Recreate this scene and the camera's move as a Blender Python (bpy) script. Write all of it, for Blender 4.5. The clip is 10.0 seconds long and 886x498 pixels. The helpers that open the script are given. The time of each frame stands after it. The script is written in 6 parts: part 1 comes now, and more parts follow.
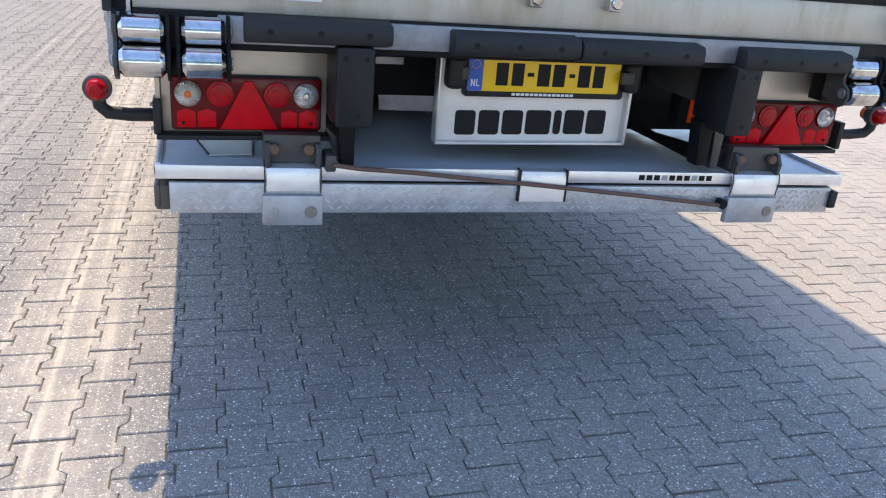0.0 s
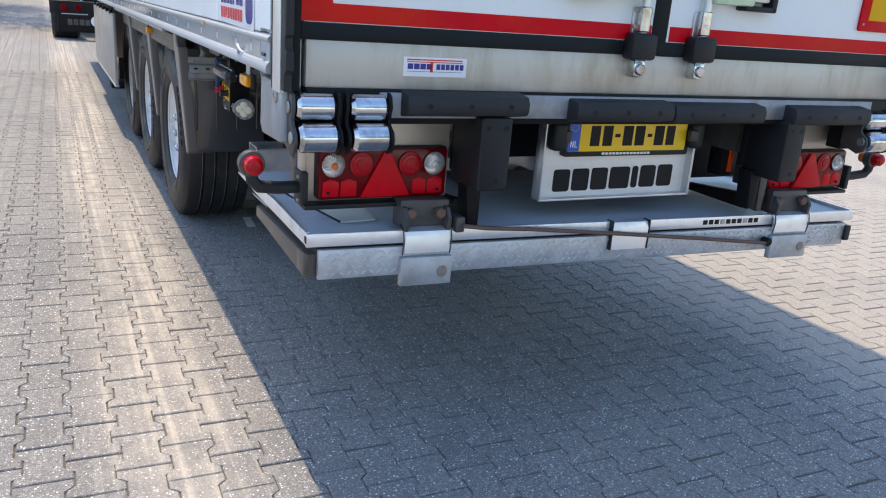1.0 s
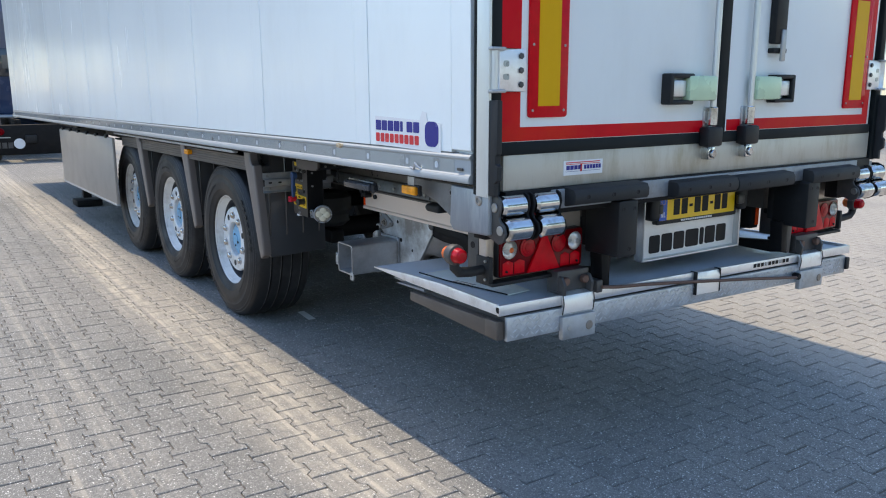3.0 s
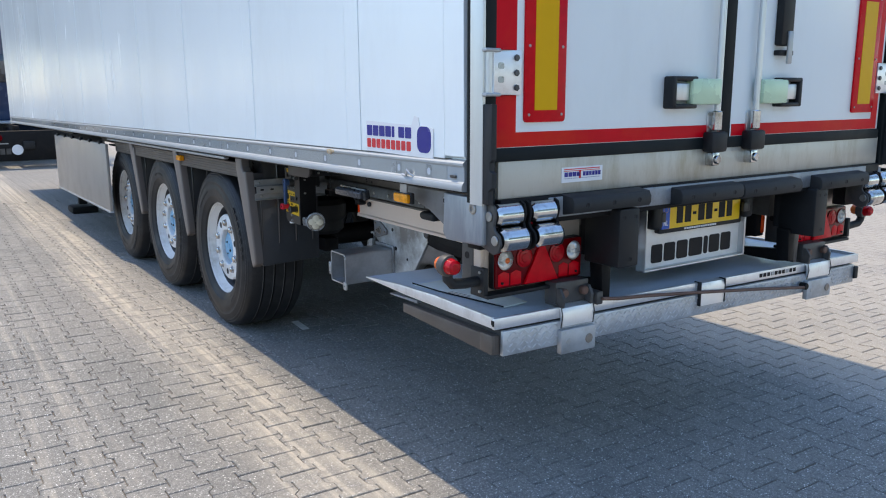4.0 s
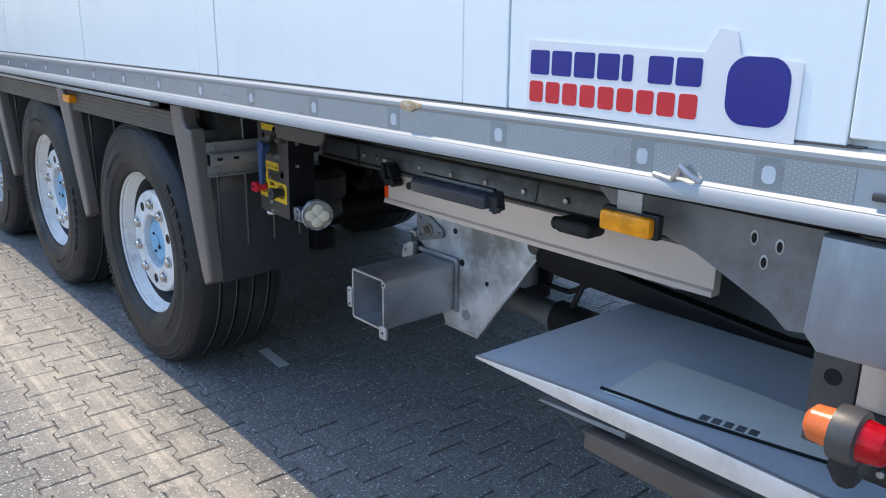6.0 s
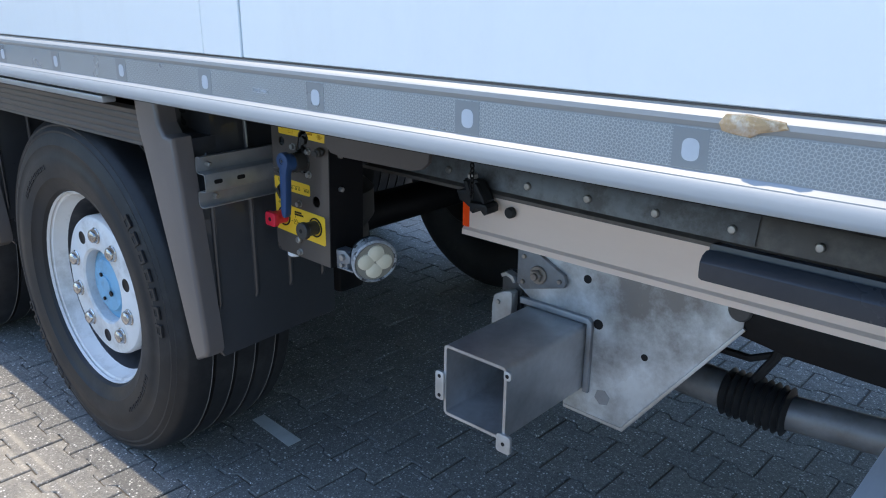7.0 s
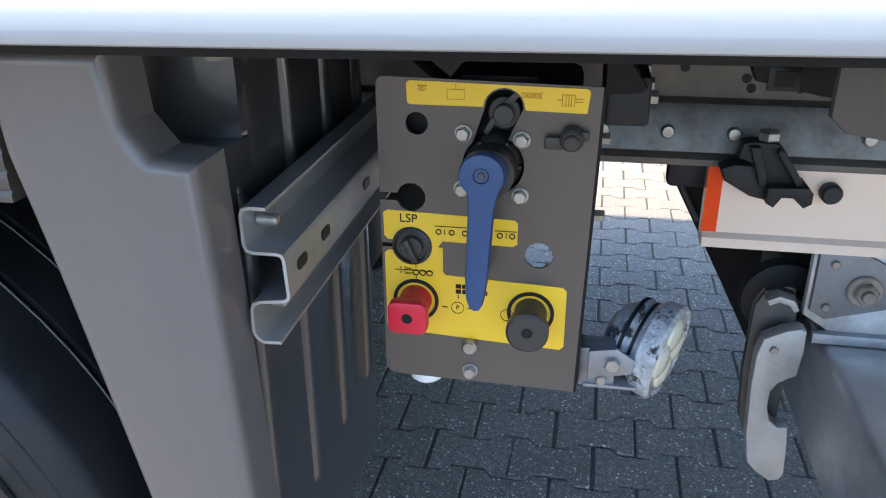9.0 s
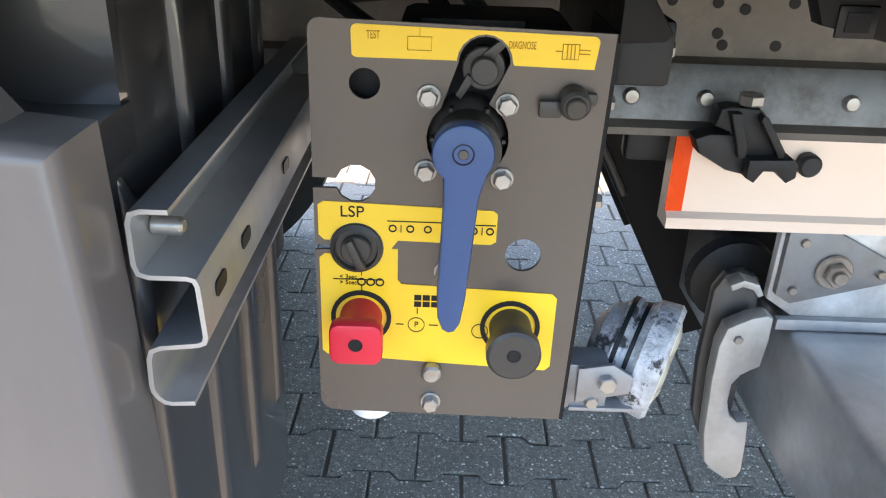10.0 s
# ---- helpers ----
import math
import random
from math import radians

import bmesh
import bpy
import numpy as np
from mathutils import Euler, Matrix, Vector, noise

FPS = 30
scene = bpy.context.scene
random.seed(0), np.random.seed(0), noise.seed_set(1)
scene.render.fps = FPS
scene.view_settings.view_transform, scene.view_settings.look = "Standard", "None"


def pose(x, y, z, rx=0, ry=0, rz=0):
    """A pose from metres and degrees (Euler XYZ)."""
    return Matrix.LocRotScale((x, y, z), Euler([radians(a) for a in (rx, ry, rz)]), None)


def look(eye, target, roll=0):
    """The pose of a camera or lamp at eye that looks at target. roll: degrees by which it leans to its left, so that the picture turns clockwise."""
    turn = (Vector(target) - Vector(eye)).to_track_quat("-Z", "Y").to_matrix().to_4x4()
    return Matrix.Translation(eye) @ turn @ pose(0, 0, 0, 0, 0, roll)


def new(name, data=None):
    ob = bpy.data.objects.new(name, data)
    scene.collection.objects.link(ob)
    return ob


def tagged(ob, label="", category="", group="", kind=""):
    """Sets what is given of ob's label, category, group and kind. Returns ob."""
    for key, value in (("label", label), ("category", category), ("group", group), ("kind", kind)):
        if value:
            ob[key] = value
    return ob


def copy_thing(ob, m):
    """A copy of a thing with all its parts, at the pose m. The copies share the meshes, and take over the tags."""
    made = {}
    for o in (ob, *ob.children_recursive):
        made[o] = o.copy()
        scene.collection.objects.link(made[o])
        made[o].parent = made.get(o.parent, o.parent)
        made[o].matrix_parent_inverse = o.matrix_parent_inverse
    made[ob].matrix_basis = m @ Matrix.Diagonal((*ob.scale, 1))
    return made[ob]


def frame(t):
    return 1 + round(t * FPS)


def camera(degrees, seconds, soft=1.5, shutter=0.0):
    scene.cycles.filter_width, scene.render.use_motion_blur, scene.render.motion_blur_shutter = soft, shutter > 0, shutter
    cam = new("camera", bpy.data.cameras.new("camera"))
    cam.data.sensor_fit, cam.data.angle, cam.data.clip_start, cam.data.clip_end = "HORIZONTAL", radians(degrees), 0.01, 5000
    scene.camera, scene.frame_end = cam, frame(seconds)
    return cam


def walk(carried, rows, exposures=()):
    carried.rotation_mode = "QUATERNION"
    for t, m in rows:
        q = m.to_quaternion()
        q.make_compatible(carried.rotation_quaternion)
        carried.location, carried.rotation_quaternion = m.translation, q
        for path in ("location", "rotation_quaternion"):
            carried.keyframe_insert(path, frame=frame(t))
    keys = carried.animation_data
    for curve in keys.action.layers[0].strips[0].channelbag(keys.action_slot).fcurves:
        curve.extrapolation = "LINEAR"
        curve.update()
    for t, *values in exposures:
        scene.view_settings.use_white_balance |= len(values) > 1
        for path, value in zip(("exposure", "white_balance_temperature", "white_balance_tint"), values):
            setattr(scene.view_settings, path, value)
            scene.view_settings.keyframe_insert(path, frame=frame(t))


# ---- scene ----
cam = camera(58.5, 10.0, soft=1.1)
PATH = [
    (0, (-1.063, -2.308, 1.441), (-0.494, -0.542, 0.695), 4.9),
    (0.5, (-1.441, -2.344, 1.419), (-0.716, -0.602, 0.756), 5.0),
    (0.7, (-1.598, -2.294, 1.432), (-0.827, -0.564, 0.782), 4.8),
    (1, (-1.849, -2.175, 1.456), (-0.98, -0.479, 0.85), 4.5),
    (1.5, (-2.23, -2.108, 1.493), (-1.263, -0.446, 0.942), 3.1),
    (2, (-2.55, -2.006, 1.529), (-1.503, -0.374, 1.04), 1.6),
    (2.5, (-2.752, -2.006, 1.551), (-1.67, -0.382, 1.112), 0.3),
    (3, (-2.956, -2.233, 1.556), (-1.85, -0.615, 1.155), -0.1),
    (3.2, (-3.021, -2.351, 1.547), (-1.921, -0.724, 1.173), -0.3),
    (4.5, (-2.722, -1.81, 1.549), (-1.607, -0.202, 1.134), 0.1),
    (5, (-2.642, -1.346, 1.53), (-1.491, 0.223, 1.066), 0.5),
    (5.5, (-2.498, -0.847, 1.494), (-1.29, 0.658, 0.968), 0.4),
    (5.7, (-2.432, -0.611, 1.483), (-1.200, 0.866, 0.947), 0.6),
    (6.8, (-2.166, 0.496, 1.450), (-0.791, 1.806, 0.813), 0.8),
    (7, (-2.117, 0.705, 1.437), (-0.703, 1.964, 0.793), 0.5),
    (7.5, (-2.049, 1.2, 1.383), (-0.524, 2.297, 0.695), 0.2),
    (8, (-1.94, 1.583, 1.341), (-0.28, 2.435, 0.621), -0.0),
    (8.5, (-1.783, 1.873, 1.313), (-0.046, 2.462, 0.515), -0.2),
    (9, (-1.701, 2.054, 1.266), (0.098, 2.39, 0.459), -0.4),
    (9.5, (-1.585, 2.135, 1.228), (0.232, 2.251, 0.399), 0.9),
    (10, (-1.534, 2.156, 1.211), (0.268, 2.14, 0.344), 2.2),
]
EXPOSURE = [
    (0.0, 1.44, 6400, 14), (1.0, 1.26, 6300, 12), (2.0, 1.10, 6250, 7), (3.0, 1.00, 6150, 8), (5.5, 1.13, 6100, 10), (7.0, 1.14, 5800, 8),
    (7.5, 1.34, 5750, 9), (8.0, 1.36, 5750, 9), (8.5, 1.64, 5900, 10), (9.0, 2.08, 6350, 11), (9.5, 2.48, 6750, 11), (10.0, 2.82, 7250, 12),
]
walk(cam, [(t, look(eye, target, roll)) for t, eye, target, roll in PATH], EXPOSURE)

# ---- light ----
SUN_DIR = Vector((-0.092, 0.488, 0.946)).normalized()
world = bpy.data.worlds.new("sky")
scene.world = world
world.use_nodes = True
wn = world.node_tree.nodes
sky = wn.new("ShaderNodeTexSky")
sky.sky_type = "NISHITA"
sky.sun_disc = False
sky.sun_elevation = math.asin(SUN_DIR.z)
sky.sun_rotation = math.atan2(SUN_DIR.x, SUN_DIR.y)
sky.air_density, sky.dust_density, sky.ozone_density = 1.15, 0.8, 2.2
world.node_tree.links.new(sky.outputs[0], wn["Background"].inputs[0])
wn["Background"].inputs[1].default_value = 0.147
sun = new("sun", bpy.data.lights.new("sun", "SUN"))
sun.data.energy, sun.data.angle, sun.data.color = 2.00, radians(0.53), (1.0, 0.80, 0.545)
sun.matrix_world = look(SUN_DIR * 60, (0, 0, 0))


# ---- materials ----
def rgb(c, k=1.0):
    return (c[0] * k, c[1] * k, c[2] * k, 1.0)


def material(name, base, rough=0.5, metal=0.0, var=0.12, scale=5.0, fine=90.0, bump=0.05, coat=0.0,
             dirt=None, dirt_amount=0.0, dirt_scale=3.0, stretch=(1, 1, 1), dirt_span=(0.5, 0.72), spec=0.5):
    """Coloured surface with broad stains, fine grain, uneven gloss and a little relief."""
    m = bpy.data.materials.new(name)
    m.use_nodes = True
    nt = m.node_tree
    n, l = nt.nodes, nt.links
    b = n["Principled BSDF"]
    geo = n.new("ShaderNodeNewGeometry")
    mp = n.new("ShaderNodeMapping")
    mp.inputs["Scale"].default_value = stretch
    l.new(geo.outputs["Position"], mp.inputs["Vector"])
    big = n.new("ShaderNodeTexNoise")
    big.inputs["Scale"].default_value, big.inputs["Detail"].default_value = scale, 5
    small = n.new("ShaderNodeTexNoise")
    small.inputs["Scale"].default_value, small.inputs["Detail"].default_value = fine, 3
    l.new(mp.outputs[0], big.inputs["Vector"])
    l.new(mp.outputs[0], small.inputs["Vector"])
    mix = n.new("ShaderNodeMix")
    mix.data_type = "RGBA"
    mix.inputs["A"].default_value, mix.inputs["B"].default_value = rgb(base, 1 - var), rgb(base, 1 + var)
    add = n.new("ShaderNodeMath")
    add.operation = "MULTIPLY_ADD"
    add.inputs[1].default_value = 0.35
    l.new(small.outputs[0], add.inputs[0])
    sub = n.new("ShaderNodeMath")
    sub.operation = "MULTIPLY_ADD"
    sub.inputs[1].default_value, sub.inputs[2].default_value = 1.5, -0.42
    l.new(big.outputs[0], sub.inputs[0])
    l.new(sub.outputs[0], add.inputs[2])
    l.new(add.outputs[0], mix.inputs["Factor"])
    out = mix.outputs["Result"]
    if dirt:
        dn = n.new("ShaderNodeTexNoise")
        dn.inputs["Scale"].default_value, dn.inputs["Detail"].default_value, dn.inputs["Roughness"].default_value = dirt_scale, 9, 0.7
        l.new(mp.outputs[0], dn.inputs["Vector"])
        rp = n.new("ShaderNodeMapRange")
        rp.inputs["From Min"].default_value, rp.inputs["From Max"].default_value = dirt_span
        rp.inputs["To Max"].default_value = dirt_amount
        l.new(dn.outputs[0], rp.inputs["Value"])
        mx = n.new("ShaderNodeMix")
        mx.data_type = "RGBA"
        mx.inputs["B"].default_value = rgb(dirt)
        l.new(out, mx.inputs["A"])
        l.new(rp.outputs[0], mx.inputs["Factor"])
        out = mx.outputs["Result"]
    l.new(out, b.inputs["Base Color"])
    rr = n.new("ShaderNodeMapRange")
    rr.inputs["From Min"].default_value, rr.inputs["From Max"].default_value = 0.3, 0.7
    rr.inputs["To Min"].default_value, rr.inputs["To Max"].default_value = max(0.02, rough * 0.82), min(1, rough * 1.18)
    l.new(big.outputs[0], rr.inputs["Value"])
    l.new(rr.outputs[0], b.inputs["Roughness"])
    b.inputs["Metallic"].default_value = metal
    b.inputs["Coat Weight"].default_value = coat
    b.inputs["Coat Roughness"].default_value = 0.04
    b.inputs["Specular IOR Level"].default_value = spec
    if bump:
        bp = n.new("ShaderNodeBump")
        bp.inputs["Strength"].default_value, bp.inputs["Distance"].default_value = bump, 0.002
        l.new(small.outputs[0], bp.inputs["Height"])
        l.new(bp.outputs[0], b.inputs["Normal"])
    return m


M = {}
M["white"] = material("white_panel_paint", (0.87, 0.92, 0.93), 0.24, var=0.02, scale=1.2, fine=25, bump=0.005, coat=0.12, dirt=(0.62, 0.64, 0.62), dirt_amount=0.16, dirt_scale=2.5, stretch=(1, 1, 0.3))
M["alu"] = material("brushed_aluminium", (0.39, 0.415, 0.44), 0.36, 0.45, 0.07, 8, 160, 0.06, dirt=(0.30, 0.30, 0.31), dirt_amount=0.3, stretch=(1, 0.06, 1))
M["steel"] = material("stainless_steel", (0.64, 0.66, 0.68), 0.34, 0.85, 0.10, 6, 140, 0.05, dirt=(0.40, 0.37, 0.32), dirt_amount=0.5, dirt_scale=7, stretch=(1, 1, 0.12))
M["sill"] = material("dull_sill_steel", (0.53, 0.51, 0.455), 0.42, 0.45, 0.10, 5, 140, 0.05, dirt=(0.32, 0.27, 0.18), dirt_amount=0.6, dirt_scale=7, stretch=(1, 1, 0.3), dirt_span=(0.47, 0.66))
M["galv"] = material("galvanised_steel", (0.46, 0.47, 0.48), 0.48, 0.75, 0.22, 14, 60, 0.12, dirt=(0.22, 0.21, 0.20), dirt_amount=0.5, dirt_scale=7)
M["galvw"] = material("blotchy_zinc", (0.50, 0.51, 0.52), 0.5, 0.65, 0.35, 7, 40, 0.15, dirt=(0.72, 0.73, 0.74), dirt_amount=0.7, dirt_scale=6)
M["blotch"] = material("blotchy_carrier_zinc", (0.66, 0.69, 0.71), 0.44, 0.35, 0.3, 6, 50, 0.12, dirt=(0.17, 0.15, 0.135), dirt_amount=0.9, dirt_scale=2.9, dirt_span=(0.38, 0.60))
M["tubezinc"] = material("dull_tube_zinc", (0.50, 0.51, 0.53), 0.40, 0.75, 0.35, 6, 60, 0.12, dirt=(0.25, 0.235, 0.225), dirt_amount=0.6, dirt_scale=5)
M["pad"] = material("grey_pad_zinc", (0.30, 0.32, 0.35), 0.5, 0.6, 0.25, 14, 80, 0.15, dirt=(0.16, 0.13, 0.11), dirt_amount=0.5, dirt_scale=12)
M["hingepad"] = material("rubbed_pad_zinc", (0.46, 0.48, 0.51), 0.46, 0.55, 0.25, 14, 80, 0.15, dirt=(0.22, 0.18, 0.15), dirt_amount=0.5, dirt_scale=12)
M["hookzinc"] = material("grimy_cast_zinc", (0.38, 0.37, 0.355), 0.5, 0.4, 0.3, 9, 80, 0.2, dirt=(0.50, 0.51, 0.52), dirt_amount=0.7, dirt_scale=11, dirt_span=(0.46, 0.66))
M["lugzinc"] = material("stained_lug_zinc", (0.20, 0.205, 0.215), 0.5, 0.4, 0.3, 12, 80, 0.15, dirt=(0.13, 0.11, 0.095), dirt_amount=0.6, dirt_scale=14)
M["washer"] = material("brown_tinged_washer", (0.30, 0.265, 0.23), 0.45, 0.5, 0.25, 25, 120, 0.12, dirt=(0.13, 0.10, 0.08), dirt_amount=0.6, dirt_scale=30)
M["ribzinc"] = material("rubbed_highlight_zinc", (0.60, 0.63, 0.67), 0.38, 0.5, 0.3, 16, 90, 0.1, dirt=(0.30, 0.28, 0.26), dirt_amount=0.6, dirt_scale=12)
M["rail"] = material("satin_rail_aluminium", (0.385, 0.405, 0.42), 0.5, 0.25, 0.12, 8, 160, 0.05, dirt=(0.36, 0.355, 0.35), dirt_amount=0.35, stretch=(1, 0.06, 1))
M["print"] = material("faint_label_print", (0.42, 0.22, 0.012), 0.5, 0, 0.1, 20, 200, 0.0, spec=0.2)
M["dust"] = material("dusty_tread_edge", (0.19, 0.185, 0.18), 0.85, 0, 0.35, 30, 120, 0.2)
M["emblem"] = material("faded_emblem_print", (0.60, 0.64, 0.68), 0.35, 0.1, 0.1, 20, 200, 0.05)
M["slidebar"] = material("dark_navy_bar_paint", (0.034, 0.038, 0.046), 0.26, 0, 0.2, 5, 90, 0.06, dirt=(0.06, 0.06, 0.06), dirt_amount=0.3)
M["lensbase"] = material("clouded_lamp_lens", (0.26, 0.25, 0.21), 0.15, 0, 0.1, 30, 200, 0.05, coat=0.6)
M["redlamp"] = material("red_lamp_dome", (0.42, 0.002, 0.008), 0.10, 0, 0.35, 60, 300, 0.3, spec=0.3)
M["mat"] = material("grey_grip_mat", (0.90, 0.89, 0.80), 0.8, 0.0, 0.05, 10, 220, 0.15, dirt=(0.70, 0.72, 0.70), dirt_amount=0.5, dirt_scale=7)
M["shoe"] = material("streaked_cast_zinc", (0.29, 0.32, 0.36), 0.40, 0.5, 0.25, 9, 60, 0.08, dirt=(0.46, 0.49, 0.53), dirt_amount=0.8, dirt_scale=8, stretch=(1, 1, 0.2))
M["nutchrome"] = material("domed_chrome_nut", (0.60, 0.60, 0.60), 0.16, 0.95, 0.12, 30, 200, 0.03, dirt=(0.20, 0.16, 0.13), dirt_amount=0.65, dirt_scale=22, dirt_span=(0.46, 0.62))
M["edgealu"] = material("bright_edge_aluminium", (0.84, 0.85, 0.87), 0.34, 0.7, 0.06, 9, 140, 0.06, dirt=(0.46, 0.44, 0.42), dirt_amount=0.5, dirt_scale=11)
M["flange"] = material("dull_flange_zinc", (0.20, 0.21, 0.22), 0.5, 0.5, 0.35, 8, 60, 0.12, dirt=(0.09, 0.085, 0.08), dirt_amount=0.8, dirt_scale=8, dirt_span=(0.45, 0.60))
M["markeramber"] = material("dusty_amber_lens", (0.72, 0.17, 0.045), 0.2, 0, 0.2, 40, 300, 0.1, spec=0.3)
M["brownplate"] = material("dark_brown_plate", (0.072, 0.062, 0.058), 0.5, 0.1, 0.15, 5, 90, 0.08, dirt=(0.10, 0.088, 0.08), dirt_amount=0.3)
M["plate"] = material("chequer_zinc", (0.53, 0.555, 0.59), 0.42, 0.6, 0.25, 20, 90, 0.1, dirt=(0.28, 0.27, 0.26), dirt_amount=0.5, dirt_scale=9)
M["deck"] = material("worn_platform_aluminium", (0.74, 0.79, 0.85), 0.42, 0.2, 0.08, 4, 120, 0.08, dirt=(0.54, 0.58, 0.63), dirt_amount=0.6, dirt_scale=4, stretch=(0.4, 2, 1))
M["black"] = material("black_plastic", (0.014, 0.015, 0.017), 0.48, 0, 0.25, 7, 130, 0.12, dirt=(0.040, 0.039, 0.038), dirt_amount=0.4, dirt_scale=5, spec=0.3)
M["rubber"] = material("black_rubber", (0.018, 0.019, 0.021), 0.6, 0, 0.25, 6, 160, 0.15, dirt=(0.055, 0.053, 0.050), dirt_amount=0.35, dirt_scale=6, spec=0.4)
M["seal"] = material("door_seal_rubber", (0.009, 0.013, 0.015), 0.55, 0, 0.2, 5, 120, 0.08, spec=0.2)
M["tyre"] = material("tyre_rubber", (0.0145, 0.015, 0.017), 0.52, 0, 0.3, 6, 110, 0.15, dirt=(0.060, 0.059, 0.060), dirt_amount=0.55, dirt_scale=4, spec=0.38)
M["fender"] = material("dusty_lit_mudguard_plastic", (0.138, 0.123, 0.118), 0.36, 0, 0.14, 3, 70, 0.03, coat=0.25, dirt=(0.19, 0.17, 0.16), dirt_amount=0.35, dirt_scale=4, stretch=(1, 1, 0.4))
M["fenderback"] = material("mudguard_shade_plastic", (0.039, 0.039, 0.042), 0.32, 0, 0.2, 4, 70, 0.03, coat=0.8, dirt=(0.050, 0.047, 0.046), dirt_amount=0.35, dirt_scale=4)
M["chassis"] = material("black_chassis_paint", (0.008, 0.008, 0.009), 0.55, 0, 0.3, 6, 80, 0.12, dirt=(0.026, 0.024, 0.022), dirt_amount=0.4, dirt_scale=5, spec=0.18)
M["chassis_grey"] = material("grey_chassis_steel", (0.072, 0.070, 0.070), 0.44, 0.3, 0.3, 6, 80, 0.12, dirt=(0.15, 0.135, 0.12), dirt_amount=0.45, dirt_scale=6)
M["web"] = material("brown_grey_chassis_web", (0.110, 0.098, 0.088), 0.5, 0.2, 0.3, 9, 80, 0.1, dirt=(0.20, 0.18, 0.155), dirt_amount=0.5, dirt_scale=12, dirt_span=(0.5, 0.66))
M["chrome"] = material("polished_chrome", (0.63, 0.64, 0.65), 0.13, 1.0, 0.06, 8, 60, 0.03, dirt=(0.16, 0.14, 0.11), dirt_amount=0.75, dirt_scale=11, dirt_span=(0.47, 0.68))
M["red"] = material("red_lens", (0.13, 0.0005, 0.003), 0.08, 0, 0.2, 20, 350, 0.05, spec=0.25)
M["redflat"] = material("red_reflector", (0.60, 0.001, 0.010), 0.22, 0, 0.15, 40, 600, 0.15, spec=0.15)
M["clear"] = material("clear_lens", (0.74, 0.72, 0.69), 0.12, 0.55, 0.2, 40, 300, 0.2, coat=0.6)
M["amber"] = material("amber_lens", (0.88, 0.33, 0.010), 0.12, 0, 0.4, 50, 300, 0.3, spec=0.3)
M["yellow"] = material("number_plate_yellow", (0.93, 0.59, 0.012), 0.32, 0, 0.03, 6, 200, 0.02)
M["blue"] = material("plate_blue", (0.02, 0.10, 0.50), 0.3, 0, 0.04, 6, 200, 0.02)
M["ink"] = material("black_print_and_recess_shade", (0.012, 0.012, 0.014), 0.5, 0, 0.1, 10, 200, 0.0, spec=0.2)
M["board"] = material("pale_plate_board", (0.84, 0.80, 0.75), 0.34, 0.1, 0.05, 6, 120, 0.03, dirt=(0.60, 0.53, 0.44), dirt_amount=0.4, dirt_scale=5)
M["carrier"] = material("beige_light_carrier", (0.62, 0.535, 0.465), 0.36, 0.4, 0.05, 6, 120, 0.03, dirt=(0.40, 0.32, 0.25), dirt_amount=0.5, dirt_scale=5)
M["tapered"] = material("red_reflective_tape", (0.60, 0.002, 0.012), 0.35, 0, 0.10, 6, 400, 0.1, dirt=(0.70, 0.09, 0.004), dirt_amount=0.45, dirt_scale=0.9, spec=0.12)
M["tapeyellow"] = material("yellow_reflective_sheet", (0.74, 0.40, 0.003), 0.35, 0, 0.05, 8, 400, 0.1, spec=0.12)
M["logoblue"] = material("sticker_blue", (0.02, 0.022, 0.24), 0.25, 0, 0.04, 6, 200, 0.0)
M["logored"] = material("sticker_red", (0.62, 0.03, 0.04), 0.25, 0, 0.04, 6, 200, 0.0)
M["sticker"] = material("sticker_white", (0.80, 0.81, 0.83), 0.22, 0, 0.03, 6, 200, 0.0)
M["tape"] = material("silver_reflective_tape", (0.30, 0.345, 0.375), 0.32, 0.5, 0.06, 8, 260, 0.05, coat=1.0)
M["tapedark"] = material("grey_tape_square", (0.285, 0.328, 0.360), 0.3, 0.5, 0.06, 8, 260, 0.05, coat=1.0)
M["taupe"] = material("taupe_panel_paint", (0.102, 0.087, 0.076), 0.30, 0.2, 0.10, 5, 140, 0.04, coat=0.2)
M["label"] = material("yellow_panel_label", (0.86, 0.56, 0.03), 0.34, 0, 0.03, 10, 200, 0.02)
M["lever"] = material("blue_lever_plastic", (0.024, 0.064, 0.175), 0.40, 0, 0.12, 14, 160, 0.06)
M["knob"] = material("red_knob_plastic", (0.62, 0.012, 0.04), 0.38, 0, 0.08, 14, 160, 0.05)
M["darkknob"] = material("black_knob_plastic", (0.038, 0.036, 0.034), 0.42, 0, 0.1, 14, 160, 0.05)
M["rim"] = material("white_wheel_paint", (0.77, 0.765, 0.755), 0.34, 0, 0.05, 8, 120, 0.04, dirt=(0.30, 0.27, 0.23), dirt_amount=0.55, dirt_scale=9)
M["well"] = material("wheel_well_shade_and_dirt", (0.035, 0.037, 0.045), 0.6, 0.1, 0.3, 12, 90, 0.2, dirt=(0.16, 0.15, 0.14), dirt_amount=0.5, dirt_scale=9)
M["hub"] = material("blue_hub_paint", (0.20, 0.43, 0.64), 0.4, 0, 0.2, 18, 120, 0.08, dirt=(0.05, 0.05, 0.06), dirt_amount=0.6, dirt_scale=12)
M["torn"] = material("torn_metal", (0.56, 0.42, 0.26), 0.35, 0.6, 0.3, 60, 200, 0.3, dirt=(0.85, 0.84, 0.80), dirt_amount=0.9, dirt_scale=45)
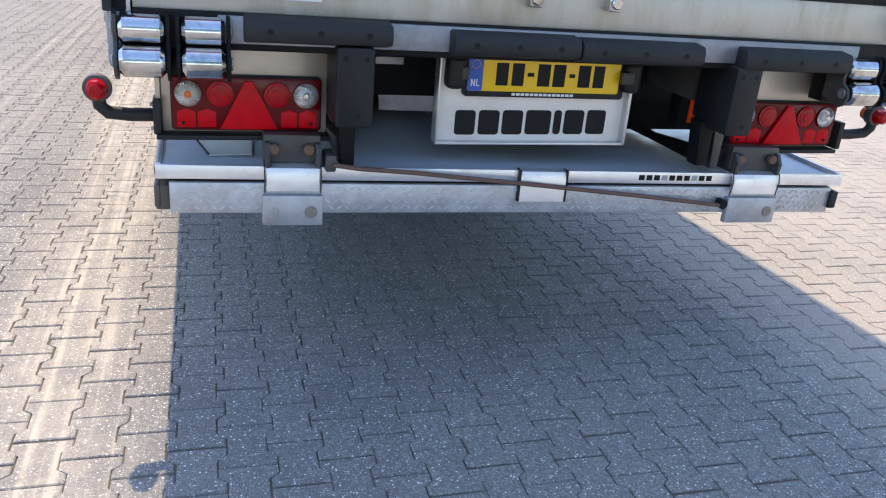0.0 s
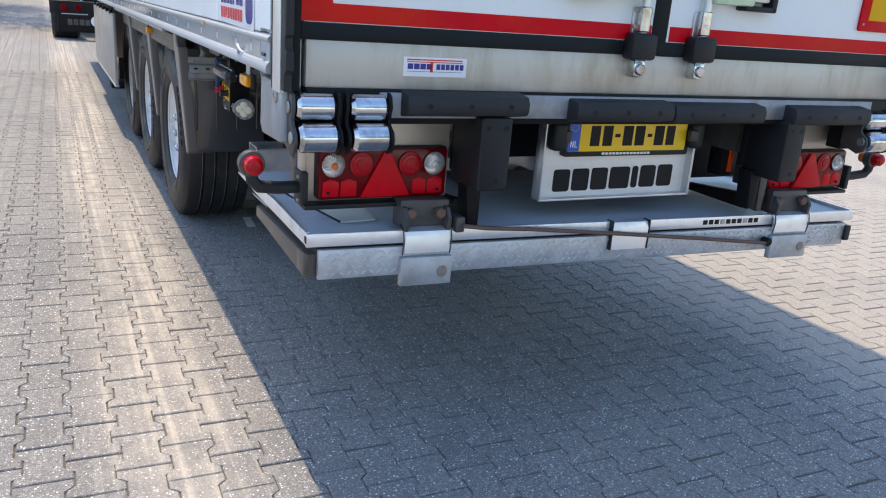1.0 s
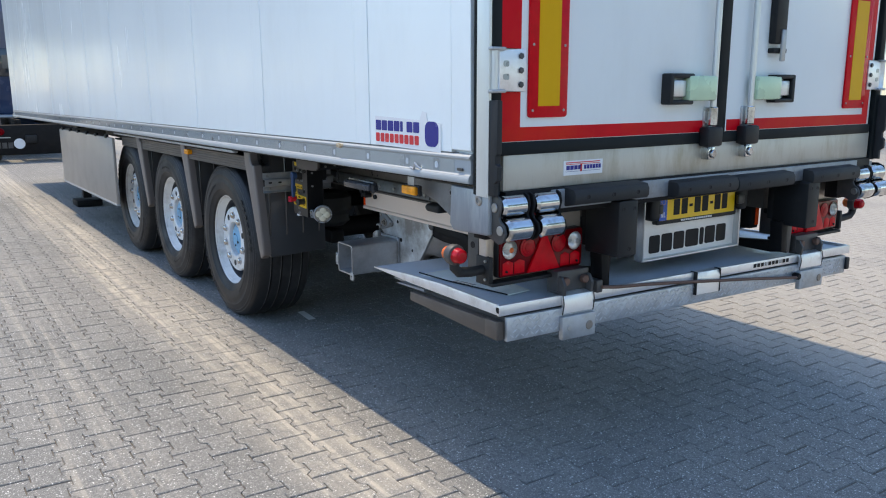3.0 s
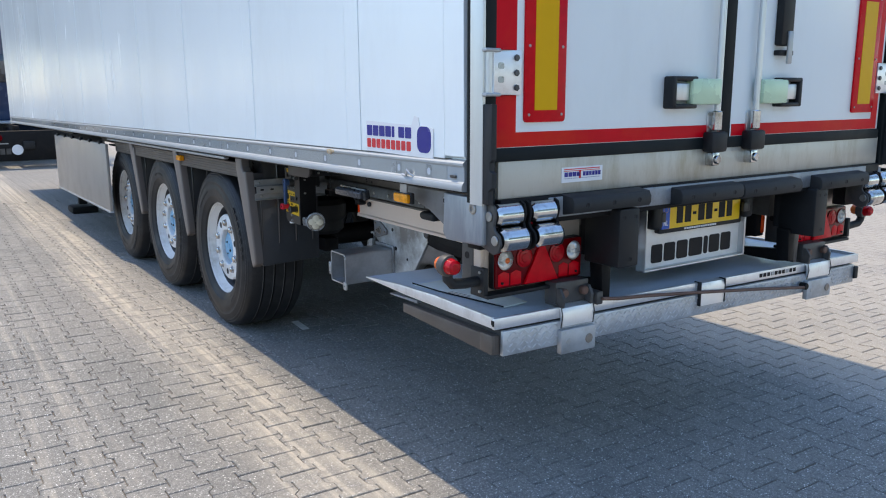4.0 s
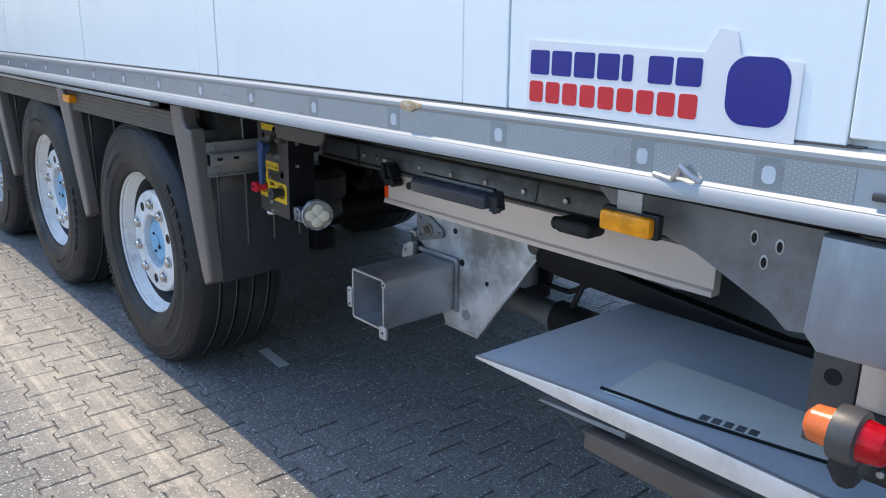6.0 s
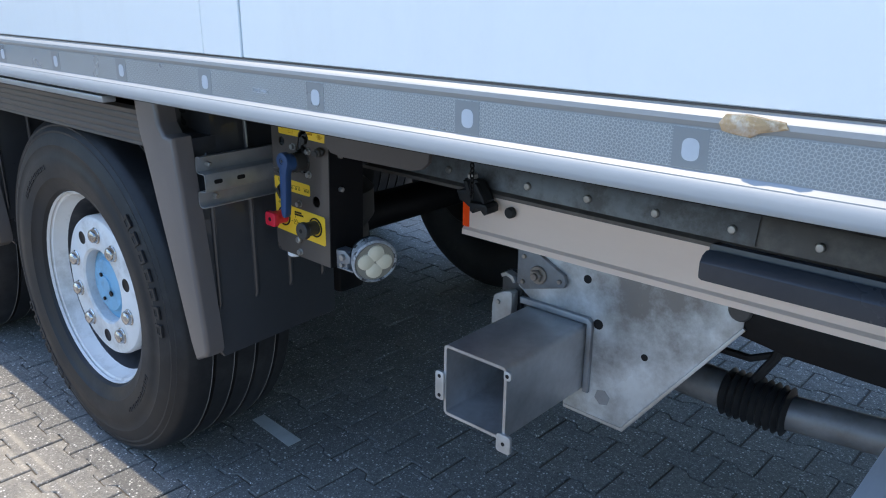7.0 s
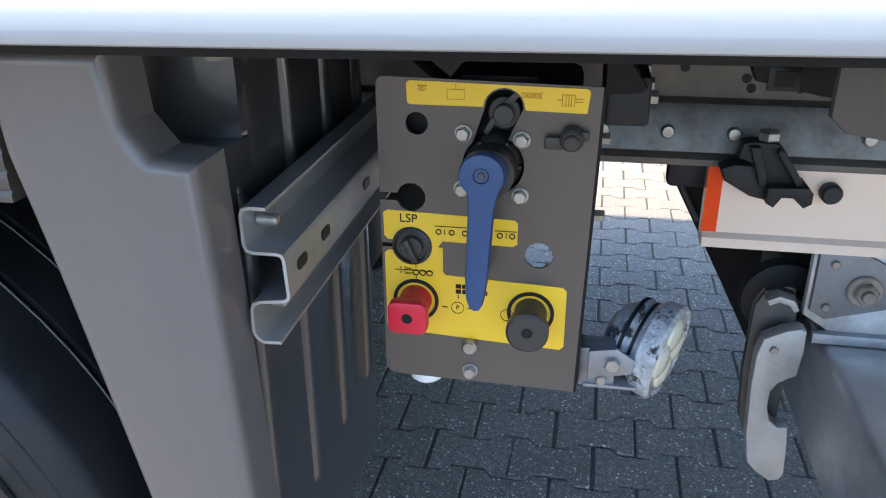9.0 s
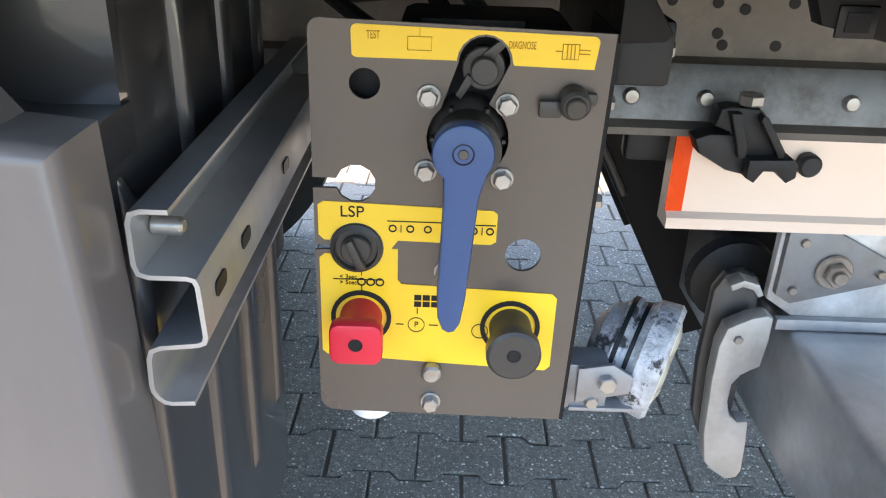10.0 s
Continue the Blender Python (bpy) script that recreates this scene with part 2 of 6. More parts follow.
M["nut"] = material("zinc_bolt", (0.40, 0.395, 0.38), 0.38, 0.8, 0.25, 30, 200, 0.15, dirt=(0.15, 0.125, 0.10), dirt_amount=0.6, dirt_scale=25)
M["rust"] = material("rusty_steel", (0.17, 0.10, 0.075), 0.65, 0.3, 0.3, 14, 90, 0.2)
M["skirt"] = material("grey_beige_skirt", (0.36, 0.33, 0.30), 0.4, 0.3, 0.05, 3, 90, 0.04, dirt=(0.24, 0.21, 0.19), dirt_amount=0.3)
M["arch"] = material("grey_arch_plastic", (0.082, 0.070, 0.062), 0.42, 0.1, 0.12, 6, 110, 0.06, dirt=(0.13, 0.115, 0.105), dirt_amount=0.4)
M["brown"] = material("brown_grey_strip", (0.115, 0.098, 0.086), 0.42, 0.3, 0.12, 6, 110, 0.06, dirt=(0.24, 0.21, 0.185), dirt_amount=0.4)
M["beam"] = material("pale_beam_aluminium", (0.775, 0.645, 0.555), 0.40, 0.2, 0.05, 4, 120, 0.05, dirt=(0.70, 0.58, 0.49), dirt_amount=0.45, stretch=(1, 0.3, 1))
M["lampglass"] = material("led_lens", (0.72, 0.69, 0.55), 0.12, 0, 0.05, 20, 200, 0.05, coat=0.8)
M["worn"] = material("worn_lamp_housing", (0.42, 0.44, 0.47), 0.5, 0.2, 0.5, 90, 260, 0.9, dirt=(0.022, 0.023, 0.028), dirt_amount=0.97, dirt_scale=38, dirt_span=(0.545, 0.60))
M["orange"] = material("orange_reflector", (0.90, 0.075, 0.006), 0.28, 0, 0.06, 20, 300, 0.08, spec=0.2)
M["handle"] = material("pale_green_handle", (0.56, 0.72, 0.50), 0.28, 0.1, 0.08, 7, 120, 0.03)
M["darkblue"] = material("dark_blue_paint", (0.018, 0.035, 0.085), 0.25, 0, 0.1, 2, 60, 0.02, coat=0.6)
M["glass"] = material("dark_window_glass", (0.02, 0.025, 0.03), 0.06, 0, 0.1, 2, 60, 0.0, coat=1.0)
M["wood"] = material("tree_bark", (0.10, 0.075, 0.055), 0.85, 0, 0.3, 9, 60, 0.5)
M["leaf"] = material("tree_leaves", (0.055, 0.10, 0.030), 0.55, 0, 0.45, 1.3, 40, 0.0)
M["mark"] = material("worn_white_paint", (0.62, 0.62, 0.60), 0.7, 0, 0.2, 12, 120, 0.2)


def lattice(mat, side=0.0043):
    """Pale lines of retroreflective tape, a tiling of small cubes, over a finished material."""
    n, l = mat.node_tree.nodes, mat.node_tree.links
    b = n["Principled BSDF"]
    old = b.inputs["Base Color"].links[0].from_socket
    geo = n.new("ShaderNodeNewGeometry")

    def op(kind, *args):
        x = n.new("ShaderNodeMath")
        x.operation = kind
        for i, v in enumerate(args):
            if isinstance(v, (int, float)):
                x.inputs[i].default_value = v
            else:
                l.new(v, x.inputs[i])
        return x.outputs[0]

    sep = n.new("ShaderNodeSeparateXYZ")
    l.new(geo.outputs["Position"], sep.inputs[0])
    q = op("MULTIPLY", sep.outputs[2], 2 / (side * math.sqrt(3)))
    p = op("SUBTRACT", op("MULTIPLY", sep.outputs[1], 1 / side), op("MULTIPLY", q, 0.5))
    c = op("ADD", p, q)
    best = None
    for value, tone, gone in ((q, op("SUBTRACT", op("FLOOR", p), op("ROUND", q)), 1),
                              (p, op("SUBTRACT", op("ROUND", p), op("FLOOR", q)), 2),
                              (c, op("SUBTRACT", op("MULTIPLY", op("FLOOR", p), 2.0), op("ROUND", c)), 2)):
        left_out = op("COMPARE", op("FLOORED_MODULO", tone, 3.0), float(gone), 0.25)
        off = op("ADD", op("PINGPONG", value, 0.5), left_out)
        best = off if best is None else op("MINIMUM", best, off)
    r = n.new("ShaderNodeMapRange")
    r.inputs["From Min"].default_value, r.inputs["From Max"].default_value = 0.05, 0.12
    r.inputs["To Min"].default_value, r.inputs["To Max"].default_value = 0.75, 0.0
    l.new(best, r.inputs["Value"])
    mx = n.new("ShaderNodeMix")
    mx.data_type = "RGBA"
    mx.inputs["B"].default_value = (0.58, 0.64, 0.68, 1)
    l.new(old, mx.inputs["A"])
    l.new(r.outputs[0], mx.inputs["Factor"])
    l.new(mx.outputs["Result"], b.inputs["Base Color"])


lattice(M["tape"])


def paver_material(name, bricks):
    """Concrete pavers: per-stone tone, pale grit, blotches, cream towards the right, and the sandy wheel track along
    the trailer.
    """
    m = bpy.data.materials.new(name)
    m.use_nodes = True
    n, l = m.node_tree.nodes, m.node_tree.links
    b = n["Principled BSDF"]
    geo = n.new("ShaderNodeNewGeometry")
    pos = geo.outputs["Position"]

    def noise_node(scale, detail=4, rough=0.55):
        t = n.new("ShaderNodeTexNoise")
        t.inputs["Scale"].default_value, t.inputs["Detail"].default_value, t.inputs["Roughness"].default_value = scale, detail, rough
        l.new(pos, t.inputs["Vector"])
        return t.outputs[0]

    def ramp(src, lo, hi, a=0.0, c=1.0):
        r = n.new("ShaderNodeMapRange")
        r.inputs["From Min"].default_value, r.inputs["From Max"].default_value = lo, hi
        r.inputs["To Min"].default_value, r.inputs["To Max"].default_value = a, c
        l.new(src, r.inputs["Value"])
        return r.outputs[0]

    def mixc(fac, a, c):
        x = n.new("ShaderNodeMix")
        x.data_type = "RGBA"
        l.new(fac, x.inputs["Factor"])
        for key, v in (("A", a), ("B", c)):
            if isinstance(v, tuple):
                x.inputs[key].default_value = rgb(v)
            else:
                l.new(v, x.inputs[key])
        return x.outputs["Result"]

    def calc(op, a, c):
        x = n.new("ShaderNodeMath")
        x.operation = op
        x.use_clamp = op == "MULTIPLY"
        for i, v in enumerate((a, c)):
            if isinstance(v, float):
                x.inputs[i].default_value = v
            else:
                l.new(v, x.inputs[i])
        return x.outputs[0]

    if bricks:
        tone = n.new("ShaderNodeObjectInfo").outputs["Random"] if bricks == "object" else geo.outputs["Random Per Island"]
        col = mixc(tone, (0.178, 0.178, 0.168), (0.265, 0.260, 0.242))
    else:
        col = mixc(noise_node(1.5), (0.208, 0.206, 0.194), (0.266, 0.260, 0.242))
    col = mixc(ramp(noise_node(0.7, 6), 0.42, 0.68), col, (0.300, 0.285, 0.258))
    col = mixc(ramp(noise_node(75, 4, 0.7), 0.38, 0.62, 0.0, 0.8), col, (0.15, 0.145, 0.14))
    for size, many, light, strong in ((125, 0.89, (0.90, 0.88, 0.84), 0.92), (185, 0.78, (0.66, 0.64, 0.60), 0.70), (260, 0.62, (0.46, 0.45, 0.42), 0.40), (150, 0.66, (0.070, 0.070, 0.070), 0.42), (230, 0.68, (0.075, 0.075, 0.075), 0.45)):
        grit = n.new("ShaderNodeTexVoronoi")
        grit.inputs["Scale"].default_value = size
        l.new(pos, grit.inputs["Vector"])
        sepc = n.new("ShaderNodeSeparateColor")
        l.new(grit.outputs["Color"], sepc.inputs[0])
        spot = calc("MULTIPLY", ramp(sepc.outputs[0], many, many + 0.06), ramp(grit.outputs["Distance"], 0.50, 0.30))
        col = mixc(calc("MULTIPLY", spot, strong), col, light)
    sep = n.new("ShaderNodeSeparateXYZ")
    l.new(pos, sep.inputs[0])
    wob = calc("ADD", sep.outputs[0], ramp(noise_node(0.5, 2), 0.2, 0.8, -0.07, 0.07))
    dusty = calc("MULTIPLY", ramp(sep.outputs[0], 0.95, 1.55), ramp(noise_node(0.9, 5), 0.25, 0.55, 0.45, 1.0))
    col = mixc(calc("MULTIPLY", dusty, 0.55), col, (0.47, 0.42, 0.35))
    smp = n.new("ShaderNodeMapping")
    smp.inputs["Scale"].default_value = (26, 0.35, 1)
    l.new(pos, smp.inputs["Vector"])
    streak = n.new("ShaderNodeTexNoise")
    streak.inputs["Scale"].default_value, streak.inputs["Detail"].default_value = 1.0, 4
    l.new(smp.outputs[0], streak.inputs["Vector"])
    for centre, half, amount, lo, hi in ((-1.56, 0.34, 0.65, 0.49, 0.62), (-1.55, 0.30, 0.34, 0.10, 0.42), (-2.45, 0.35, 0.4, 0.5, 0.7)):
        off = n.new("ShaderNodeMath")
        off.operation = "ABSOLUTE"
        l.new(calc("ADD", wob, -centre), off.inputs[0])
        band = calc("MULTIPLY", ramp(off.outputs[0], half, half * 0.3), ramp(streak.outputs[0], lo, hi))
        band = calc("MULTIPLY", band, ramp(noise_node(9, 6, 0.7), 0.34, 0.58, 0.25, 1.0))
        col = mixc(calc("MULTIPLY", band, amount), col, (0.62, 0.55, 0.445))
    if not bricks:
        mp = n.new("ShaderNodeMapping")
        mp.inputs["Rotation"].default_value = (0, 0, radians(90))
        l.new(pos, mp.inputs["Vector"])
        br = n.new("ShaderNodeTexBrick")
        br.inputs["Scale"].default_value = 1.0
        br.inputs["Brick Width"].default_value, br.inputs["Row Height"].default_value = PAVE_L, PAVE_W
        br.inputs["Mortar Size"].default_value = 0.004
        l.new(mp.outputs[0], br.inputs["Vector"])
        col = mixc(calc("MULTIPLY", br.outputs["Fac"], 0.7), col, (0.10, 0.09, 0.08))
    l.new(col, b.inputs["Base Color"])
    b.inputs["Roughness"].default_value = 0.78
    b.inputs["Specular IOR Level"].default_value = 0.35
    bp = n.new("ShaderNodeBump")
    bp.inputs["Strength"].default_value, bp.inputs["Distance"].default_value = 0.7, 0.004
    l.new(noise_node(150, 4, 0.65), bp.inputs["Height"])
    l.new(bp.outputs[0], b.inputs["Normal"])
    return m


PAVE_L, PAVE_W = 0.2022, 0.1387
M["paver"] = paver_material("concrete_paver", "object")
M["paver_bed"] = paver_material("concrete_paver_rest", "island")
M["yard"] = paver_material("far_paving", "")
M["joint"] = material("sandy_joint", (0.125, 0.105, 0.082), 0.9, 0, 0.3, 9, 120, 0.4)


# ---- mesh helpers ----
def box(bm, x0, x1, y0, y1, z0, z1, bevel=0.0, seg=2):
    vs = bmesh.ops.create_cube(bm, size=1.0, matrix=Matrix.LocRotScale(((x0 + x1) / 2, (y0 + y1) / 2, (z0 + z1) / 2), None, (abs(x1 - x0), abs(y1 - y0), abs(z1 - z0))))["verts"]
    if bevel:
        edges = list({e for v in vs for e in v.link_edges})
        bmesh.ops.bevel(bm, geom=edges, offset=bevel, segments=seg, affect="EDGES", profile=0.5)
    return bm


def at3(axis, u, v, w):
    return {"x": (w, u, v), "y": (u, w, v), "z": (u, v, w)}[axis]


def prism(bm, pts, axis, a, b, bevel=0.0):
    """A polygon (the two other coordinates in x, y, z order) drawn out along an axis from a to b."""
    lo = [bm.verts.new(at3(axis, u, v, a)) for u, v in pts]
    hi = [bm.verts.new(at3(axis, u, v, b)) for u, v in pts]
    faces = [bm.faces.new(lo), bm.faces.new(hi[::-1])]
    for i in range(len(pts)):
        j = (i + 1) % len(pts)
        faces.append(bm.faces.new((lo[j], lo[i], hi[i], hi[j])))
    bmesh.ops.recalc_face_normals(bm, faces=faces)
    if bevel:
        edges = list({e for f in faces[:2] for e in f.edges})
        bmesh.ops.bevel(bm, geom=edges, offset=bevel, segments=2, affect="EDGES", profile=0.5)
    return bm


def basis(d):
    d = Vector(d).normalized()
    u = d.orthogonal().normalized()
    return u, d.cross(u), d


def lathe(bm, prof, origin, axis, seg=32):
    """Turn a profile of (radius, height) about an axis through origin."""
    u, v, d = basis(axis)
    o = Vector(origin)
    rings = []
    for r, h in prof:
        if r < 1e-6:
            rings.append([bm.verts.new(o + d * h)])
        else:
            rings.append([bm.verts.new(o + d * h + (u * math.cos(t) + v * math.sin(t)) * r) for t in (2 * math.pi * i / seg for i in range(seg))])
    faces = []
    for p, q in zip(rings, rings[1:]):
        for i in range(seg):
            j = (i + 1) % seg
            f = [p[i], p[j], q[j], q[i]] if len(p) > 1 and len(q) > 1 else ([p[i], p[j], q[0]] if len(p) > 1 else [p[0], q[j], q[i]])
            if len(p) > 1 or len(q) > 1:
                faces.append(bm.faces.new(f))
    bmesh.ops.recalc_face_normals(bm, faces=faces)
    return bm


def cyl(bm, p0, p1, r, seg=20, bevel=0.0, r2=None):
    p0, p1 = Vector(p0), Vector(p1)
    h = (p1 - p0).length
    r2 = r if r2 is None else r2
    b = bevel
    prof = [(0, 0), (r - b, 0), (r, b), (r2, h - b), (r2 - b, h), (0, h)] if b else [(0, 0), (r, 0), (r2, h), (0, h)]
    return lathe(bm, prof, p0, p1 - p0, seg)


def tube(bm, pts, r, seg=10):
    pts = [Vector(p) for p in pts]
    rings, u = [], None
    for i, p in enumerate(pts):
        d = (pts[min(i + 1, len(pts) - 1)] - pts[max(i - 1, 0)]).normalized()
        u = d.orthogonal().normalized() if u is None else (u - d * u.dot(d)).normalized()
        v = d.cross(u)
        rings.append([bm.verts.new(p + (u * math.cos(t) + v * math.sin(t)) * r) for t in (2 * math.pi * k / seg for k in range(seg))])
    for a, b in zip(rings, rings[1:]):
        for k in range(seg):
            j = (k + 1) % seg
            bm.faces.new((a[k], a[j], b[j], b[k]))
    bm.faces.new(rings[0][::-1])
    bm.faces.new(rings[-1])
    bmesh.ops.recalc_face_normals(bm, faces=bm.faces[:])
    return bm


def arc(c, r, a0, a1, n):
    return [(c[0] + r * math.cos(radians(a0 + (a1 - a0) * i / n)), c[1] + r * math.sin(radians(a0 + (a1 - a0) * i / n))) for i in range(n + 1)]


def rounded(u0, u1, v0, v1, r, n=4):
    return arc((u1 - r, v1 - r), r, 0, 90, n) + arc((u0 + r, v1 - r), r, 90, 180, n) + arc((u0 + r, v0 + r), r, 180, 270, n) + arc((u1 - r, v0 + r), r, 270, 360, n)


def mesh_of(name, bm, mat):
    me = bpy.data.meshes.new(name)
    bm.normal_update()
    bm.to_mesh(me)
    bm.free()
    me.materials.append(mat)
    me.polygons.foreach_set("use_smooth", [True] * len(me.polygons))
    me.set_sharp_from_angle(angle=radians(32))
    return me


# The trailer dips a little towards its front; places near its tail are given in the yard's own frame.
DIP = pose(0, 0, 0, -0.6, 0, 0)
DIP_BACK = DIP.inverted()
DIPPED = []


def part(name, bm, mat, parent, label="", yard=True):
    """One mesh under a thing or a part. yard: its places are the yard's; otherwise the trailer's own."""
    if yard and parent in DIPPED:
        bm.transform(DIP_BACK)
    ob = new(name, mesh_of(name, bm, mat))
    ob.parent = parent
    if parent in DIPPED:
        DIPPED.append(ob)
    if label:
        tagged(ob, label)
    return ob


def thing(name, label, category, m=None, group="", kind=""):
    e = new(name)
    if m is not None:
        e.matrix_basis = m
    return tagged(e, label, category, group, kind)


B = bmesh.new

# ---- the yard ----
SLOPE = pose(0, 0, 0, 0, 0.55, 0)
ground = new("ground", mesh_of("ground", box(B(), -220, 220, -150, 260, -0.40, -0.018), M["yard"]))
ground.matrix_basis = SLOPE
tagged(ground, "grey-beige concrete block paving of a truck yard", "paving", kind="structure")

bm = B()
bm.faces.new([bm.verts.new(p) for p in ((-6.74, -2.96, -0.0060), (4.58, -2.96, -0.0060), (4.58, 10.3, -0.0060), (-6.74, 10.3, -0.0060))])
bed = new("paving_bed", mesh_of("paving_bed", bm, M["joint"]))
bed.parent = ground
tagged(bed, "sandy bed in the joints of the paving", kind="structure")

bm = B()
prism(bm, [(0.0, 0.0), (0.052, 0.004), (0.050, 0.225), (0.002, 0.222)], "z", 0.0012, 0.0022)
bm.transform(pose(-0.80, 2.535, 0.012, 0, 0, -4))
tagged(new("painted_mark", mesh_of("painted_mark", bm, M["mark"])), "short worn white line painted on the paving", "painted mark", kind="structure")

# ---- the trailer: box ----
trailer = thing("semi_trailer", "white refrigerated semi-trailer with three axles and a folded tail lift", "trailer", DIP)
DIPPED.append(trailer)
LEFT, RIGHT, FRONT, ROOF = -1.30, 1.25, 12.95, 4.02
RAIL_TOP = 1.324

core = part("box_core", box(B(), LEFT + 0.02, RIGHT - 0.02, 0.02, FRONT - 0.01, 1.2185, ROOF - 0.02), M["white"], trailer, yard=False)
# outer skins: a wide sheet and a narrow cover strip, over and over
seams, y = [(-0.001, 0.118)], 0.118
while y < FRONT - 0.3:
    wide = min(y + (0.604 if y < 0.2 else 1.045), FRONT)
    seams.append((y, wide))
    strip = min(wide + 0.121, FRONT)
    if strip > wide:
        seams.append((wide, strip))
    y = strip
for i, (a, b) in enumerate(seams):
    proud = 0.003 if i % 2 == 0 else 0.0
    part("side_panel", box(B(), LEFT - proud * 0.5, LEFT + 0.022, a + 0.0016, b - 0.0016, RAIL_TOP + (0.012 if i == 0 else 0.0020), ROOF, 0.0015, 1), M["white"], trailer, yard=False)
    part("side_panel", box(B(), RIGHT - 0.022, RIGHT + proud, a + 0.0016, b - 0.0016, RAIL_TOP, ROOF, 0.0015, 1), M["white"], trailer, yard=False)
part("roof", box(B(), LEFT - 0.006, RIGHT + 0.006, -0.03, FRONT, ROOF, ROOF + 0.03, 0.01), M["alu"], trailer, yard=False)
part("front_wall", box(B(), LEFT, RIGHT, FRONT - 0.004, FRONT + 0.03, 1.2, ROOF, 0.01), M["white"], trailer, yard=False)

# lower side rail: ledge, taped band, rounded foot
RAIL = [(0.0, 0.0), (0.0, -0.003), (-0.005, -0.006), (-0.008, -0.010), (-0.008, -0.016), (-0.002, -0.023), (-0.002, -0.071),
        (-0.005, -0.074), (-0.0085, -0.077), (-0.0085, -0.0785), (-0.0115, -0.082), (-0.0130, -0.088), (-0.0135, -0.095), (-0.0132, -0.0995), (-0.0110, -0.1035), (-0.001, -0.106), (0.03, -0.106), (0.03, 0.0)]
part("rail_seal", box(B(), LEFT - 0.0012, LEFT + 0.02, 0.10, FRONT - 0.01, RAIL_TOP - 0.0005, RAIL_TOP + 0.0016), M["chassis_grey"], trailer, yard=False)
for side, x0, s in (("left", LEFT, 1), ("right", RIGHT, -1)):
    rail = part("side_rail", prism(B(), [(x0 + s * u, RAIL_TOP + v) for u, v in RAIL], "y", -0.001, FRONT), M["rail"], trailer, "pressed aluminium side rail", yard=False)
    if side == "left":
        band = part("reflective_tape", box(B(), LEFT - 0.0030, LEFT - 0.0019, 0.10, FRONT - 0.2, RAIL_TOP - 0.0695, RAIL_TOP - 0.0245), M["tape"], rail, "grey honeycomb reflective tape", yard=False)
        for k in range(24):
            yc = 0.105 + 0.3175 * k + (0.110 if k == 0 else 0.0)
            part("tape_square", box(B(), LEFT - 0.0034, LEFT - 0.0029, yc - 0.021, yc + 0.021, RAIL_TOP - 0.069, RAIL_TOP - 0.025), M["tapedark"], rail, yard=False)
            bm = prism(B(), rounded(yc - 0.0105, yc + 0.0095, RAIL_TOP - 0.061, RAIL_TOP - 0.036, 0.008, 4), "x", LEFT - 0.0038, LEFT - 0.0033)
            part("tape_emblem", bm, M["emblem"], rail, yard=False)

# dents: torn ledge, bent hook
bm = B()
prism(bm, [(0.968, 1.299), (0.980, 1.296), (0.996, 1.292), (1.006, 1.286), (1.022, 1.288), (1.036, 1.290), (1.040, 1.298), (1.034, 1.308), (1.010, 1.310), (0.990, 1.308), (0.972, 1.306)], "x", LEFT - 0.0105, LEFT - 0.004, 0.002)
for v in bm.verts:
    v.co.x += 0.0015 * math.sin(v.co.y * 190) + 0.0012 * math.sin(v.co.z * 700)
part("torn_ledge", bm, M["torn"], trailer, "torn bright patch of the side rail")
bm = B()
tube(bm, [(LEFT - 0.004, 0.33, 1.247), (LEFT - 0.014, 0.342, 1.255), (LEFT - 0.016, 0.358, 1.268), (LEFT - 0.012, 0.366, 1.256), (LEFT - 0.010, 0.375, 1.244), (LEFT - 0.004, 0.41, 1.247)], 0.0045, 8)
part("bent_hook", bm, M["tubezinc"], trailer, "small bent metal hook on the rail")
part("scuff_plate", box(B(), LEFT - 0.0085, LEFT - 0.003, 0.055, 0.090, 1.262, 1.272, 0.002), M["chassis_grey"], trailer, "dark scuff on the rail")

# side sticker: two rows of blocks and an emblem
stick = part("side_sticker", prism(B(), [(0.686, 1.322), (0.200, 1.318), (0.200, 1.424), (0.290, 1.432), (0.298, 1.462), (0.325, 1.466), (0.345, 1.432), (0.686, 1.440)], "x", LEFT - 0.0026, LEFT - 0.0010), M["sticker"], trailer, "white sticker with blue and red blocks")
w = 0.043
for k in range(7):
    ya = 0.680 - k * 0.0485
    part("blue_block", prism(B(), rounded(ya - (0.02 if k == 4 else w), ya, 1.383, 1.424, 0.004, 2), "x", LEFT - 0.0032, LEFT - 0.0024), M["logoblue"], stick)
for k in range(9):
    ya = 0.680 - k * 0.0375
    part("red_block", prism(B(), rounded(ya - 0.031, ya, 1.336, 1.372, 0.005, 2), "x", LEFT - 0.0032, LEFT - 0.0024), M["logored"], stick)
bm = prism(B(), rounded(0.214, 0.306, 1.336, 1.430, 0.030, 6), "x", LEFT - 0.0032, LEFT - 0.0024)
part("blue_emblem", bm, M["logoblue"], stick)

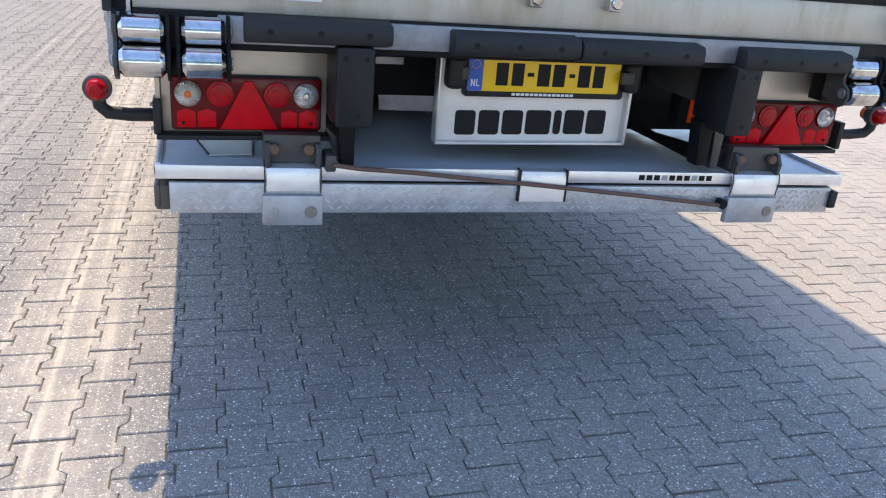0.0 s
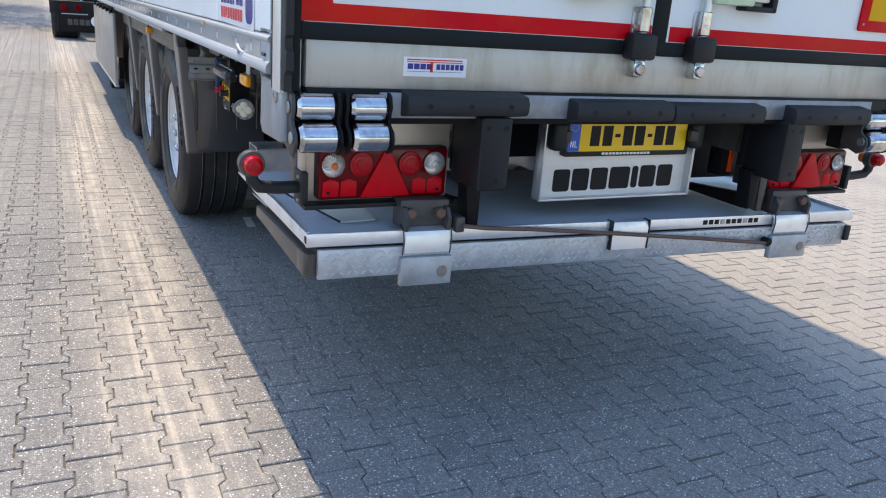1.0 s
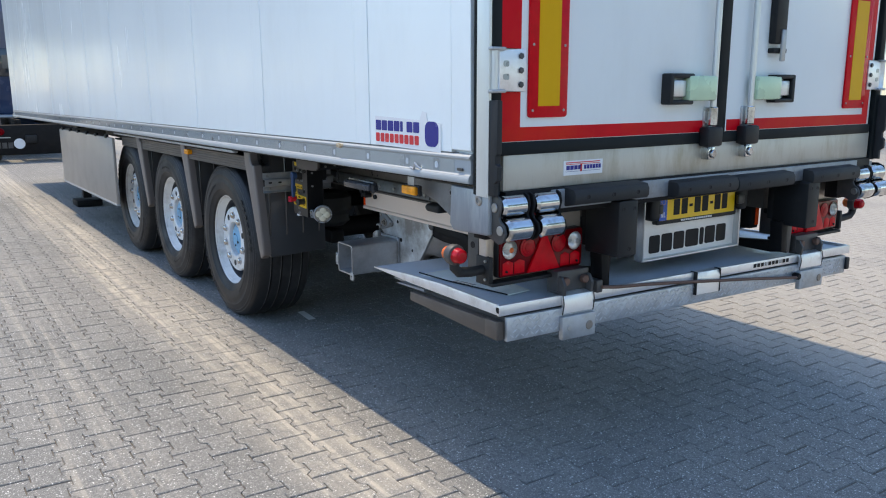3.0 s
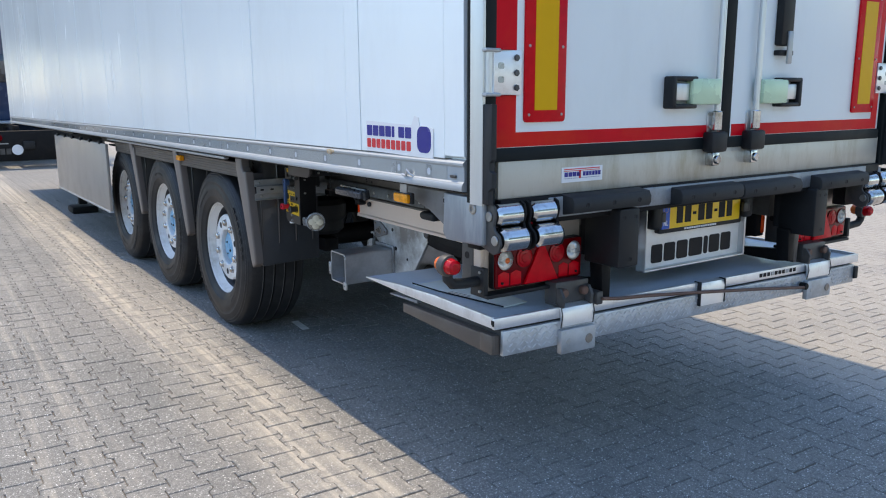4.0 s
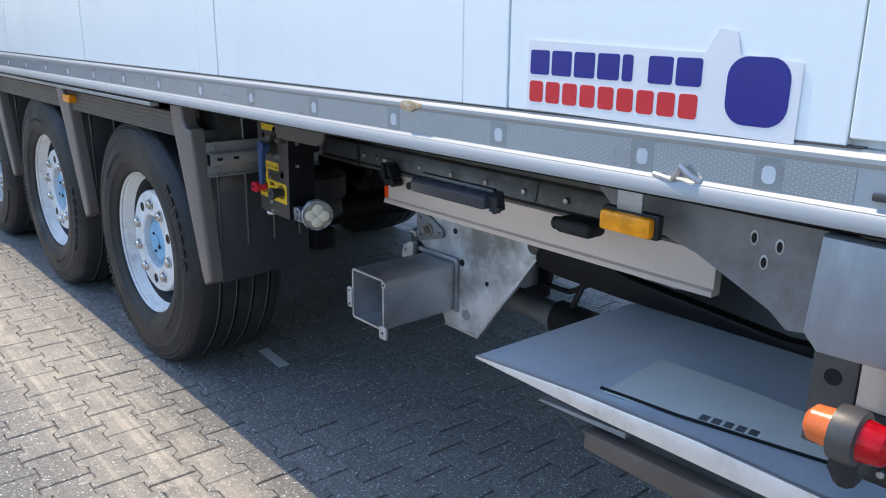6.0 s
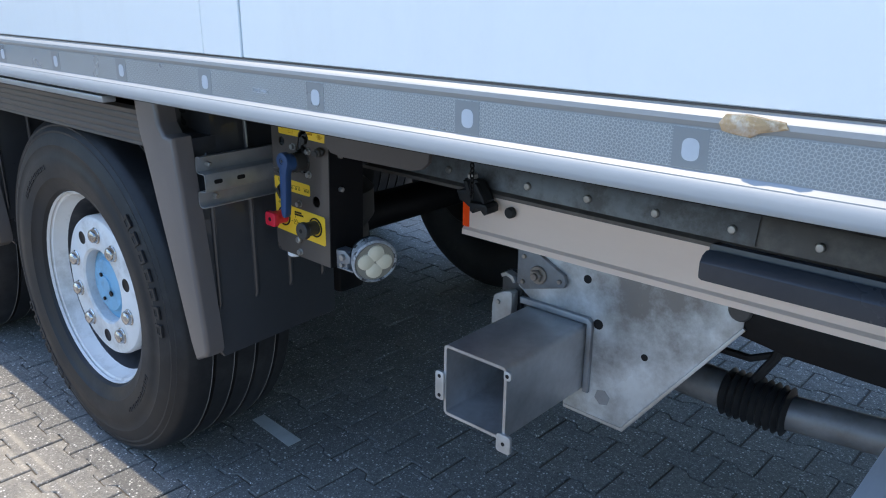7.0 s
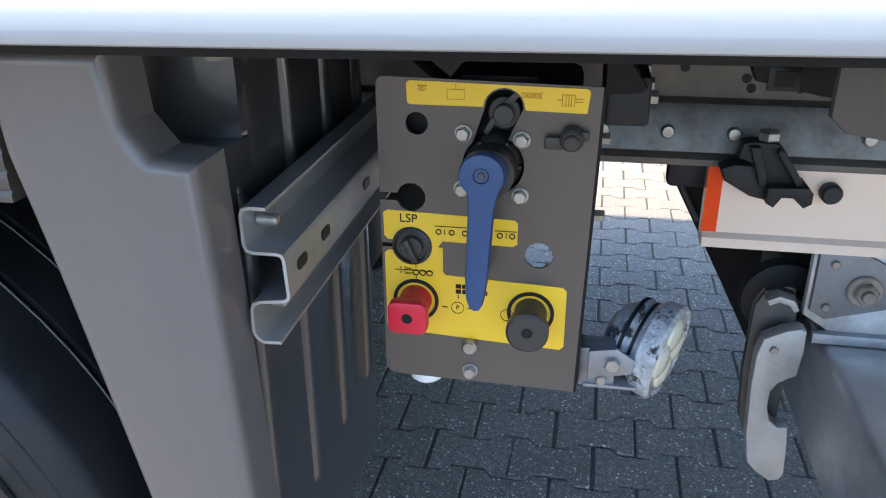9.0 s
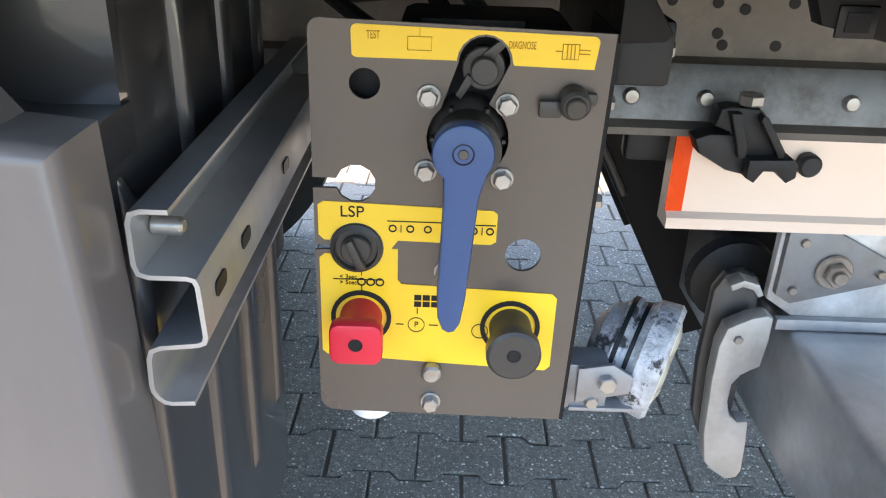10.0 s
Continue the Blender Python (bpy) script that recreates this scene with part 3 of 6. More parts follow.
# ---- rear frame ----
for x0, s in ((LEFT, 1), (RIGHT, -1)):
    part("corner_seal", box(B(), x0 - 0.002 * s, x0 + 0.03 * s, -0.0205, -0.002, 1.185, ROOF - 0.01, 0.002), M["seal"], trailer)
    prof = [(x0 - 0.003 * s, -0.021), (x0 - 0.003 * s, -0.074), (x0 + 0.002 * s, -0.083), (x0 + 0.012 * s, -0.083), (x0 + 0.020 * s, -0.060), (x0 + 0.066 * s, -0.055), (x0 + 0.066 * s, -0.008)]
    part("corner_post", prism(B(), prof, "z", 1.182, ROOF), M["steel"], trailer, "stainless rear corner post")
    bm = box(B(), x0 + 0.014 * s, x0 + 0.056 * s, -0.084, -0.056, 1.185, ROOF - 0.02, 0.003)
    part("hinge_side_seal", bm, M["seal"], trailer)
    bm = B()
    prism(bm, [(-0.068, 1.512), (-0.128, 1.512), (-0.128, 1.335), (-0.118, 1.325), (-0.118, 1.300), (-0.130, 1.290), (-0.130, 1.245), (-0.112, 1.232), (-0.112, 1.188), (-0.068, 1.188)], "x", x0 + 0.004 * s, x0 + 0.026 * s, 0.003)
    part("post_guard", bm, M["rubber"], trailer, "worn black rubber post guard")
part("sill_plate", box(B(), LEFT + 0.072, RIGHT - 0.072, -0.078, -0.02, 1.196, 1.330, 0.004), M["sill"], trailer, "scuffed stainless sill plate below the doors")
part("tail_crossbeam", box(B(), -0.70, 0.70, 0.42, 0.50, 0.885, 1.15, 0.006), M["chassis"], trailer)
part("pump_housing", box(B(), 0.34, 1.10, 0.46, 0.62, 0.76, 1.12, 0.02), M["chassis"], trailer, "black block added under the tail to hide the bright ground")
part("rear_crossbar", box(B(), LEFT + 0.07, RIGHT - 0.07, -0.095, 0.06, 1.10, 1.196, 0.005), M["chassis"], trailer)
part("header_beam", box(B(), LEFT, RIGHT, -0.08, 0.04, ROOF - 0.16, ROOF, 0.008), M["steel"], trailer)

# sticker on the sill: plain bars
sill_st = part("sill_sticker", box(B(), -0.946, -0.746, -0.0805, -0.0780, 1.2345, 1.2885), M["sticker"], trailer, "small white sticker with blue and red bars")
bm = B()
for k in range(4):
    box(bm, -0.933 + 0.0197 * k, -0.916 + 0.0197 * k, -0.0814, -0.0802, 1.2548, 1.2705)
for k in range(6):
    box(bm, -0.843 + 0.015 * k, -0.831 + 0.015 * k, -0.0814, -0.0802, 1.2548, 1.2705)
box(bm, -0.936, -0.760, -0.0814, -0.0802, 1.249, 1.2480)
part("blue_bar", bm, M["logoblue"], sill_st)
bm = B()
box(bm, -0.936, -0.760, -0.0814, -0.0802, 1.2795, 1.2829)
box(bm, -0.936, -0.760, -0.0814, -0.0802, 1.2739, 1.2761)
box(bm, -0.863, -0.854, -0.0814, -0.0802, 1.2469, 1.2739)
part("red_bar", bm, M["logored"], sill_st)


# ---- rear doors ----
def rear_door(x0, x1, hinge):
    """A white door leaf between x0 and x1; hinge: -1 for its hinges at x0, 1 at x1."""
    leaf = part("rear_door", box(B(), x0 + 0.010, x1 - 0.010, -0.0780, -0.02, 1.345, ROOF - 0.17, 0.004), M["white"], trailer, "white insulated rear door edged with red tape")
    part("bottom_seal", box(B(), x0, x1, -0.0840, -0.03, 1.322, 1.368, 0.006), M["seal"], leaf)
    part("edge_seal", box(B(), (x1 if hinge < 0 else x0) - 0.033, (x1 if hinge < 0 else x0) + 0.033, -0.0830, -0.03, 1.326, ROOF - 0.17, 0.008) if hinge < 0 else box(B(), x0, x0 + 0.02, -0.0800, -0.03, 1.33, ROOF - 0.17, 0.004), M["seal"], leaf)
    xa, xb = x0 + 0.002, x1 - (0.035 if hinge < 0 else 0.030)
    if hinge > 0:
        xa = x0 + 0.042
    bm = B()
    box(bm, xa, xb, -0.0802, -0.0775, 1.370, 1.418)
    hx = xa if hinge < 0 else xb
    box(bm, hx, hx - hinge * (0.085 if hinge < 0 else 0.050), -0.0802, -0.0775, 1.418, ROOF - 0.2)
    part("red_tape", bm, M["tapered"], leaf)
    # marker board
    mx0, mx1 = (-1.127, -0.945) if hinge < 0 else (0.890, 1.079)
    board = part("marker_board", prism(B(), rounded(mx0, mx1, 1.450, 2.00, 0.012, 3), "y", -0.0880, -0.0790, 0.001), M["redflat"], leaf, "red marker board with a yellow field")
    part("yellow_field", box(B(), mx0 + 0.043, mx1 - 0.039, -0.0896, -0.0875, 1.490, 1.962), M["tapeyellow"], board)
    for zz in (1.475, 1.70, 1.975):
        for xx in (mx0 + 0.018, mx1 - 0.018):
            part("rivet", cyl(B(), (xx, -0.0875, zz), (xx, -0.0915, zz), 0.005, 8, 0.001), M["nut"], board)
    return leaf


GAP = -0.047
door_left = rear_door(LEFT + 0.055, GAP, -1)
door_right = rear_door(GAP, RIGHT - 0.085, 1)


def hinge_plate(x, s, z):
    """A door hinge: folded plate, pin, two clips and bolts. s: the way to the door's middle."""
    h = part("hinge", prism(B(), [(x + s * 0.030, -0.0870), (x + s * 0.145, -0.0870), (x + s * 0.145, -0.0790), (x + s * 0.040, -0.0790), (x + s * 0.02, -0.10), (x + s * 0.012, -0.0740)], "z", z - 0.072, z + 0.072, 0.002), M["edgealu"], trailer, "zinc-plated door hinge with a pin")
    part("hinge_pin", cyl(B(), (x + s * 0.012, -0.0840, z - 0.074), (x + s * 0.012, -0.0840, z + 0.074), 0.014, 16, 0.003), M["steel"], h)
    for zz in (z + 0.070, z - 0.070):
        part("hinge_clip", box(B(), x - s * 0.012, x + s * 0.050, -0.1020, -0.075, zz - 0.006, zz + 0.006, 0.004), M["galv"], h)
    for zz in (z - 0.048, z, z + 0.048):
        part("bolt", cyl(B(), (x + s * 0.124, -0.0860, zz), (x + s * 0.124, -0.0940, zz), 0.011, 6, 0.002), M["chassis_grey"], h)
    for k, zz in enumerate((z + 0.022, z - 0.022)):
        bm = prism(B(), rounded(x + s * 0.060 - 0.012, x + s * 0.060 + 0.012, zz - 0.010, zz + 0.010, 0.005, 2), "y", -0.0882, -0.0868)
        part("stamped_mark", bm, M["tapedark"], h)


for zc in (1.612, 2.45, 3.35):
    hinge_plate(LEFT + 0.012, 1, zc)
    hinge_plate(RIGHT - 0.012, -1, zc)


def lock_rod(x, s):
    """A locking rod with guide, cam and a hinged handle. s: the way the handle points."""
    rod = part("lock_rod", cyl(B(), (x, -0.1060, 1.395), (x, -0.1060, ROOF - 0.12), 0.0135, 16), M["steel"], trailer, "stainless locking rod with a green-edged handle")
    part("rod_guide", prism(B(), rounded(x - 0.030, x + 0.030, 1.388, 1.472, 0.008, 3), "y", -0.0880, -0.0780, 0.001), M["steel"], rod)
    part("rod_collar", cyl(B(), (x, -0.1060, 1.396), (x, -0.1060, 1.474), 0.021, 18, 0.004), M["chrome"], rod)
    for zz in (1.462, 1.412):
        part("bolt", cyl(B(), (x - s * -0.024, -0.0860, zz), (x - s * -0.024, -0.0960, zz), 0.008, 6, 0.001), M["nut"], rod)
    bm = box(B(), x - 0.050, x + 0.050, -0.1310, -0.0760, 1.310, 1.392, 0.012)
    part("cam_keeper", bm, M["black"], rod, "black plastic rod keeper")
    bm = box(B(), x - 0.022, x + 0.022, -0.1160, -0.0680, 1.255, 1.312, 0.006)
    cyl(bm, (x, -0.1160, 1.280), (x, -0.1280, 1.280), 0.018, 14, 0.003)
    part("cam_foot", bm, M["chrome"], rod)
    # handle: pale green cover, black cup behind its free end
    a, b = sorted((x + s * 0.010, x + s * 0.185))
    part("handle", box(B(), a, b, -0.1320, -0.0920, 1.500, 1.600, 0.010), M["handle"], rod, "pale green handle cover")
    a, b = sorted((x + s * 0.150, x + s * 0.292))
    bm = B()
    for z0, z1 in ((1.590, 1.608), (1.486, 1.504)):
        box(bm, a, b, -0.1260, -0.0780, z0, z1, 0.006)
    e0, e1 = sorted((x + s * 0.272, x + s * 0.296))
    box(bm, e0, e1, -0.1260, -0.0780, 1.486, 1.608, 0.006)
    part("handle_cup", bm, M["black"], rod)
    a, b = sorted((x + s * 0.19, x + s * 0.265))
    part("handle_grip", box(B(), a, b, -0.1180, -0.1000, 1.516, 1.582, 0.006), M["steel"], rod)


lock_rod(-0.138, -1)
lock_rod(0.115, 1)
bm = box(B(), 0.248, 0.330, -0.1160, -0.0780, 1.740, 2.10, 0.008)
holder = part("door_stay", bm, M["black"], trailer, "black door stay with a dirty strap")
part("stay_foot", box(B(), 0.250, 0.345, -0.1110, -0.0780, 1.700, 1.722, 0.004), M["black"], holder)
part("strap", box(B(), 0.285, 0.315, -0.1260, -0.1140, 1.665, 1.80, 0.004), M["galv"], holder)


# ---- bumper row ----
def sag(x):
    return -0.012 * (x + 1.0)


def buffer(x0, x1, z0, z1, holes):
    d = sag((x0 + x1) / 2)
    bm = B()
    prism(bm, [(-0.092, z0 + d), (-0.150, z0 + 0.012 + d), (-0.158, z0 + 0.024 + d), (-0.158, z1 - 0.026 + d), (-0.148, z1 - 0.008 + d), (-0.092, z1 + d)], "x", x0, x1, 0.006)
    b = part("rubber_buffer", bm, M["rubber"], trailer, "long black rubber dock buffer")
    for k in range(holes):
        xx = x0 + (x1 - x0) * (k + 0.5) / holes
        part("buffer_bolt", lathe(B(), [(0.0, 0.0004), (0.0072, 0.0004), (0.0085, 0.0010), (0.0092, -0.001)], (xx, -0.158, (z0 + z1) / 2 + d), (0, -1, 0), 12), M["ink"], b)


buffer(-0.955, -0.560, 1.125, 1.200, 3)
buffer(-0.385, 0.005, 1.118, 1.194, 3)
buffer(0.010, 0.425, 1.118, 1.194, 3)
buffer(0.575, 0.985, 1.118, 1.196, 3)
part("buffer_rail", box(B(), -1.02, 1.05, -0.100, -0.075, 1.118, 1.190, 0.003), M["pad"], trailer, "dirty galvanised buffer rail")


def roller_bumper(x0, x1, dz):
    """Two by two chromed rollers between black cheeks."""
    xm = (x0 + x1) / 2
    pins = [(-0.081, 1.143 + dz), (-0.113, 1.066 + dz)]
    cheek = [(-0.020, 1.192), (-0.076, 1.192), (-0.107, 1.178), (-0.115, 1.148), (-0.105, 1.112), (-0.111, 1.098), (-0.135, 1.082), (-0.143, 1.056), (-0.131, 1.028), (-0.105, 1.016), (-0.020, 1.044)]
    base = part("roller_bumper", box(B(), x0, x1, -0.040, 0.03, 1.02 + dz, 1.205 + dz, 0.004), M["chassis"], trailer, "chromed double roller bumper")
    for xx in (x0, xm - 0.016, xm + 0.008, x1 - 0.010):
        part("roller_cheek", prism(B(), [(u - 0.010, v + dz) for u, v in cheek], "x", xx, xx + 0.010, 0.001), M["chassis_grey"] if xx == x0 else M["chassis"], base)
    for (u, v) in pins:
        for a, b in ((x0 + 0.014, xm - 0.020), (xm + 0.022, x1 - 0.014)):
            part("roller", cyl(B(), (a, u - 0.016, v), (b, u - 0.016, v), 0.040, 28, 0.010), M["chrome"], base, "polished roller with tarnish")
        for xx, q in ((x0, -1), (x1, 1)):
            part("roller_pin", cyl(B(), (xx, u - 0.014, v), (xx + q * 0.006, u - 0.014, v), 0.017, 18, 0.002), M["nut"], base)


roller_bumper(-1.276, -0.989, 0.003)
roller_bumper(1.000, 1.290, -0.028)

# corner shoe below the post
for x0, s, dz in ((LEFT, 1, 0.0), (RIGHT, -1, -0.028)):
    bm = B()
    prism(bm, [(-0.078, 1.203 + dz), (-0.078, 1.050 + dz), (-0.068, 1.043 + dz), (0.135, 1.036 + dz), (0.158, 1.060 + dz), (0.150, 1.203 + dz)], "x", x0 + 0.006 * s, x0 + 0.045 * s, 0.010)
    shoe = part("corner_shoe", bm, M["shoe"], trailer, "cast zinc corner shoe with a bolt")
    bm = lathe(B(), [(0.0, 0.004), (0.007, 0.004), (0.008, 0.008), (0.015, 0.008), (0.0195, 0.004), (0.0195, 0.0)], (x0 + 0.007 * s, -0.026, 1.166 + dz), (-s, 0, 0), 24)
    part("shoe_bolt", bm, M["nut"], shoe)
    # gusset to the frame
    bm = B()
    prism(bm, [(0.140, 1.185 + dz), (0.140, 1.030 + dz), (0.222, 1.018 + dz), (0.252, 1.042 + dz), (0.388, 1.104 + dz), (0.56, 1.150 + dz), (0.60, 1.185 + dz)], "x", x0 + s * 0.105, x0 + s * 0.117)
    gus = part("gusset_plate", bm, M["lugzinc"], trailer, "dark stained gusset plate with three slots")
    for yy, zz in ((0.290, 1.152), (0.248, 1.146), (0.270, 1.116)):
        rim = [(yy + 0.0075 * math.cos(a), zz + dz + 0.0125 * math.sin(a)) for a in (2 * math.pi * q / 14 for q in range(14))]
        part("slot_rim", prism(B(), rim, "x", x0 + s * 0.1058, x0 + s * 0.1035, 0.0008), M["tubezinc"], gus)
        part("slot", prism(B(), [(yy + (u - yy) * 0.62, zz + dz + (v - zz - dz) * 0.70) for u, v in rim], "x", x0 + s * 0.1050, x0 + s * 0.1030), M["ink"], gus)


# ---- tail lights ----
def faceted_lens(p, r, spokes=30):
    """A round lens of radial ridges facing -y."""
    bm = B()
    mid = bm.verts.new((p[0], p[1] - 0.016, p[2]))
    rings = []
    for k, (q, h) in enumerate(((0.34, 0.015), (0.62, 0.0125), (0.86, 0.009), (1.0, 0.003), (1.0, -0.004))):
        ring = []
        for i in range(spokes * 2):
            t = math.pi * i / spokes
            ring.append(bm.verts.new((p[0] + r * q * math.cos(t), p[1] - h + (0.0022 if i % 2 and k < 4 else 0.0), p[2] + r * q * math.sin(t))))
        rings.append(ring)
    n = spokes * 2
    for i in range(n):
        bm.faces.new((mid, rings[0][i], rings[0][(i + 1) % n]))
        for a, b in zip(rings, rings[1:]):
            bm.faces.new((a[i], b[i], b[(i + 1) % n], a[(i + 1) % n]))
    bmesh.ops.recalc_face_normals(bm, faces=bm.faces[:])
    return bm


def tail_light(x0, x1, dz, s):
    """A wide cluster: clear lamp, red lamps, triangle reflector. s: 1 with its clear end lamp towards +x."""
    back = part("light_carrier", box(B(), x0 - 0.030, x1 + 0.022, 0.070, 0.12, 0.832 + dz, 1.115 + dz, 0.004), M["carrier"], trailer, "beige metal light carrier")
    part("carrier_edge", box(B(), x0 - 0.045, x0 - 0.031, 0.062, 0.106, 0.832 + dz, 1.060 + dz, 0.002), M["carrier"], back)
    part("carrier_bracket", box(B(), x0 - 0.047, x0 - 0.034, 0.108, 0.175, 0.845 + dz, 1.060 + dz, 0.003), M["chassis_grey"], back)
    part("bracket_hole", lathe(B(), [(0.0, 0.0008), (0.010, 0.0008), (0.013, 0.0012), (0.014, -0.001)], (x0 - 0.047, 0.142, 0.962 + dz), (-1, 0, 0), 16), M["ink"], back)
    part("carrier_foot", box(B(), x0 - 0.045, x1 + 0.030, 0.020, 0.125, 0.818 + dz, 0.832 + dz, 0.003), M["black"], back)
    light = part("tail_light", prism(B(), rounded(x0, x1, 0.846 + dz, 0.998 + dz, 0.010, 3), "y", 0.034, 0.075, 0.004), M["red"], trailer, "red tail light cluster with a triangle reflector")
    part("lamp_housing", prism(B(), rounded(x0 - 0.0035, x1 + 0.0035, 0.8425 + dz, 1.0015 + dz, 0.012, 3), "y", 0.042, 0.077, 0.003), M["black"], light)
    W = x1 - x0
    f = (lambda u: x0 + u * W) if s > 0 else (lambda u: x1 - u * W)
    for u, key, r in ((0.105, "clear", 0.037), (0.315, "redlamp", 0.037), (0.695, "redlamp", 0.037), (0.895, "clear", 0.037)):
        p = (f(u), 0.034, 0.950 + dz)
        if key == "clear":
            lens = part("lamp_lens", faceted_lens(p, r), M["clear"], light, "clear faceted lamp")
            part("lens_eye", lathe(B(), [(0.0, 0.019), (0.007, 0.018), (0.011, 0.014), (0.012, 0.008)], p, (0, -1, 0), 20), M["markeramber" if u < 0.5 else "clear"], light)
        else:
            prof = [(0.0, 0.012), (r * 0.45, 0.0105), (r * 0.47, 0.0085), (r * 0.75, 0.007), (r * 0.78, 0.005), (r, 0.003), (r, -0.004)]
            part("lamp_lens", lathe(B(), prof, p, (0, -1, 0), 28), M[key], light)
        part("lens_ring", lathe(B(), [(r, 0.0), (r, 0.005), (r + 0.0025, 0.005), (r + 0.003, 0.0)], p, (0, -1, 0), 28), M["red"], light)
    tri = [(f(0.31), 0.850 + dz), (f(0.70), 0.850 + dz), (f(0.53), 0.990 + dz), (f(0.48), 0.990 + dz)]
    part("triangle_reflector", prism(B(), tri, "y", 0.024, 0.036, 0.002), M["redflat"], light)
    for a, b in ((0.03, 0.15), (0.165, 0.285), (0.725, 0.835), (0.85, 0.97)):
        u0, u1 = sorted((f(a), f(b)))
        um = (u0 + u1) / 2
        bm = prism(B(), [(u0, 0.854 + dz), (u1, 0.854 + dz), (u1, 0.898 + dz), (um, 0.908 + dz), (u0, 0.898 + dz)], "y", 0.0328, 0.036, 0.001)
        part("lower_lens", bm, M["redflat"], light)
    for u in (0.07, 0.93):
        part("screw", cyl(B(), (f(u), 0.034, 0.866 + dz), (f(u), 0.026, 0.866 + dz), 0.005, 8, 0.001), M["ink"], light)


tail_light(-1.148, -0.728, 0.006, 1)
tail_light(0.720, 1.150, -0.030, 1)


def marker_arm(x, s, dz):
    """A rubber arm with a lamp, red to the rear and amber to the front. s: the way outwards."""
    arm = part("marker_arm", tube(B(), [(x + s * -0.005, 0.075, 0.884 + dz), (x + s * 0.07, 0.068, 0.885 + dz), (x + s * 0.130, 0.060, 0.893 + dz), (x + s * 0.149, 0.058, 0.912 + dz), (x + s * 0.152, 0.056, 0.945 + dz)], 0.019, 12), M["rubber"], trailer, "rubber outline marker arm with red and amber lamp")
    part("arm_foot", box(B(), x - 0.010, x + 0.012, 0.035, 0.115, 0.835 + dz, 0.935 + dz, 0.004), M["rubber"], arm)
    c = (x + s * 0.152, 0.056, 0.962 + dz)
    part("lamp_ring", lathe(B(), [(0.024, -0.020), (0.037, -0.016), (0.039, 0.0), (0.037, 0.016), (0.024, 0.020)], c, (0, -1, 0), 28), M["chassis_grey"], arm)
    part("red_lens", lathe(B(), [(0.0, 0.056), (0.016, 0.054), (0.025, 0.046), (0.030, 0.014), (0.0, 0.012)], c, (0, -1, 0), 24), M["redlamp"], arm)
    part("amber_lens", lathe(B(), [(0.0, 0.056), (0.016, 0.054), (0.025, 0.046), (0.028, 0.014), (0.0, 0.012)], c, (0, 1, 0), 24), M["markeramber"], arm)
    for zz in (0.850, 0.920):
        part("screw", cyl(B(), (x + s * 0.010, 0.052, zz + dz), (x + s * 0.018, 0.052, zz + dz), 0.006, 8, 0.001), M["nut"], arm)


marker_arm(-1.190, -1, 0.0)
marker_arm(1.195, 1, -0.035)


# ---- lift guide boxes and plate board ----
def lift_box(x0, x1, z0, z1, leg):
    b = part("lift_box", prism(B(), rounded(x0, x1, z0, z1, 0.010, 3), "y", -0.145, 0.035, 0.006), M["black"], trailer, "black steel lift guide box")
    part("box_back", box(B(), x0 + 0.01, x1 - 0.01, 0.034, 0.075, z0 + 0.02, z1 - 0.01, 0.01), M["black"], b)
    part("box_leg", prism(B(), [(leg - 0.004, z0 + 0.02), (leg + 0.052, z0 + 0.02), (leg + 0.050, z0 - 0.05), (leg + 0.050, 0.760), (leg + 0.010, 0.760)], "y", -0.035, 0.03, 0.004), M["chassis"], b)
    for xx, zz in ((x0 + 0.024, z1 - 0.032), (x1 - 0.022, z1 - 0.032), ((x0 + x1) / 2 + 0.01, z0 + 0.030)):
        part("hole_rim", lathe(B(), [(0.0, 0.0006), (0.0070, 0.0006), (0.0080, 0.0010), (0.0085, -0.001)], (xx, -0.145, zz), (0, -1, 0), 12), M["ink"], b)


lift_box(-0.712, -0.606, 0.905, 1.127, -0.684)
lift_box(0.560, 0.656, 0.892, 1.115, 0.545)

bx0, bx1, bz0, bz1 = -0.368, 0.302, 0.812, 1.115
board = part("plate_board", box(B(), bx0 + 0.006, bx1 - 0.006, 0.060, 0.072, bz0 + 0.006, bz1 - 0.004, 0.002), M["board"], trailer, "white number plate board in a folded frame")
bm = B()
box(bm, bx0, bx0 + 0.006, 0.030, 0.08, bz0, bz1, 0.002)
box(bm, bx1 - 0.012, bx1, 0.030, 0.08, bz0, bz1, 0.002)
box(bm, bx0, bx1, 0.030, 0.08, bz0, bz0 + 0.008, 0.002)
part("board_frame", bm, M["steel"], board)
for k, wd in enumerate((0.068, 0.070, 0.070, 0.088, 0.026, 0.070, 0.068)):
    xs = -0.298 + sum((0.068, 0.070, 0.070, 0.088, 0.026, 0.070, 0.068)[:k]) + 0.0115 * k
    part("black_block", prism(B(), rounded(xs, xs + wd, 0.838 + 0.006 * k / 6, 0.917 + 0.008 * k / 6, 0.010, 3), "y", 0.0572, 0.0602), M["ink"], board)
holder_ = part("plate_holder", prism(B(), rounded(-0.285, 0.268, 0.966, 1.096, 0.010, 3), "y", 0.034, 0.062, 0.003), M["black"], trailer, "black number plate holder")
part("plate", prism(B(), rounded(-0.277, 0.245, 0.985, 1.092, 0.006, 3), "y", 0.029, 0.036, 0.001), M["yellow"], holder_, "yellow number plate with plain bars")
part("plate_band", box(B(), -0.277, -0.229, 0.0278, 0.0345, 0.986, 1.091), M["blue"], holder_)
bm = B()
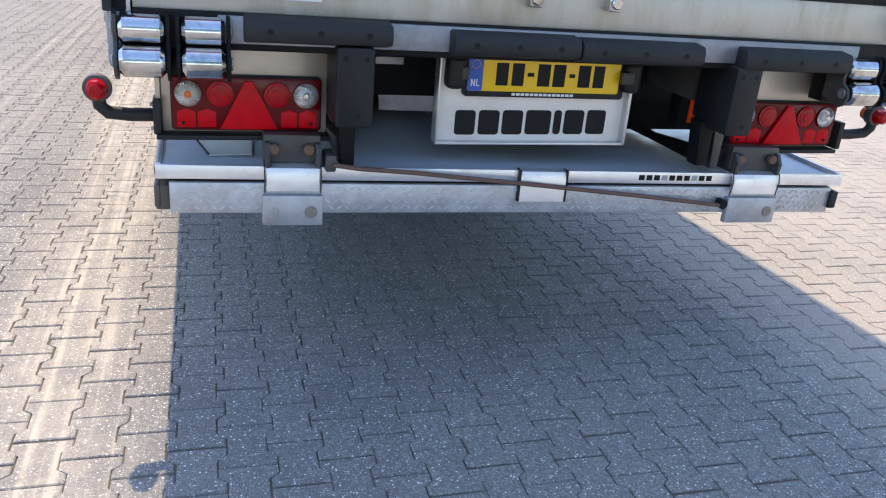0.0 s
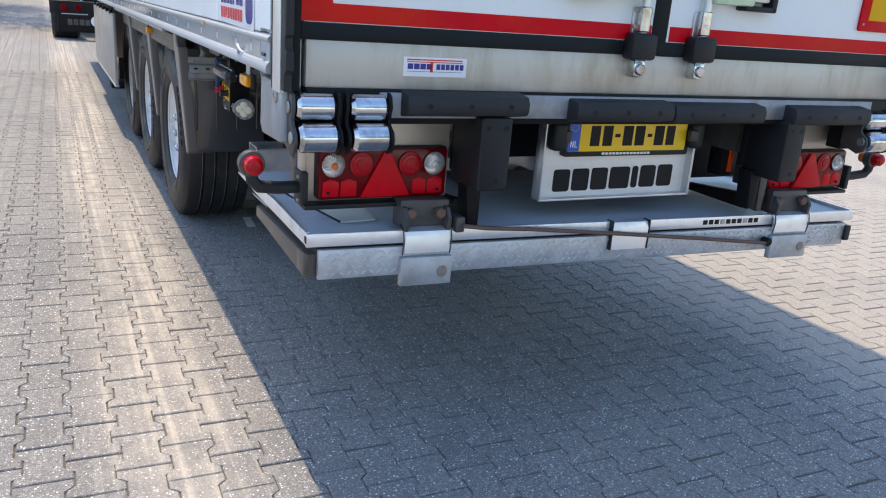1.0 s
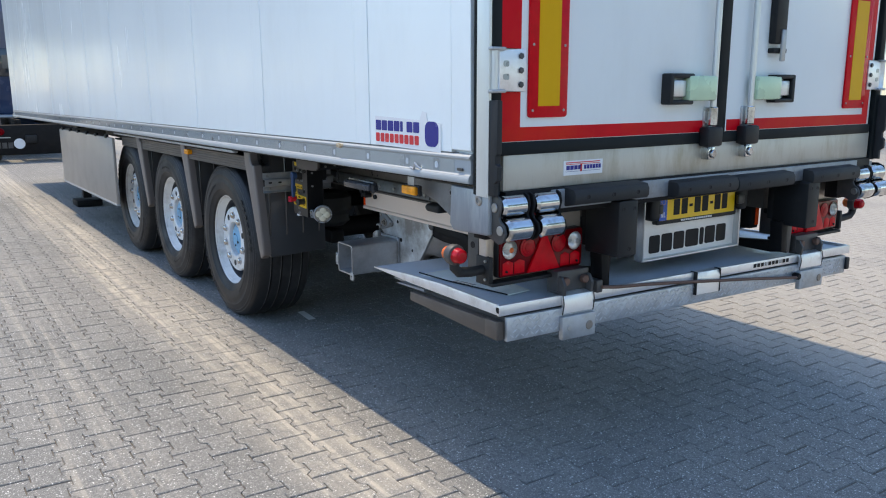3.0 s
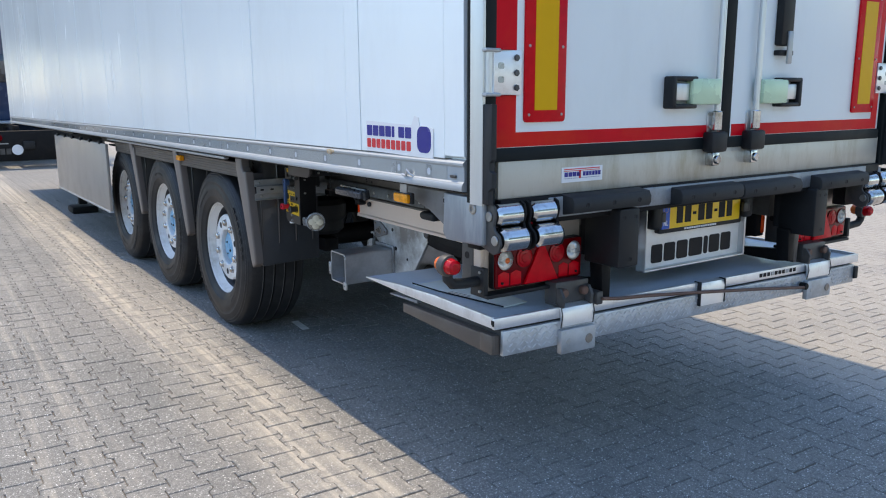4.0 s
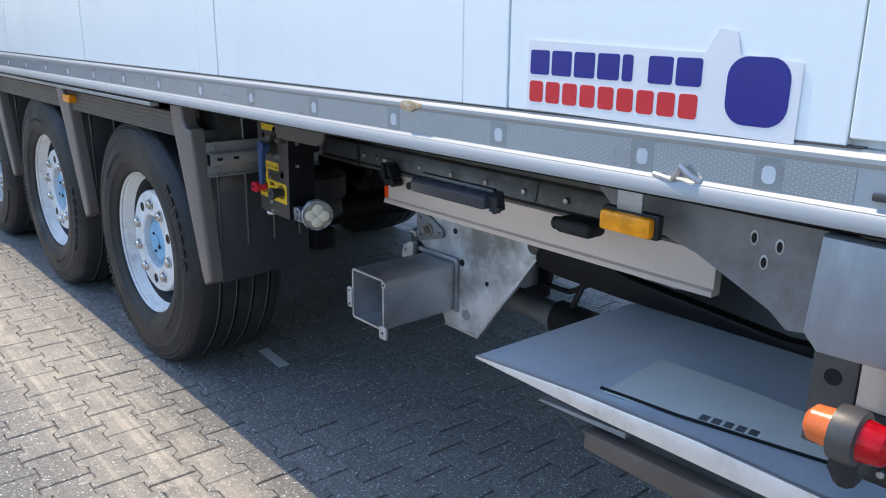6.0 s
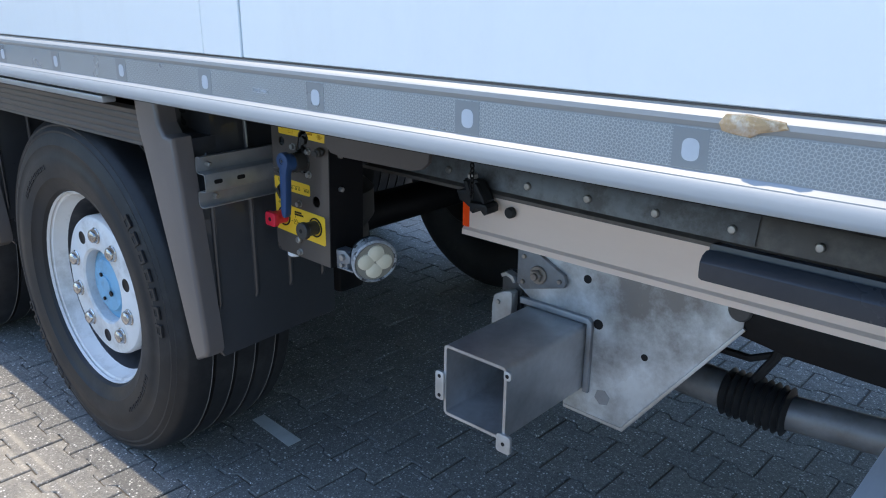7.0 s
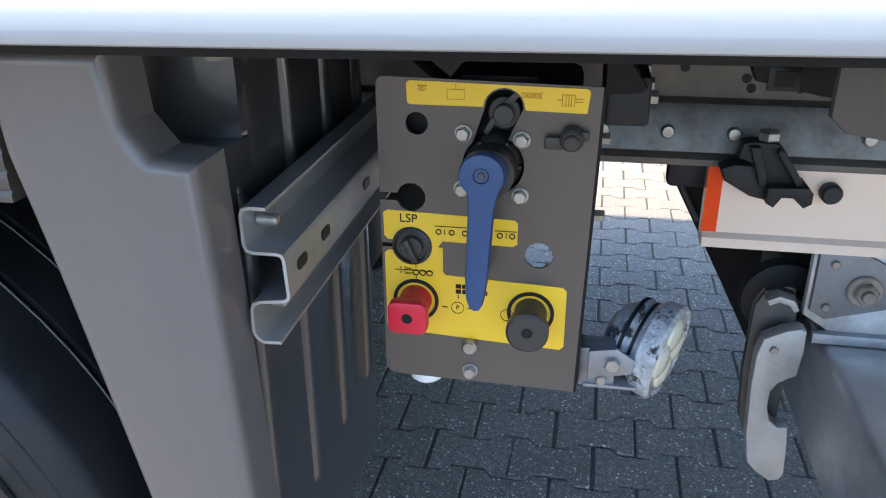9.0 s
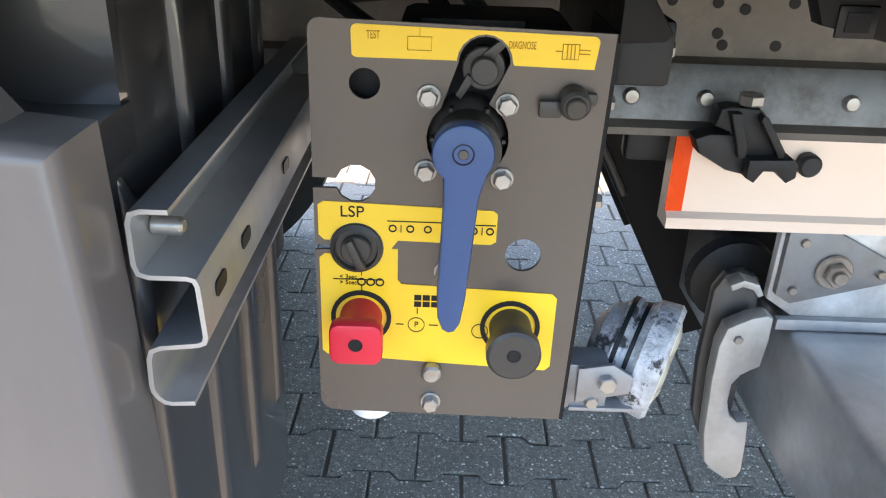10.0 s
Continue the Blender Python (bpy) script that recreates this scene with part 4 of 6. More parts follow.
for k in range(12):
    a = 2 * math.pi * k / 12
    cyl(bm, (-0.253 + 0.013 * math.cos(a), 0.0282, 1.068 + 0.013 * math.sin(a)), (-0.253 + 0.013 * math.cos(a), 0.0272, 1.068 + 0.013 * math.sin(a)), 0.0018, 6)
part("band_dots", bm, M["tapeyellow"], holder_)
bm = B()
for a, b in (((-0.2665, 1.000), (-0.2635, 1.022)), ((-0.2565, 1.000), (-0.2535, 1.022)), ((-0.2490, 1.000), (-0.2460, 1.022)), ((-0.2490, 1.000), (-0.2385, 1.003))):
    box(bm, a[0], b[0], 0.0270, 0.0281, a[1], b[1])
prism(bm, [(-0.2665, 1.022), (-0.2632, 1.022), (-0.2535, 1.000), (-0.2568, 1.000)], "y", 0.0272, 0.0281)
part("country_letters", bm, M["sticker"], holder_)
bm = B()
for xs, wd, h in ((-0.185, 0.040, 1), (-0.132, 0.040, 1), (-0.080, 0.022, 0), (-0.045, 0.042, 1), (0.008, 0.042, 1), (0.064, 0.020, 0), (0.096, 0.042, 1), (0.150, 0.038, 1)):
    za, zb = (1.004, 1.074) if h else (1.034, 1.046)
    part("plate_bar", box(B(), xs, xs + wd, 0.0278, 0.0292, za, zb), M["ink"], holder_)
bm = B()
for k in range(14):
    box(bm, -0.125 + 0.0155 * k, -0.113 + 0.0155 * k, 0.0330, 0.0342, 0.972, 0.980)
part("holder_bars", bm, M["sticker"], holder_)
for xx in (-0.318, 0.288):
    lm = part("plate_lamp", box(B(), xx - 0.030, xx + 0.030, 0.005, 0.062, 0.990, 1.092, 0.018, 3), M["black"], trailer, "black number plate lamp")
    part("plate_lamp_lens", box(B(), xx - 0.018 + (0.03 if xx < 0 else -0.03), xx + 0.018 + (0.02 if xx < 0 else -0.02), 0.002, 0.02, 1.02, 1.062, 0.006), M["darkknob"], lm)

# ---- tail lift platform ----
def tilt_x(bm):
    for v in bm.verts:
        v.co.z += -0.019 * (v.co.x + 1.18)
    return bm


PX0, PX1 = -1.200, 1.195
lift = part("lift_platform", tilt_x(prism(B(), [(-0.018, 0.752), (0.30, 0.757), (0.62, 0.752), (0.905, 0.741), (0.905, 0.735), (0.60, 0.722), (-0.018, 0.722)], "x", PX0 + 0.012, PX1 - 0.012)), M["deck"], trailer, "folded aluminium tail lift platform")
part("platform_strip", tilt_x(box(B(), PX0, PX1, -0.030, -0.014, 0.724, 0.766, 0.003)), M["edgealu"], lift, "bright aluminium edge strip")
for xx in (PX0, PX1 - 0.014):
    part("platform_edge", tilt_x(prism(B(), [(-0.014, 0.768), (0.35, 0.772), (0.62, 0.762), (0.905, 0.742), (0.905, 0.736), (0.60, 0.728), (-0.014, 0.728)], "x", xx, xx + 0.014, 0.002)), M["edgealu"], lift)
part("edge_socket", tilt_x(prism(B(), [(-0.028, 0.757), (-0.028, 0.736), (-0.018, 0.736), (-0.012, 0.744), (-0.012, 0.757)], "x", PX0 - 0.0015, PX0 + 0.004)), M["ink"], lift)
part("lower_leaf", tilt_x(prism(B(), [(-0.02, 0.716), (0.72, 0.702), (0.72, 0.696), (0.58, 0.690), (0.58, 0.650), (-0.02, 0.630)], "x", PX0 + 0.034, PX1 - 0.036)), M["chassis_grey"], lift)
part("lower_leaf_tip", tilt_x(prism(B(), [(0.50, 0.716), (0.72, 0.703), (0.72, 0.698), (0.50, 0.704)], "x", PX0 + 0.014, PX1 - 0.014)), M["pad"], lift)
part("side_strip", tilt_x(prism(B(), [(-0.016, 0.698), (0.585, 0.690), (0.585, 0.652), (-0.016, 0.628)], "x", PX0 - 0.003, PX0 + 0.036, 0.004)), M["brown"], lift, "grey-brown edge strip")
edge = part("chequer_edge", tilt_x(box(B(), PX0 + 0.036, PX1 - 0.040, -0.034, -0.016, 0.622, 0.715, 0.003)), M["plate"], lift, "galvanised chequer plate edge")
bm = B()
for k in range(92):
    for r in range(4):
        cx, cz = PX0 + 0.060 + 0.0245 * k + (0.012 if r % 2 else 0), 0.640 + 0.020 * r
        a = radians(35 if (k + r) % 2 else -35)
        c, s = math.cos(a), math.sin(a)
        pts = [(cx + c * u - s * w, cz + s * u + c * w) for u, w in ((-0.012, 0), (0, -0.0032), (0.012, 0), (0, 0.0032))]
        prism(bm, pts, "y", -0.0362, -0.033)
part("chequer_ribs", tilt_x(bm), M["ribzinc"], edge)
part("edge_stop", tilt_x(box(B(), PX1 - 0.045, PX1 - 0.012, -0.045, 0.03, 0.640, 0.705, 0.006)), M["black"], lift)
part("edge_stop", tilt_x(box(B(), PX0 - 0.006, PX0 + 0.010, -0.022, 0.05, 0.636, 0.702, 0.004)), M["brown"], lift)
# grip mats with a folded corner
part("grip_mat", tilt_x(prism(B(), [(-1.144, 0.585), (-1.118, 0.43), (-1.088, 0.29), (-1.050, 0.10), (-0.925, 0.12), (-0.905, 0.40), (-0.914, 0.609)], "z", 0.7575, 0.7612)), M["mat"], lift, "grey grip mat on the platform")
part("mat_lip", tilt_x(tube(B(), [(-1.150, 0.592, 0.767), (-1.136, 0.545, 0.763), (-1.120, 0.435, 0.7605), (-1.090, 0.290, 0.7605), (-1.052, 0.105, 0.7605)], 0.0034, 6)), M["chassis"], lift, "dark curled edge of the mat")
for k in range(5):
    bm = prism(B(), [(-1.104 + 0.005 * k, 0.400 - 0.022 * k), (-1.101 + 0.005 * k, 0.384 - 0.022 * k), (-1.076 + 0.005 * k, 0.389 - 0.022 * k), (-1.079 + 0.005 * k, 0.405 - 0.022 * k)], "z", 0.7610, 0.7616)
    part("mat_bar", tilt_x(bm), M["tapedark"], lift)
part("tip_plate", tilt_x(prism(B(), [(-0.568, 0.848), (-0.446, 0.859), (-0.418, 0.977), (-0.524, 0.982)], "z", 0.752, 0.7575, 0.001)), M["edgealu"], lift, "small bright plate on the platform tip")
# dark bars in place of the maker's lettering
for k in range(10):
    part("strip_bar", tilt_x(box(B(), 0.345 + 0.0295 * k, 0.366 + 0.0295 * k, -0.0315, -0.0298, 0.737, 0.755)), M["tapedark"] if k % 4 == 3 else M["ink"], lift)


def hinge_block(x0, x1):
    """Clip over the strip, pad on the chequer plate and a bolted knuckle behind."""
    clip = B()
    prism(clip, [(-0.050, 0.696), (-0.052, 0.745), (-0.044, 0.765), (-0.020, 0.772), (0.015, 0.772), (0.015, 0.766), (-0.020, 0.764), (-0.034, 0.752), (-0.034, 0.696)], "x", x0 + 0.012, x1 - 0.010, 0.002)
    c = part("hinge_clip", tilt_x(clip), M["edgealu"], trailer, "bent aluminium hinge clip")
    for xx in (x0 + 0.003, x1 - 0.010):
        part("clip_edge", tilt_x(tube(B(), [(xx + 0.004, -0.046, 0.690), (xx + 0.004, -0.054, 0.735), (xx + 0.004, -0.046, 0.768), (xx + 0.004, -0.012, 0.778), (xx + 0.004, 0.015, 0.778)], 0.0024, 8)), M["chassis_grey"], c)
    pad = part("hinge_pad", tilt_x(box(B(), x0, x1, -0.058, -0.034, 0.590, 0.684, 0.004)), M["hingepad"], c, "zinc pad with two plugs")
    part("pad_plug", tilt_x(cyl(B(), (x1 - 0.035, -0.056, 0.634), (x1 - 0.035, -0.061, 0.634), 0.019, 18, 0.003)), M["washer"], c)
    part("pad_plug", tilt_x(cyl(B(), (x0 + 0.035, -0.056, 0.638), (x0 + 0.035, -0.060, 0.638), 0.012, 14, 0.002)), M["galv"], c)
    kn = part("hinge_knuckle", tilt_x(box(B(), x0 + 0.006, x1 - 0.004, -0.015, 0.05, 0.772, 0.858, 0.006)), M["chassis_grey"], c)
    for xx in (x0 + 0.010, x1 - 0.022):
        part("knuckle_cheek", tilt_x(prism(B(), [(-0.045, 0.765), (-0.050, 0.805), (-0.030, 0.836), (0.05, 0.850), (0.05, 0.765)], "x", xx, xx + 0.014, 0.002)), M["chassis_grey"], c)
    for xx in (x0 + 0.035, x1 - 0.040):
        part("rusty_bolt", tilt_x(cyl(B(), (xx, -0.014, 0.818), (xx, -0.040, 0.818), 0.017, 12, 0.004)), M["rust"], c)


hinge_block(-0.905, -0.728)
hinge_block(0.700, 0.905)
bm = prism(B(), [(-0.046, 0.664), (-0.048, 0.742), (-0.040, 0.764), (-0.010, 0.768), (-0.010, 0.762), (-0.036, 0.752), (-0.036, 0.664)], "x", -0.093, 0.068, 0.002)
mid = part("middle_clip", tilt_x(bm), M["edgealu"], trailer, "bent aluminium clip over the platform edge")
for xx in (-0.097, 0.068):
    part("clip_edge", tilt_x(box(B(), xx, xx + 0.006, -0.049, -0.012, 0.664, 0.770, 0.002)), M["black"], mid)
rod = part("torsion_rod", tube(B(), [(-0.700, -0.060, 0.772), (-0.62, -0.066, 0.762), (-0.45, -0.064, 0.748), (-0.1, -0.066, 0.712), (0.3, -0.066, 0.668), (0.676, -0.062, 0.622)], 0.0072, 10), M["rust"], trailer, "long thin rusty spring rod")
part("rod_eye", tilt_x(cyl(B(), (0.676, -0.070, 0.662), (0.676, -0.036, 0.662), 0.017, 16, 0.003)), M["chassis"], rod)
part("rod_anchor", box(B(), -0.722, -0.690, -0.055, 0.03, 0.748, 0.800, 0.006), M["chassis_grey"], rod)

part("inner_strip", box(B(), -0.490, -0.391, 0.400, 0.406, 0.997, 1.022, 0.002), M["board"], trailer, "pale metal strip behind the lift boxes")
# lift arms and rams below the tail
for x, dz in ((-0.672, 0.0), (0.640, -0.030)):
    bm = prism(B(), [(0.00, 0.840), (0.00, 0.775), (0.08, 0.762), (0.42, 0.764), (0.90, 0.760), (1.12, 0.766), (1.21, 0.780), (1.262, 0.805), (1.275, 0.845), (1.25, 0.885), (1.12, 0.885), (0.88, 0.822), (0.45, 0.786), (0.10, 0.820)], "x", x, x + 0.040, 0.004)
    for v in bm.verts:
        v.co.z += dz
    arm = part("lift_arm", bm, M["chassis"], trailer, "black steel lift arm")
    part("arm_pin", cyl(B(), (x - 0.008, 1.215, 0.835 + dz), (x + 0.050, 1.215, 0.835 + dz), 0.024, 18, 0.004), M["chassis_grey"], arm)
for x in (-0.44, 0.50):
    ram = part("lift_ram", cyl(B(), (x, 0.35, 0.60), (x, 1.18, 0.528), 0.040, 24, 0.006), M["lugzinc"], trailer, "hydraulic lift ram with a rubber bellows")
    prof = [(0.042, 0.0)]
    for k in range(9):
        prof += [(0.058, 0.008 + 0.017 * k), (0.046, 0.0165 + 0.017 * k)]
    part("ram_bellows", lathe(B(), prof, (x, 1.155, 0.530), (0, 1, 0.02), 24), M["rubber"], ram)
    part("ram_barrel", cyl(B(), (x, 1.29, 0.531), (x, 1.62, 0.545), 0.045, 24, 0.006), M["lugzinc"], ram)
    part("ram_hose", tube(B(), [(x, 1.25, 0.57), (x - 0.02, 1.20, 0.66), (x, 1.16, 0.78), (x + 0.05, 1.2, 0.88)], 0.011, 8), M["rubber"], ram)
    part("ram_hose", tube(B(), [(x - 0.05, 1.10, 0.82), (x - 0.03, 1.14, 0.70), (x, 1.26, 0.63), (x + 0.02, 1.38, 0.62)], 0.009, 8), M["rubber"], ram)
link = part("arm_bracket", box(B(), 0.585, 0.650, 0.168, 0.24, 0.845, 1.06, 0.006), M["chassis"], trailer, "black arm bracket with an orange strip")
part("orange_strip", box(B(), 0.618, 0.642, 0.160, 0.167, 0.862, 0.958, 0.003), M["orange"], link)
part("bracket_foot", prism(B(), [(0.612, 0.900), (0.655, 0.900), (0.650, 0.745), (0.622, 0.745)], "y", -0.020, 0.010, 0.003), M["chassis_grey"], link)

# carrier tube and side plate
bm = B()
yo0, yo1, zo0, zo1, t = 1.548, 1.716, 0.538, 0.706, 0.007
rings = []
for x in (-0.975, 0.975):
    for inset in (0.0, t):
        rings.append([bm.verts.new((x, a, b)) for a, b in rounded(yo0 + inset, yo1 - inset, zo0 + inset, zo1 - inset, 0.012 - inset, 3)])
for a, b in ((0, 1), (1, 3), (3, 2), (2, 0)):
    for k in range(len(rings[0])):
        q = (k + 1) % len(rings[0])
        bm.faces.new((rings[a][k], rings[a][q], rings[b][q], rings[b][k]))
bmesh.ops.recalc_face_normals(bm, faces=bm.faces[:])
carrier = part("carrier_tube", bm, M["tubezinc"], trailer, "square galvanised carrier tube open at its end")
for y0, y1, z0, z1 in ((1.712, 1.736, 0.572, 0.640), (1.534, 1.552, 0.682, 0.702), (1.530, 1.566, 0.514, 0.556)):
    ear = part("tube_lug", prism(B(), rounded(y0, y1, z0, z1, 0.007, 4), "x", -0.981, -0.973, 0.001), M["galvw"], carrier)
    for zz in ((z0 + 0.011, z1 - 0.011) if z1 - z0 > 0.06 else ((z0 + z1) / 2,)):
        part("lug_hole", cyl(B(), (-0.9805, (y0 + y1) / 2, zz), (-0.9816, (y0 + y1) / 2, zz), 0.0045, 10), M["ink"], ear)
for x, s in ((-0.675, 1), (0.675, -1)):
    col = prism(B(), [(yo1 + 0.016, zo1 + 0.001), (yo1 + 0.016, zo1 + 0.017), (yo0 - 0.006, zo1 + 0.017), (yo0 - 0.016, zo1 + 0.007), (yo0 - 0.016, zo0), (yo0 - 0.002, zo0), (yo0 - 0.002, zo1 + 0.001)], "x", x - s * 0.012, x + s * 0.002, 0.003)
    plate = part("carrier_plate", prism(B(), [(1.746, 0.858), (1.746, 0.745), (1.70, 0.715), (1.60, 0.482), (1.445, 0.478), (1.205, 0.800), (1.205, 0.868)], "x", x, x + s * 0.014, 0.002), M["blotch"], trailer, "blotchy galvanised carrier plate")
    part("tube_collar", col, M["pad"], plate)
    part("plate_lip", prism(B(), [(1.445, 0.478), (1.205, 0.800), (1.199, 0.796), (1.441, 0.470), (1.600, 0.474), (1.600, 0.482)], "x", x - s * 0.002, x + s * 0.014, 0.001), M["tubezinc"], plate)
    for yy, zz, r in ((1.557, 0.810, 0.010), (1.522, 0.711, 0.012), (1.404, 0.669, 0.008), (1.498, 0.536, 0.020)):
        part("plate_hole", cyl(B(), (x + s * 0.0005, yy, zz), (x - s * 0.0012, yy, zz), r, 14 if r < 0.015 else 6), M["ink" if r < 0.015 else "pad"], plate)
    lug = part("pivot_lug", prism(B(), [(1.742, 0.845), (1.742, 0.757), (1.722, 0.745), (1.612, 0.776), (1.606, 0.790), (1.612, 0.806), (1.69, 0.845)], "x", x - s * 0.012, x, 0.002), M["lugzinc"], plate)
    pv = cyl(B(), (x - s * 0.012, 1.680, 0.792), (x - s * 0.018, 1.680, 0.792), 0.0225, 20, 0.002)
    cyl(pv, (x - s * 0.018, 1.680, 0.792), (x - s * 0.028, 1.680, 0.792), 0.0155, 6, 0.002)
    cyl(pv, (x - s * 0.028, 1.680, 0.792), (x - s * 0.036, 1.680, 0.792), 0.0085, 12, 0.001)
    part("pivot_bolt", pv, M["washer"], plate)
    for yy, zz in ((1.722, 0.828), (1.724, 0.765), (1.622, 0.790)):
        part("bolt", cyl(B(), (x - s * 0.010, yy, zz), (x - s * 0.018, yy, zz), 0.0055, 8, 0.001), M["washer"], plate)
    hook = [(1.803, 0.690), (1.797, 0.716), (1.785, 0.723), (1.770, 0.731), (1.752, 0.736), (1.744, 0.732), (1.743, 0.700), (1.746, 0.662), (1.757, 0.656), (1.768, 0.648), (1.776, 0.634), (1.776, 0.606), (1.770, 0.586), (1.758, 0.576),
            (1.744, 0.577), (1.740, 0.545), (1.737, 0.495), (1.742, 0.484), (1.756, 0.480), (1.776, 0.494), (1.790, 0.510), (1.798, 0.555), (1.803, 0.640)]
    hk = part("carrier_hook", prism(B(), hook, "x", x - s * 0.028, x - s * 0.002, 0.003), M["hookzinc"], plate, "cast zinc hook with an open notch")
    part("hook_bolt", cyl(B(), (x - s * 0.028, 1.782, 0.702), (x - s * 0.033, 1.782, 0.702), 0.006, 6, 0.001), M["nut"], plate)
    cheek = [(1.806, 0.745), (1.794, 0.768), (1.776, 0.772), (1.756, 0.766), (1.748, 0.750), (1.748, 0.560), (1.744, 0.520), (1.752, 0.512), (1.786, 0.520), (1.802, 0.560), (1.808, 0.640)]
    part("hook_cheek", prism(B(), cheek, "x", x + s * 0.016, x + s * 0.032, 0.003), M["chassis_grey"], plate, "dull grey cheek behind the hook")
    part("hook_bridge", prism(B(), [(1.796, 0.764), (1.780, 0.772), (1.760, 0.766), (1.752, 0.752), (1.758, 0.748), (1.766, 0.758), (1.780, 0.762), (1.792, 0.756)], "x", x - s * 0.006, x + s * 0.020, 0.002), M["hookzinc"], plate)
    part("rubber_boot", lathe(B(), [(0.03, 0.0), (0.060, 0.012), (0.054, 0.022), (0.062, 0.034), (0.054, 0.046), (0.03, 0.060)], (x + s * 0.085, 1.748, 0.715), (s, 0.0, 0.0), 24), M["rubber"], plate)
    part("inner_arm", prism(B(), [(2.01, 1.02), (1.72, 1.02), (1.50, 0.62), (1.52, 0.50), (1.70, 0.44), (1.79, 0.61), (1.88, 0.775)], "x", x + s * 0.405, x + s * 0.445, 0.006), M["chassis"], plate)
    part("arm_rod", tube(B(), [(x + s * 0.400, 1.985, 0.985), (x + s * 0.398, 1.905, 0.84), (x + s * 0.400, 1.84, 0.72)], 0.006, 8), M["chassis_grey"], plate)

# pale beam with an orange end, chassis rails
for x, s in ((-0.692, 1), (0.700, -1)):
    bm = B()
    prism(bm, [(x, 0.966), (x - s * 0.010, 0.960), (x - s * 0.010, 0.869), (x - s * 0.017, 0.863), (x - s * 0.017, 0.850), (x + s * 0.02, 0.850), (x + s * 0.02, 0.964)], "y", 0.62, 1.897)
    beam = part("pale_beam", bm, M["beam"], trailer, "pale aluminium beam with an orange reflector end")
    part("orange_end", box(B(), x - s * 0.0125, x - s * 0.009, 1.880, 1.899, 0.870, 0.959), M["orange"], beam)
    part("beam_flap", box(B(), x + s * 0.022, x + s * 0.050, 1.885, 1.945, 0.915, 0.962, 0.008), M["rubber"], beam)
    part("beam_plug", cyl(B(), (x - s * 0.009, 1.752, 0.932), (x - s * 0.026, 1.752, 0.932), 0.013, 18, 0.003), M["rubber"], beam)
    rail = part("chassis_rail", prism(B(), [(x + s * 0.028, 1.155), (x + s * 0.028, 1.036), (x + s * 0.012, 1.030), (x + s * 0.006, 1.022), (x - s * 0.002, 0.972), (x - s * 0.014, 0.966), (x - s * 0.014, 0.958), (x + s * 0.12, 0.958), (x + s * 0.12, 1.155)], "y", 0.10, FRONT - 0.6), M["web"], trailer, "grey-brown steel chassis rail")
    for yy in (0.768, 0.927, 1.085, 1.243, 1.401, 1.559, 1.716, 1.873, 1.953, 2.033, 2.30, 2.75):
        part("rail_bolt", lathe(B(), [(0.0092, 0.0), (0.0092, 0.005), (0.007, 0.008), (0.0, 0.009)], (x + s * 0.002 - s * 0.004, yy, 0.998), (-s, 0, 0.05), 10), M["nut"], rail)
    part("rail_flange", prism(B(), [(x + s * 0.008, 1.032), (x + s * 0.001, 1.022), (x - s * 0.007, 0.974), (x - s * 0.004, 0.974), (x + s * 0.010, 1.028)], "y", 1.197, 2.6), M["flange"], rail, "dull galvanised rail flange")
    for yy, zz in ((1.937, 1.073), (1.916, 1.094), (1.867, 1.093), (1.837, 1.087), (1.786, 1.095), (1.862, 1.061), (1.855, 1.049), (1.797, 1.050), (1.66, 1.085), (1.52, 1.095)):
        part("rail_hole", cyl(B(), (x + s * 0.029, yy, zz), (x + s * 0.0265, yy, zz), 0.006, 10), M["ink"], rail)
    body = [(1.868, 0.998), (1.858, 1.001), (1.828, 0.999), (1.822, 0.994), (1.797, 0.958), (1.797, 0.946), (1.846, 0.944), (1.852, 0.962), (1.856, 0.974), (1.872, 0.980)]
    clamp = part("beam_clamp", prism(B(), body, "x", x - s * 0.046, x - s * 0.020, 0.003), M["black"], trailer, "black moulded clamp on the beam")
    part("clamp_rim", prism(B(), [(1.828, 0.996), (1.822, 0.993), (1.798, 0.958), (1.798, 0.950), (1.804, 0.950), (1.808, 0.958), (1.830, 0.990)], "x", x - s * 0.058, x - s * 0.040, 0.002), M["black"], clamp)
    part("clamp_rim", prism(B(), [(1.862, 0.997), (1.850, 0.997), (1.838, 0.962), (1.838, 0.950), (1.846, 0.950), (1.850, 0.964)], "x", x - s * 0.058, x - s * 0.040, 0.002), M["black"], clamp)
    part("clamp_foot", prism(B(), [(1.836, 0.950), (1.790, 0.952), (1.784, 0.945), (1.784, 0.932), (1.793, 0.926), (1.806, 0.938), (1.819, 0.938), (1.827, 0.925), (1.836, 0.930)], "x", x - s * 0.064, x - s * 0.020, 0.002), M["black"], clamp)
    part("clamp_wing", prism(B(), [(1.891, 0.966), (1.876, 0.972), (1.850, 0.972), (1.834, 0.950), (1.834, 0.928), (1.852, 0.932), (1.884, 0.950)], "x", x - s * 0.048, x - s * 0.018, 0.004), M["rubber"], clamp)
    part("clamp_bolt", cyl(B(), (x - s * 0.048, 1.841, 1.004), (x - s * 0.048, 1.841, 1.016), 0.013, 6, 0.002), M["nut"], clamp)
web = part("floor_bracket", prism(B(), [(1.890, 1.190), (1.890, 1.128), (1.878, 1.117), (1.850, 1.113), (1.660, 1.116), (1.634, 1.122), (1.618, 1.136), (1.612, 1.190)], "x", -1.132, -1.122, 0.002), M["brownplate"], trailer, "dark brown bracket plate under the floor")
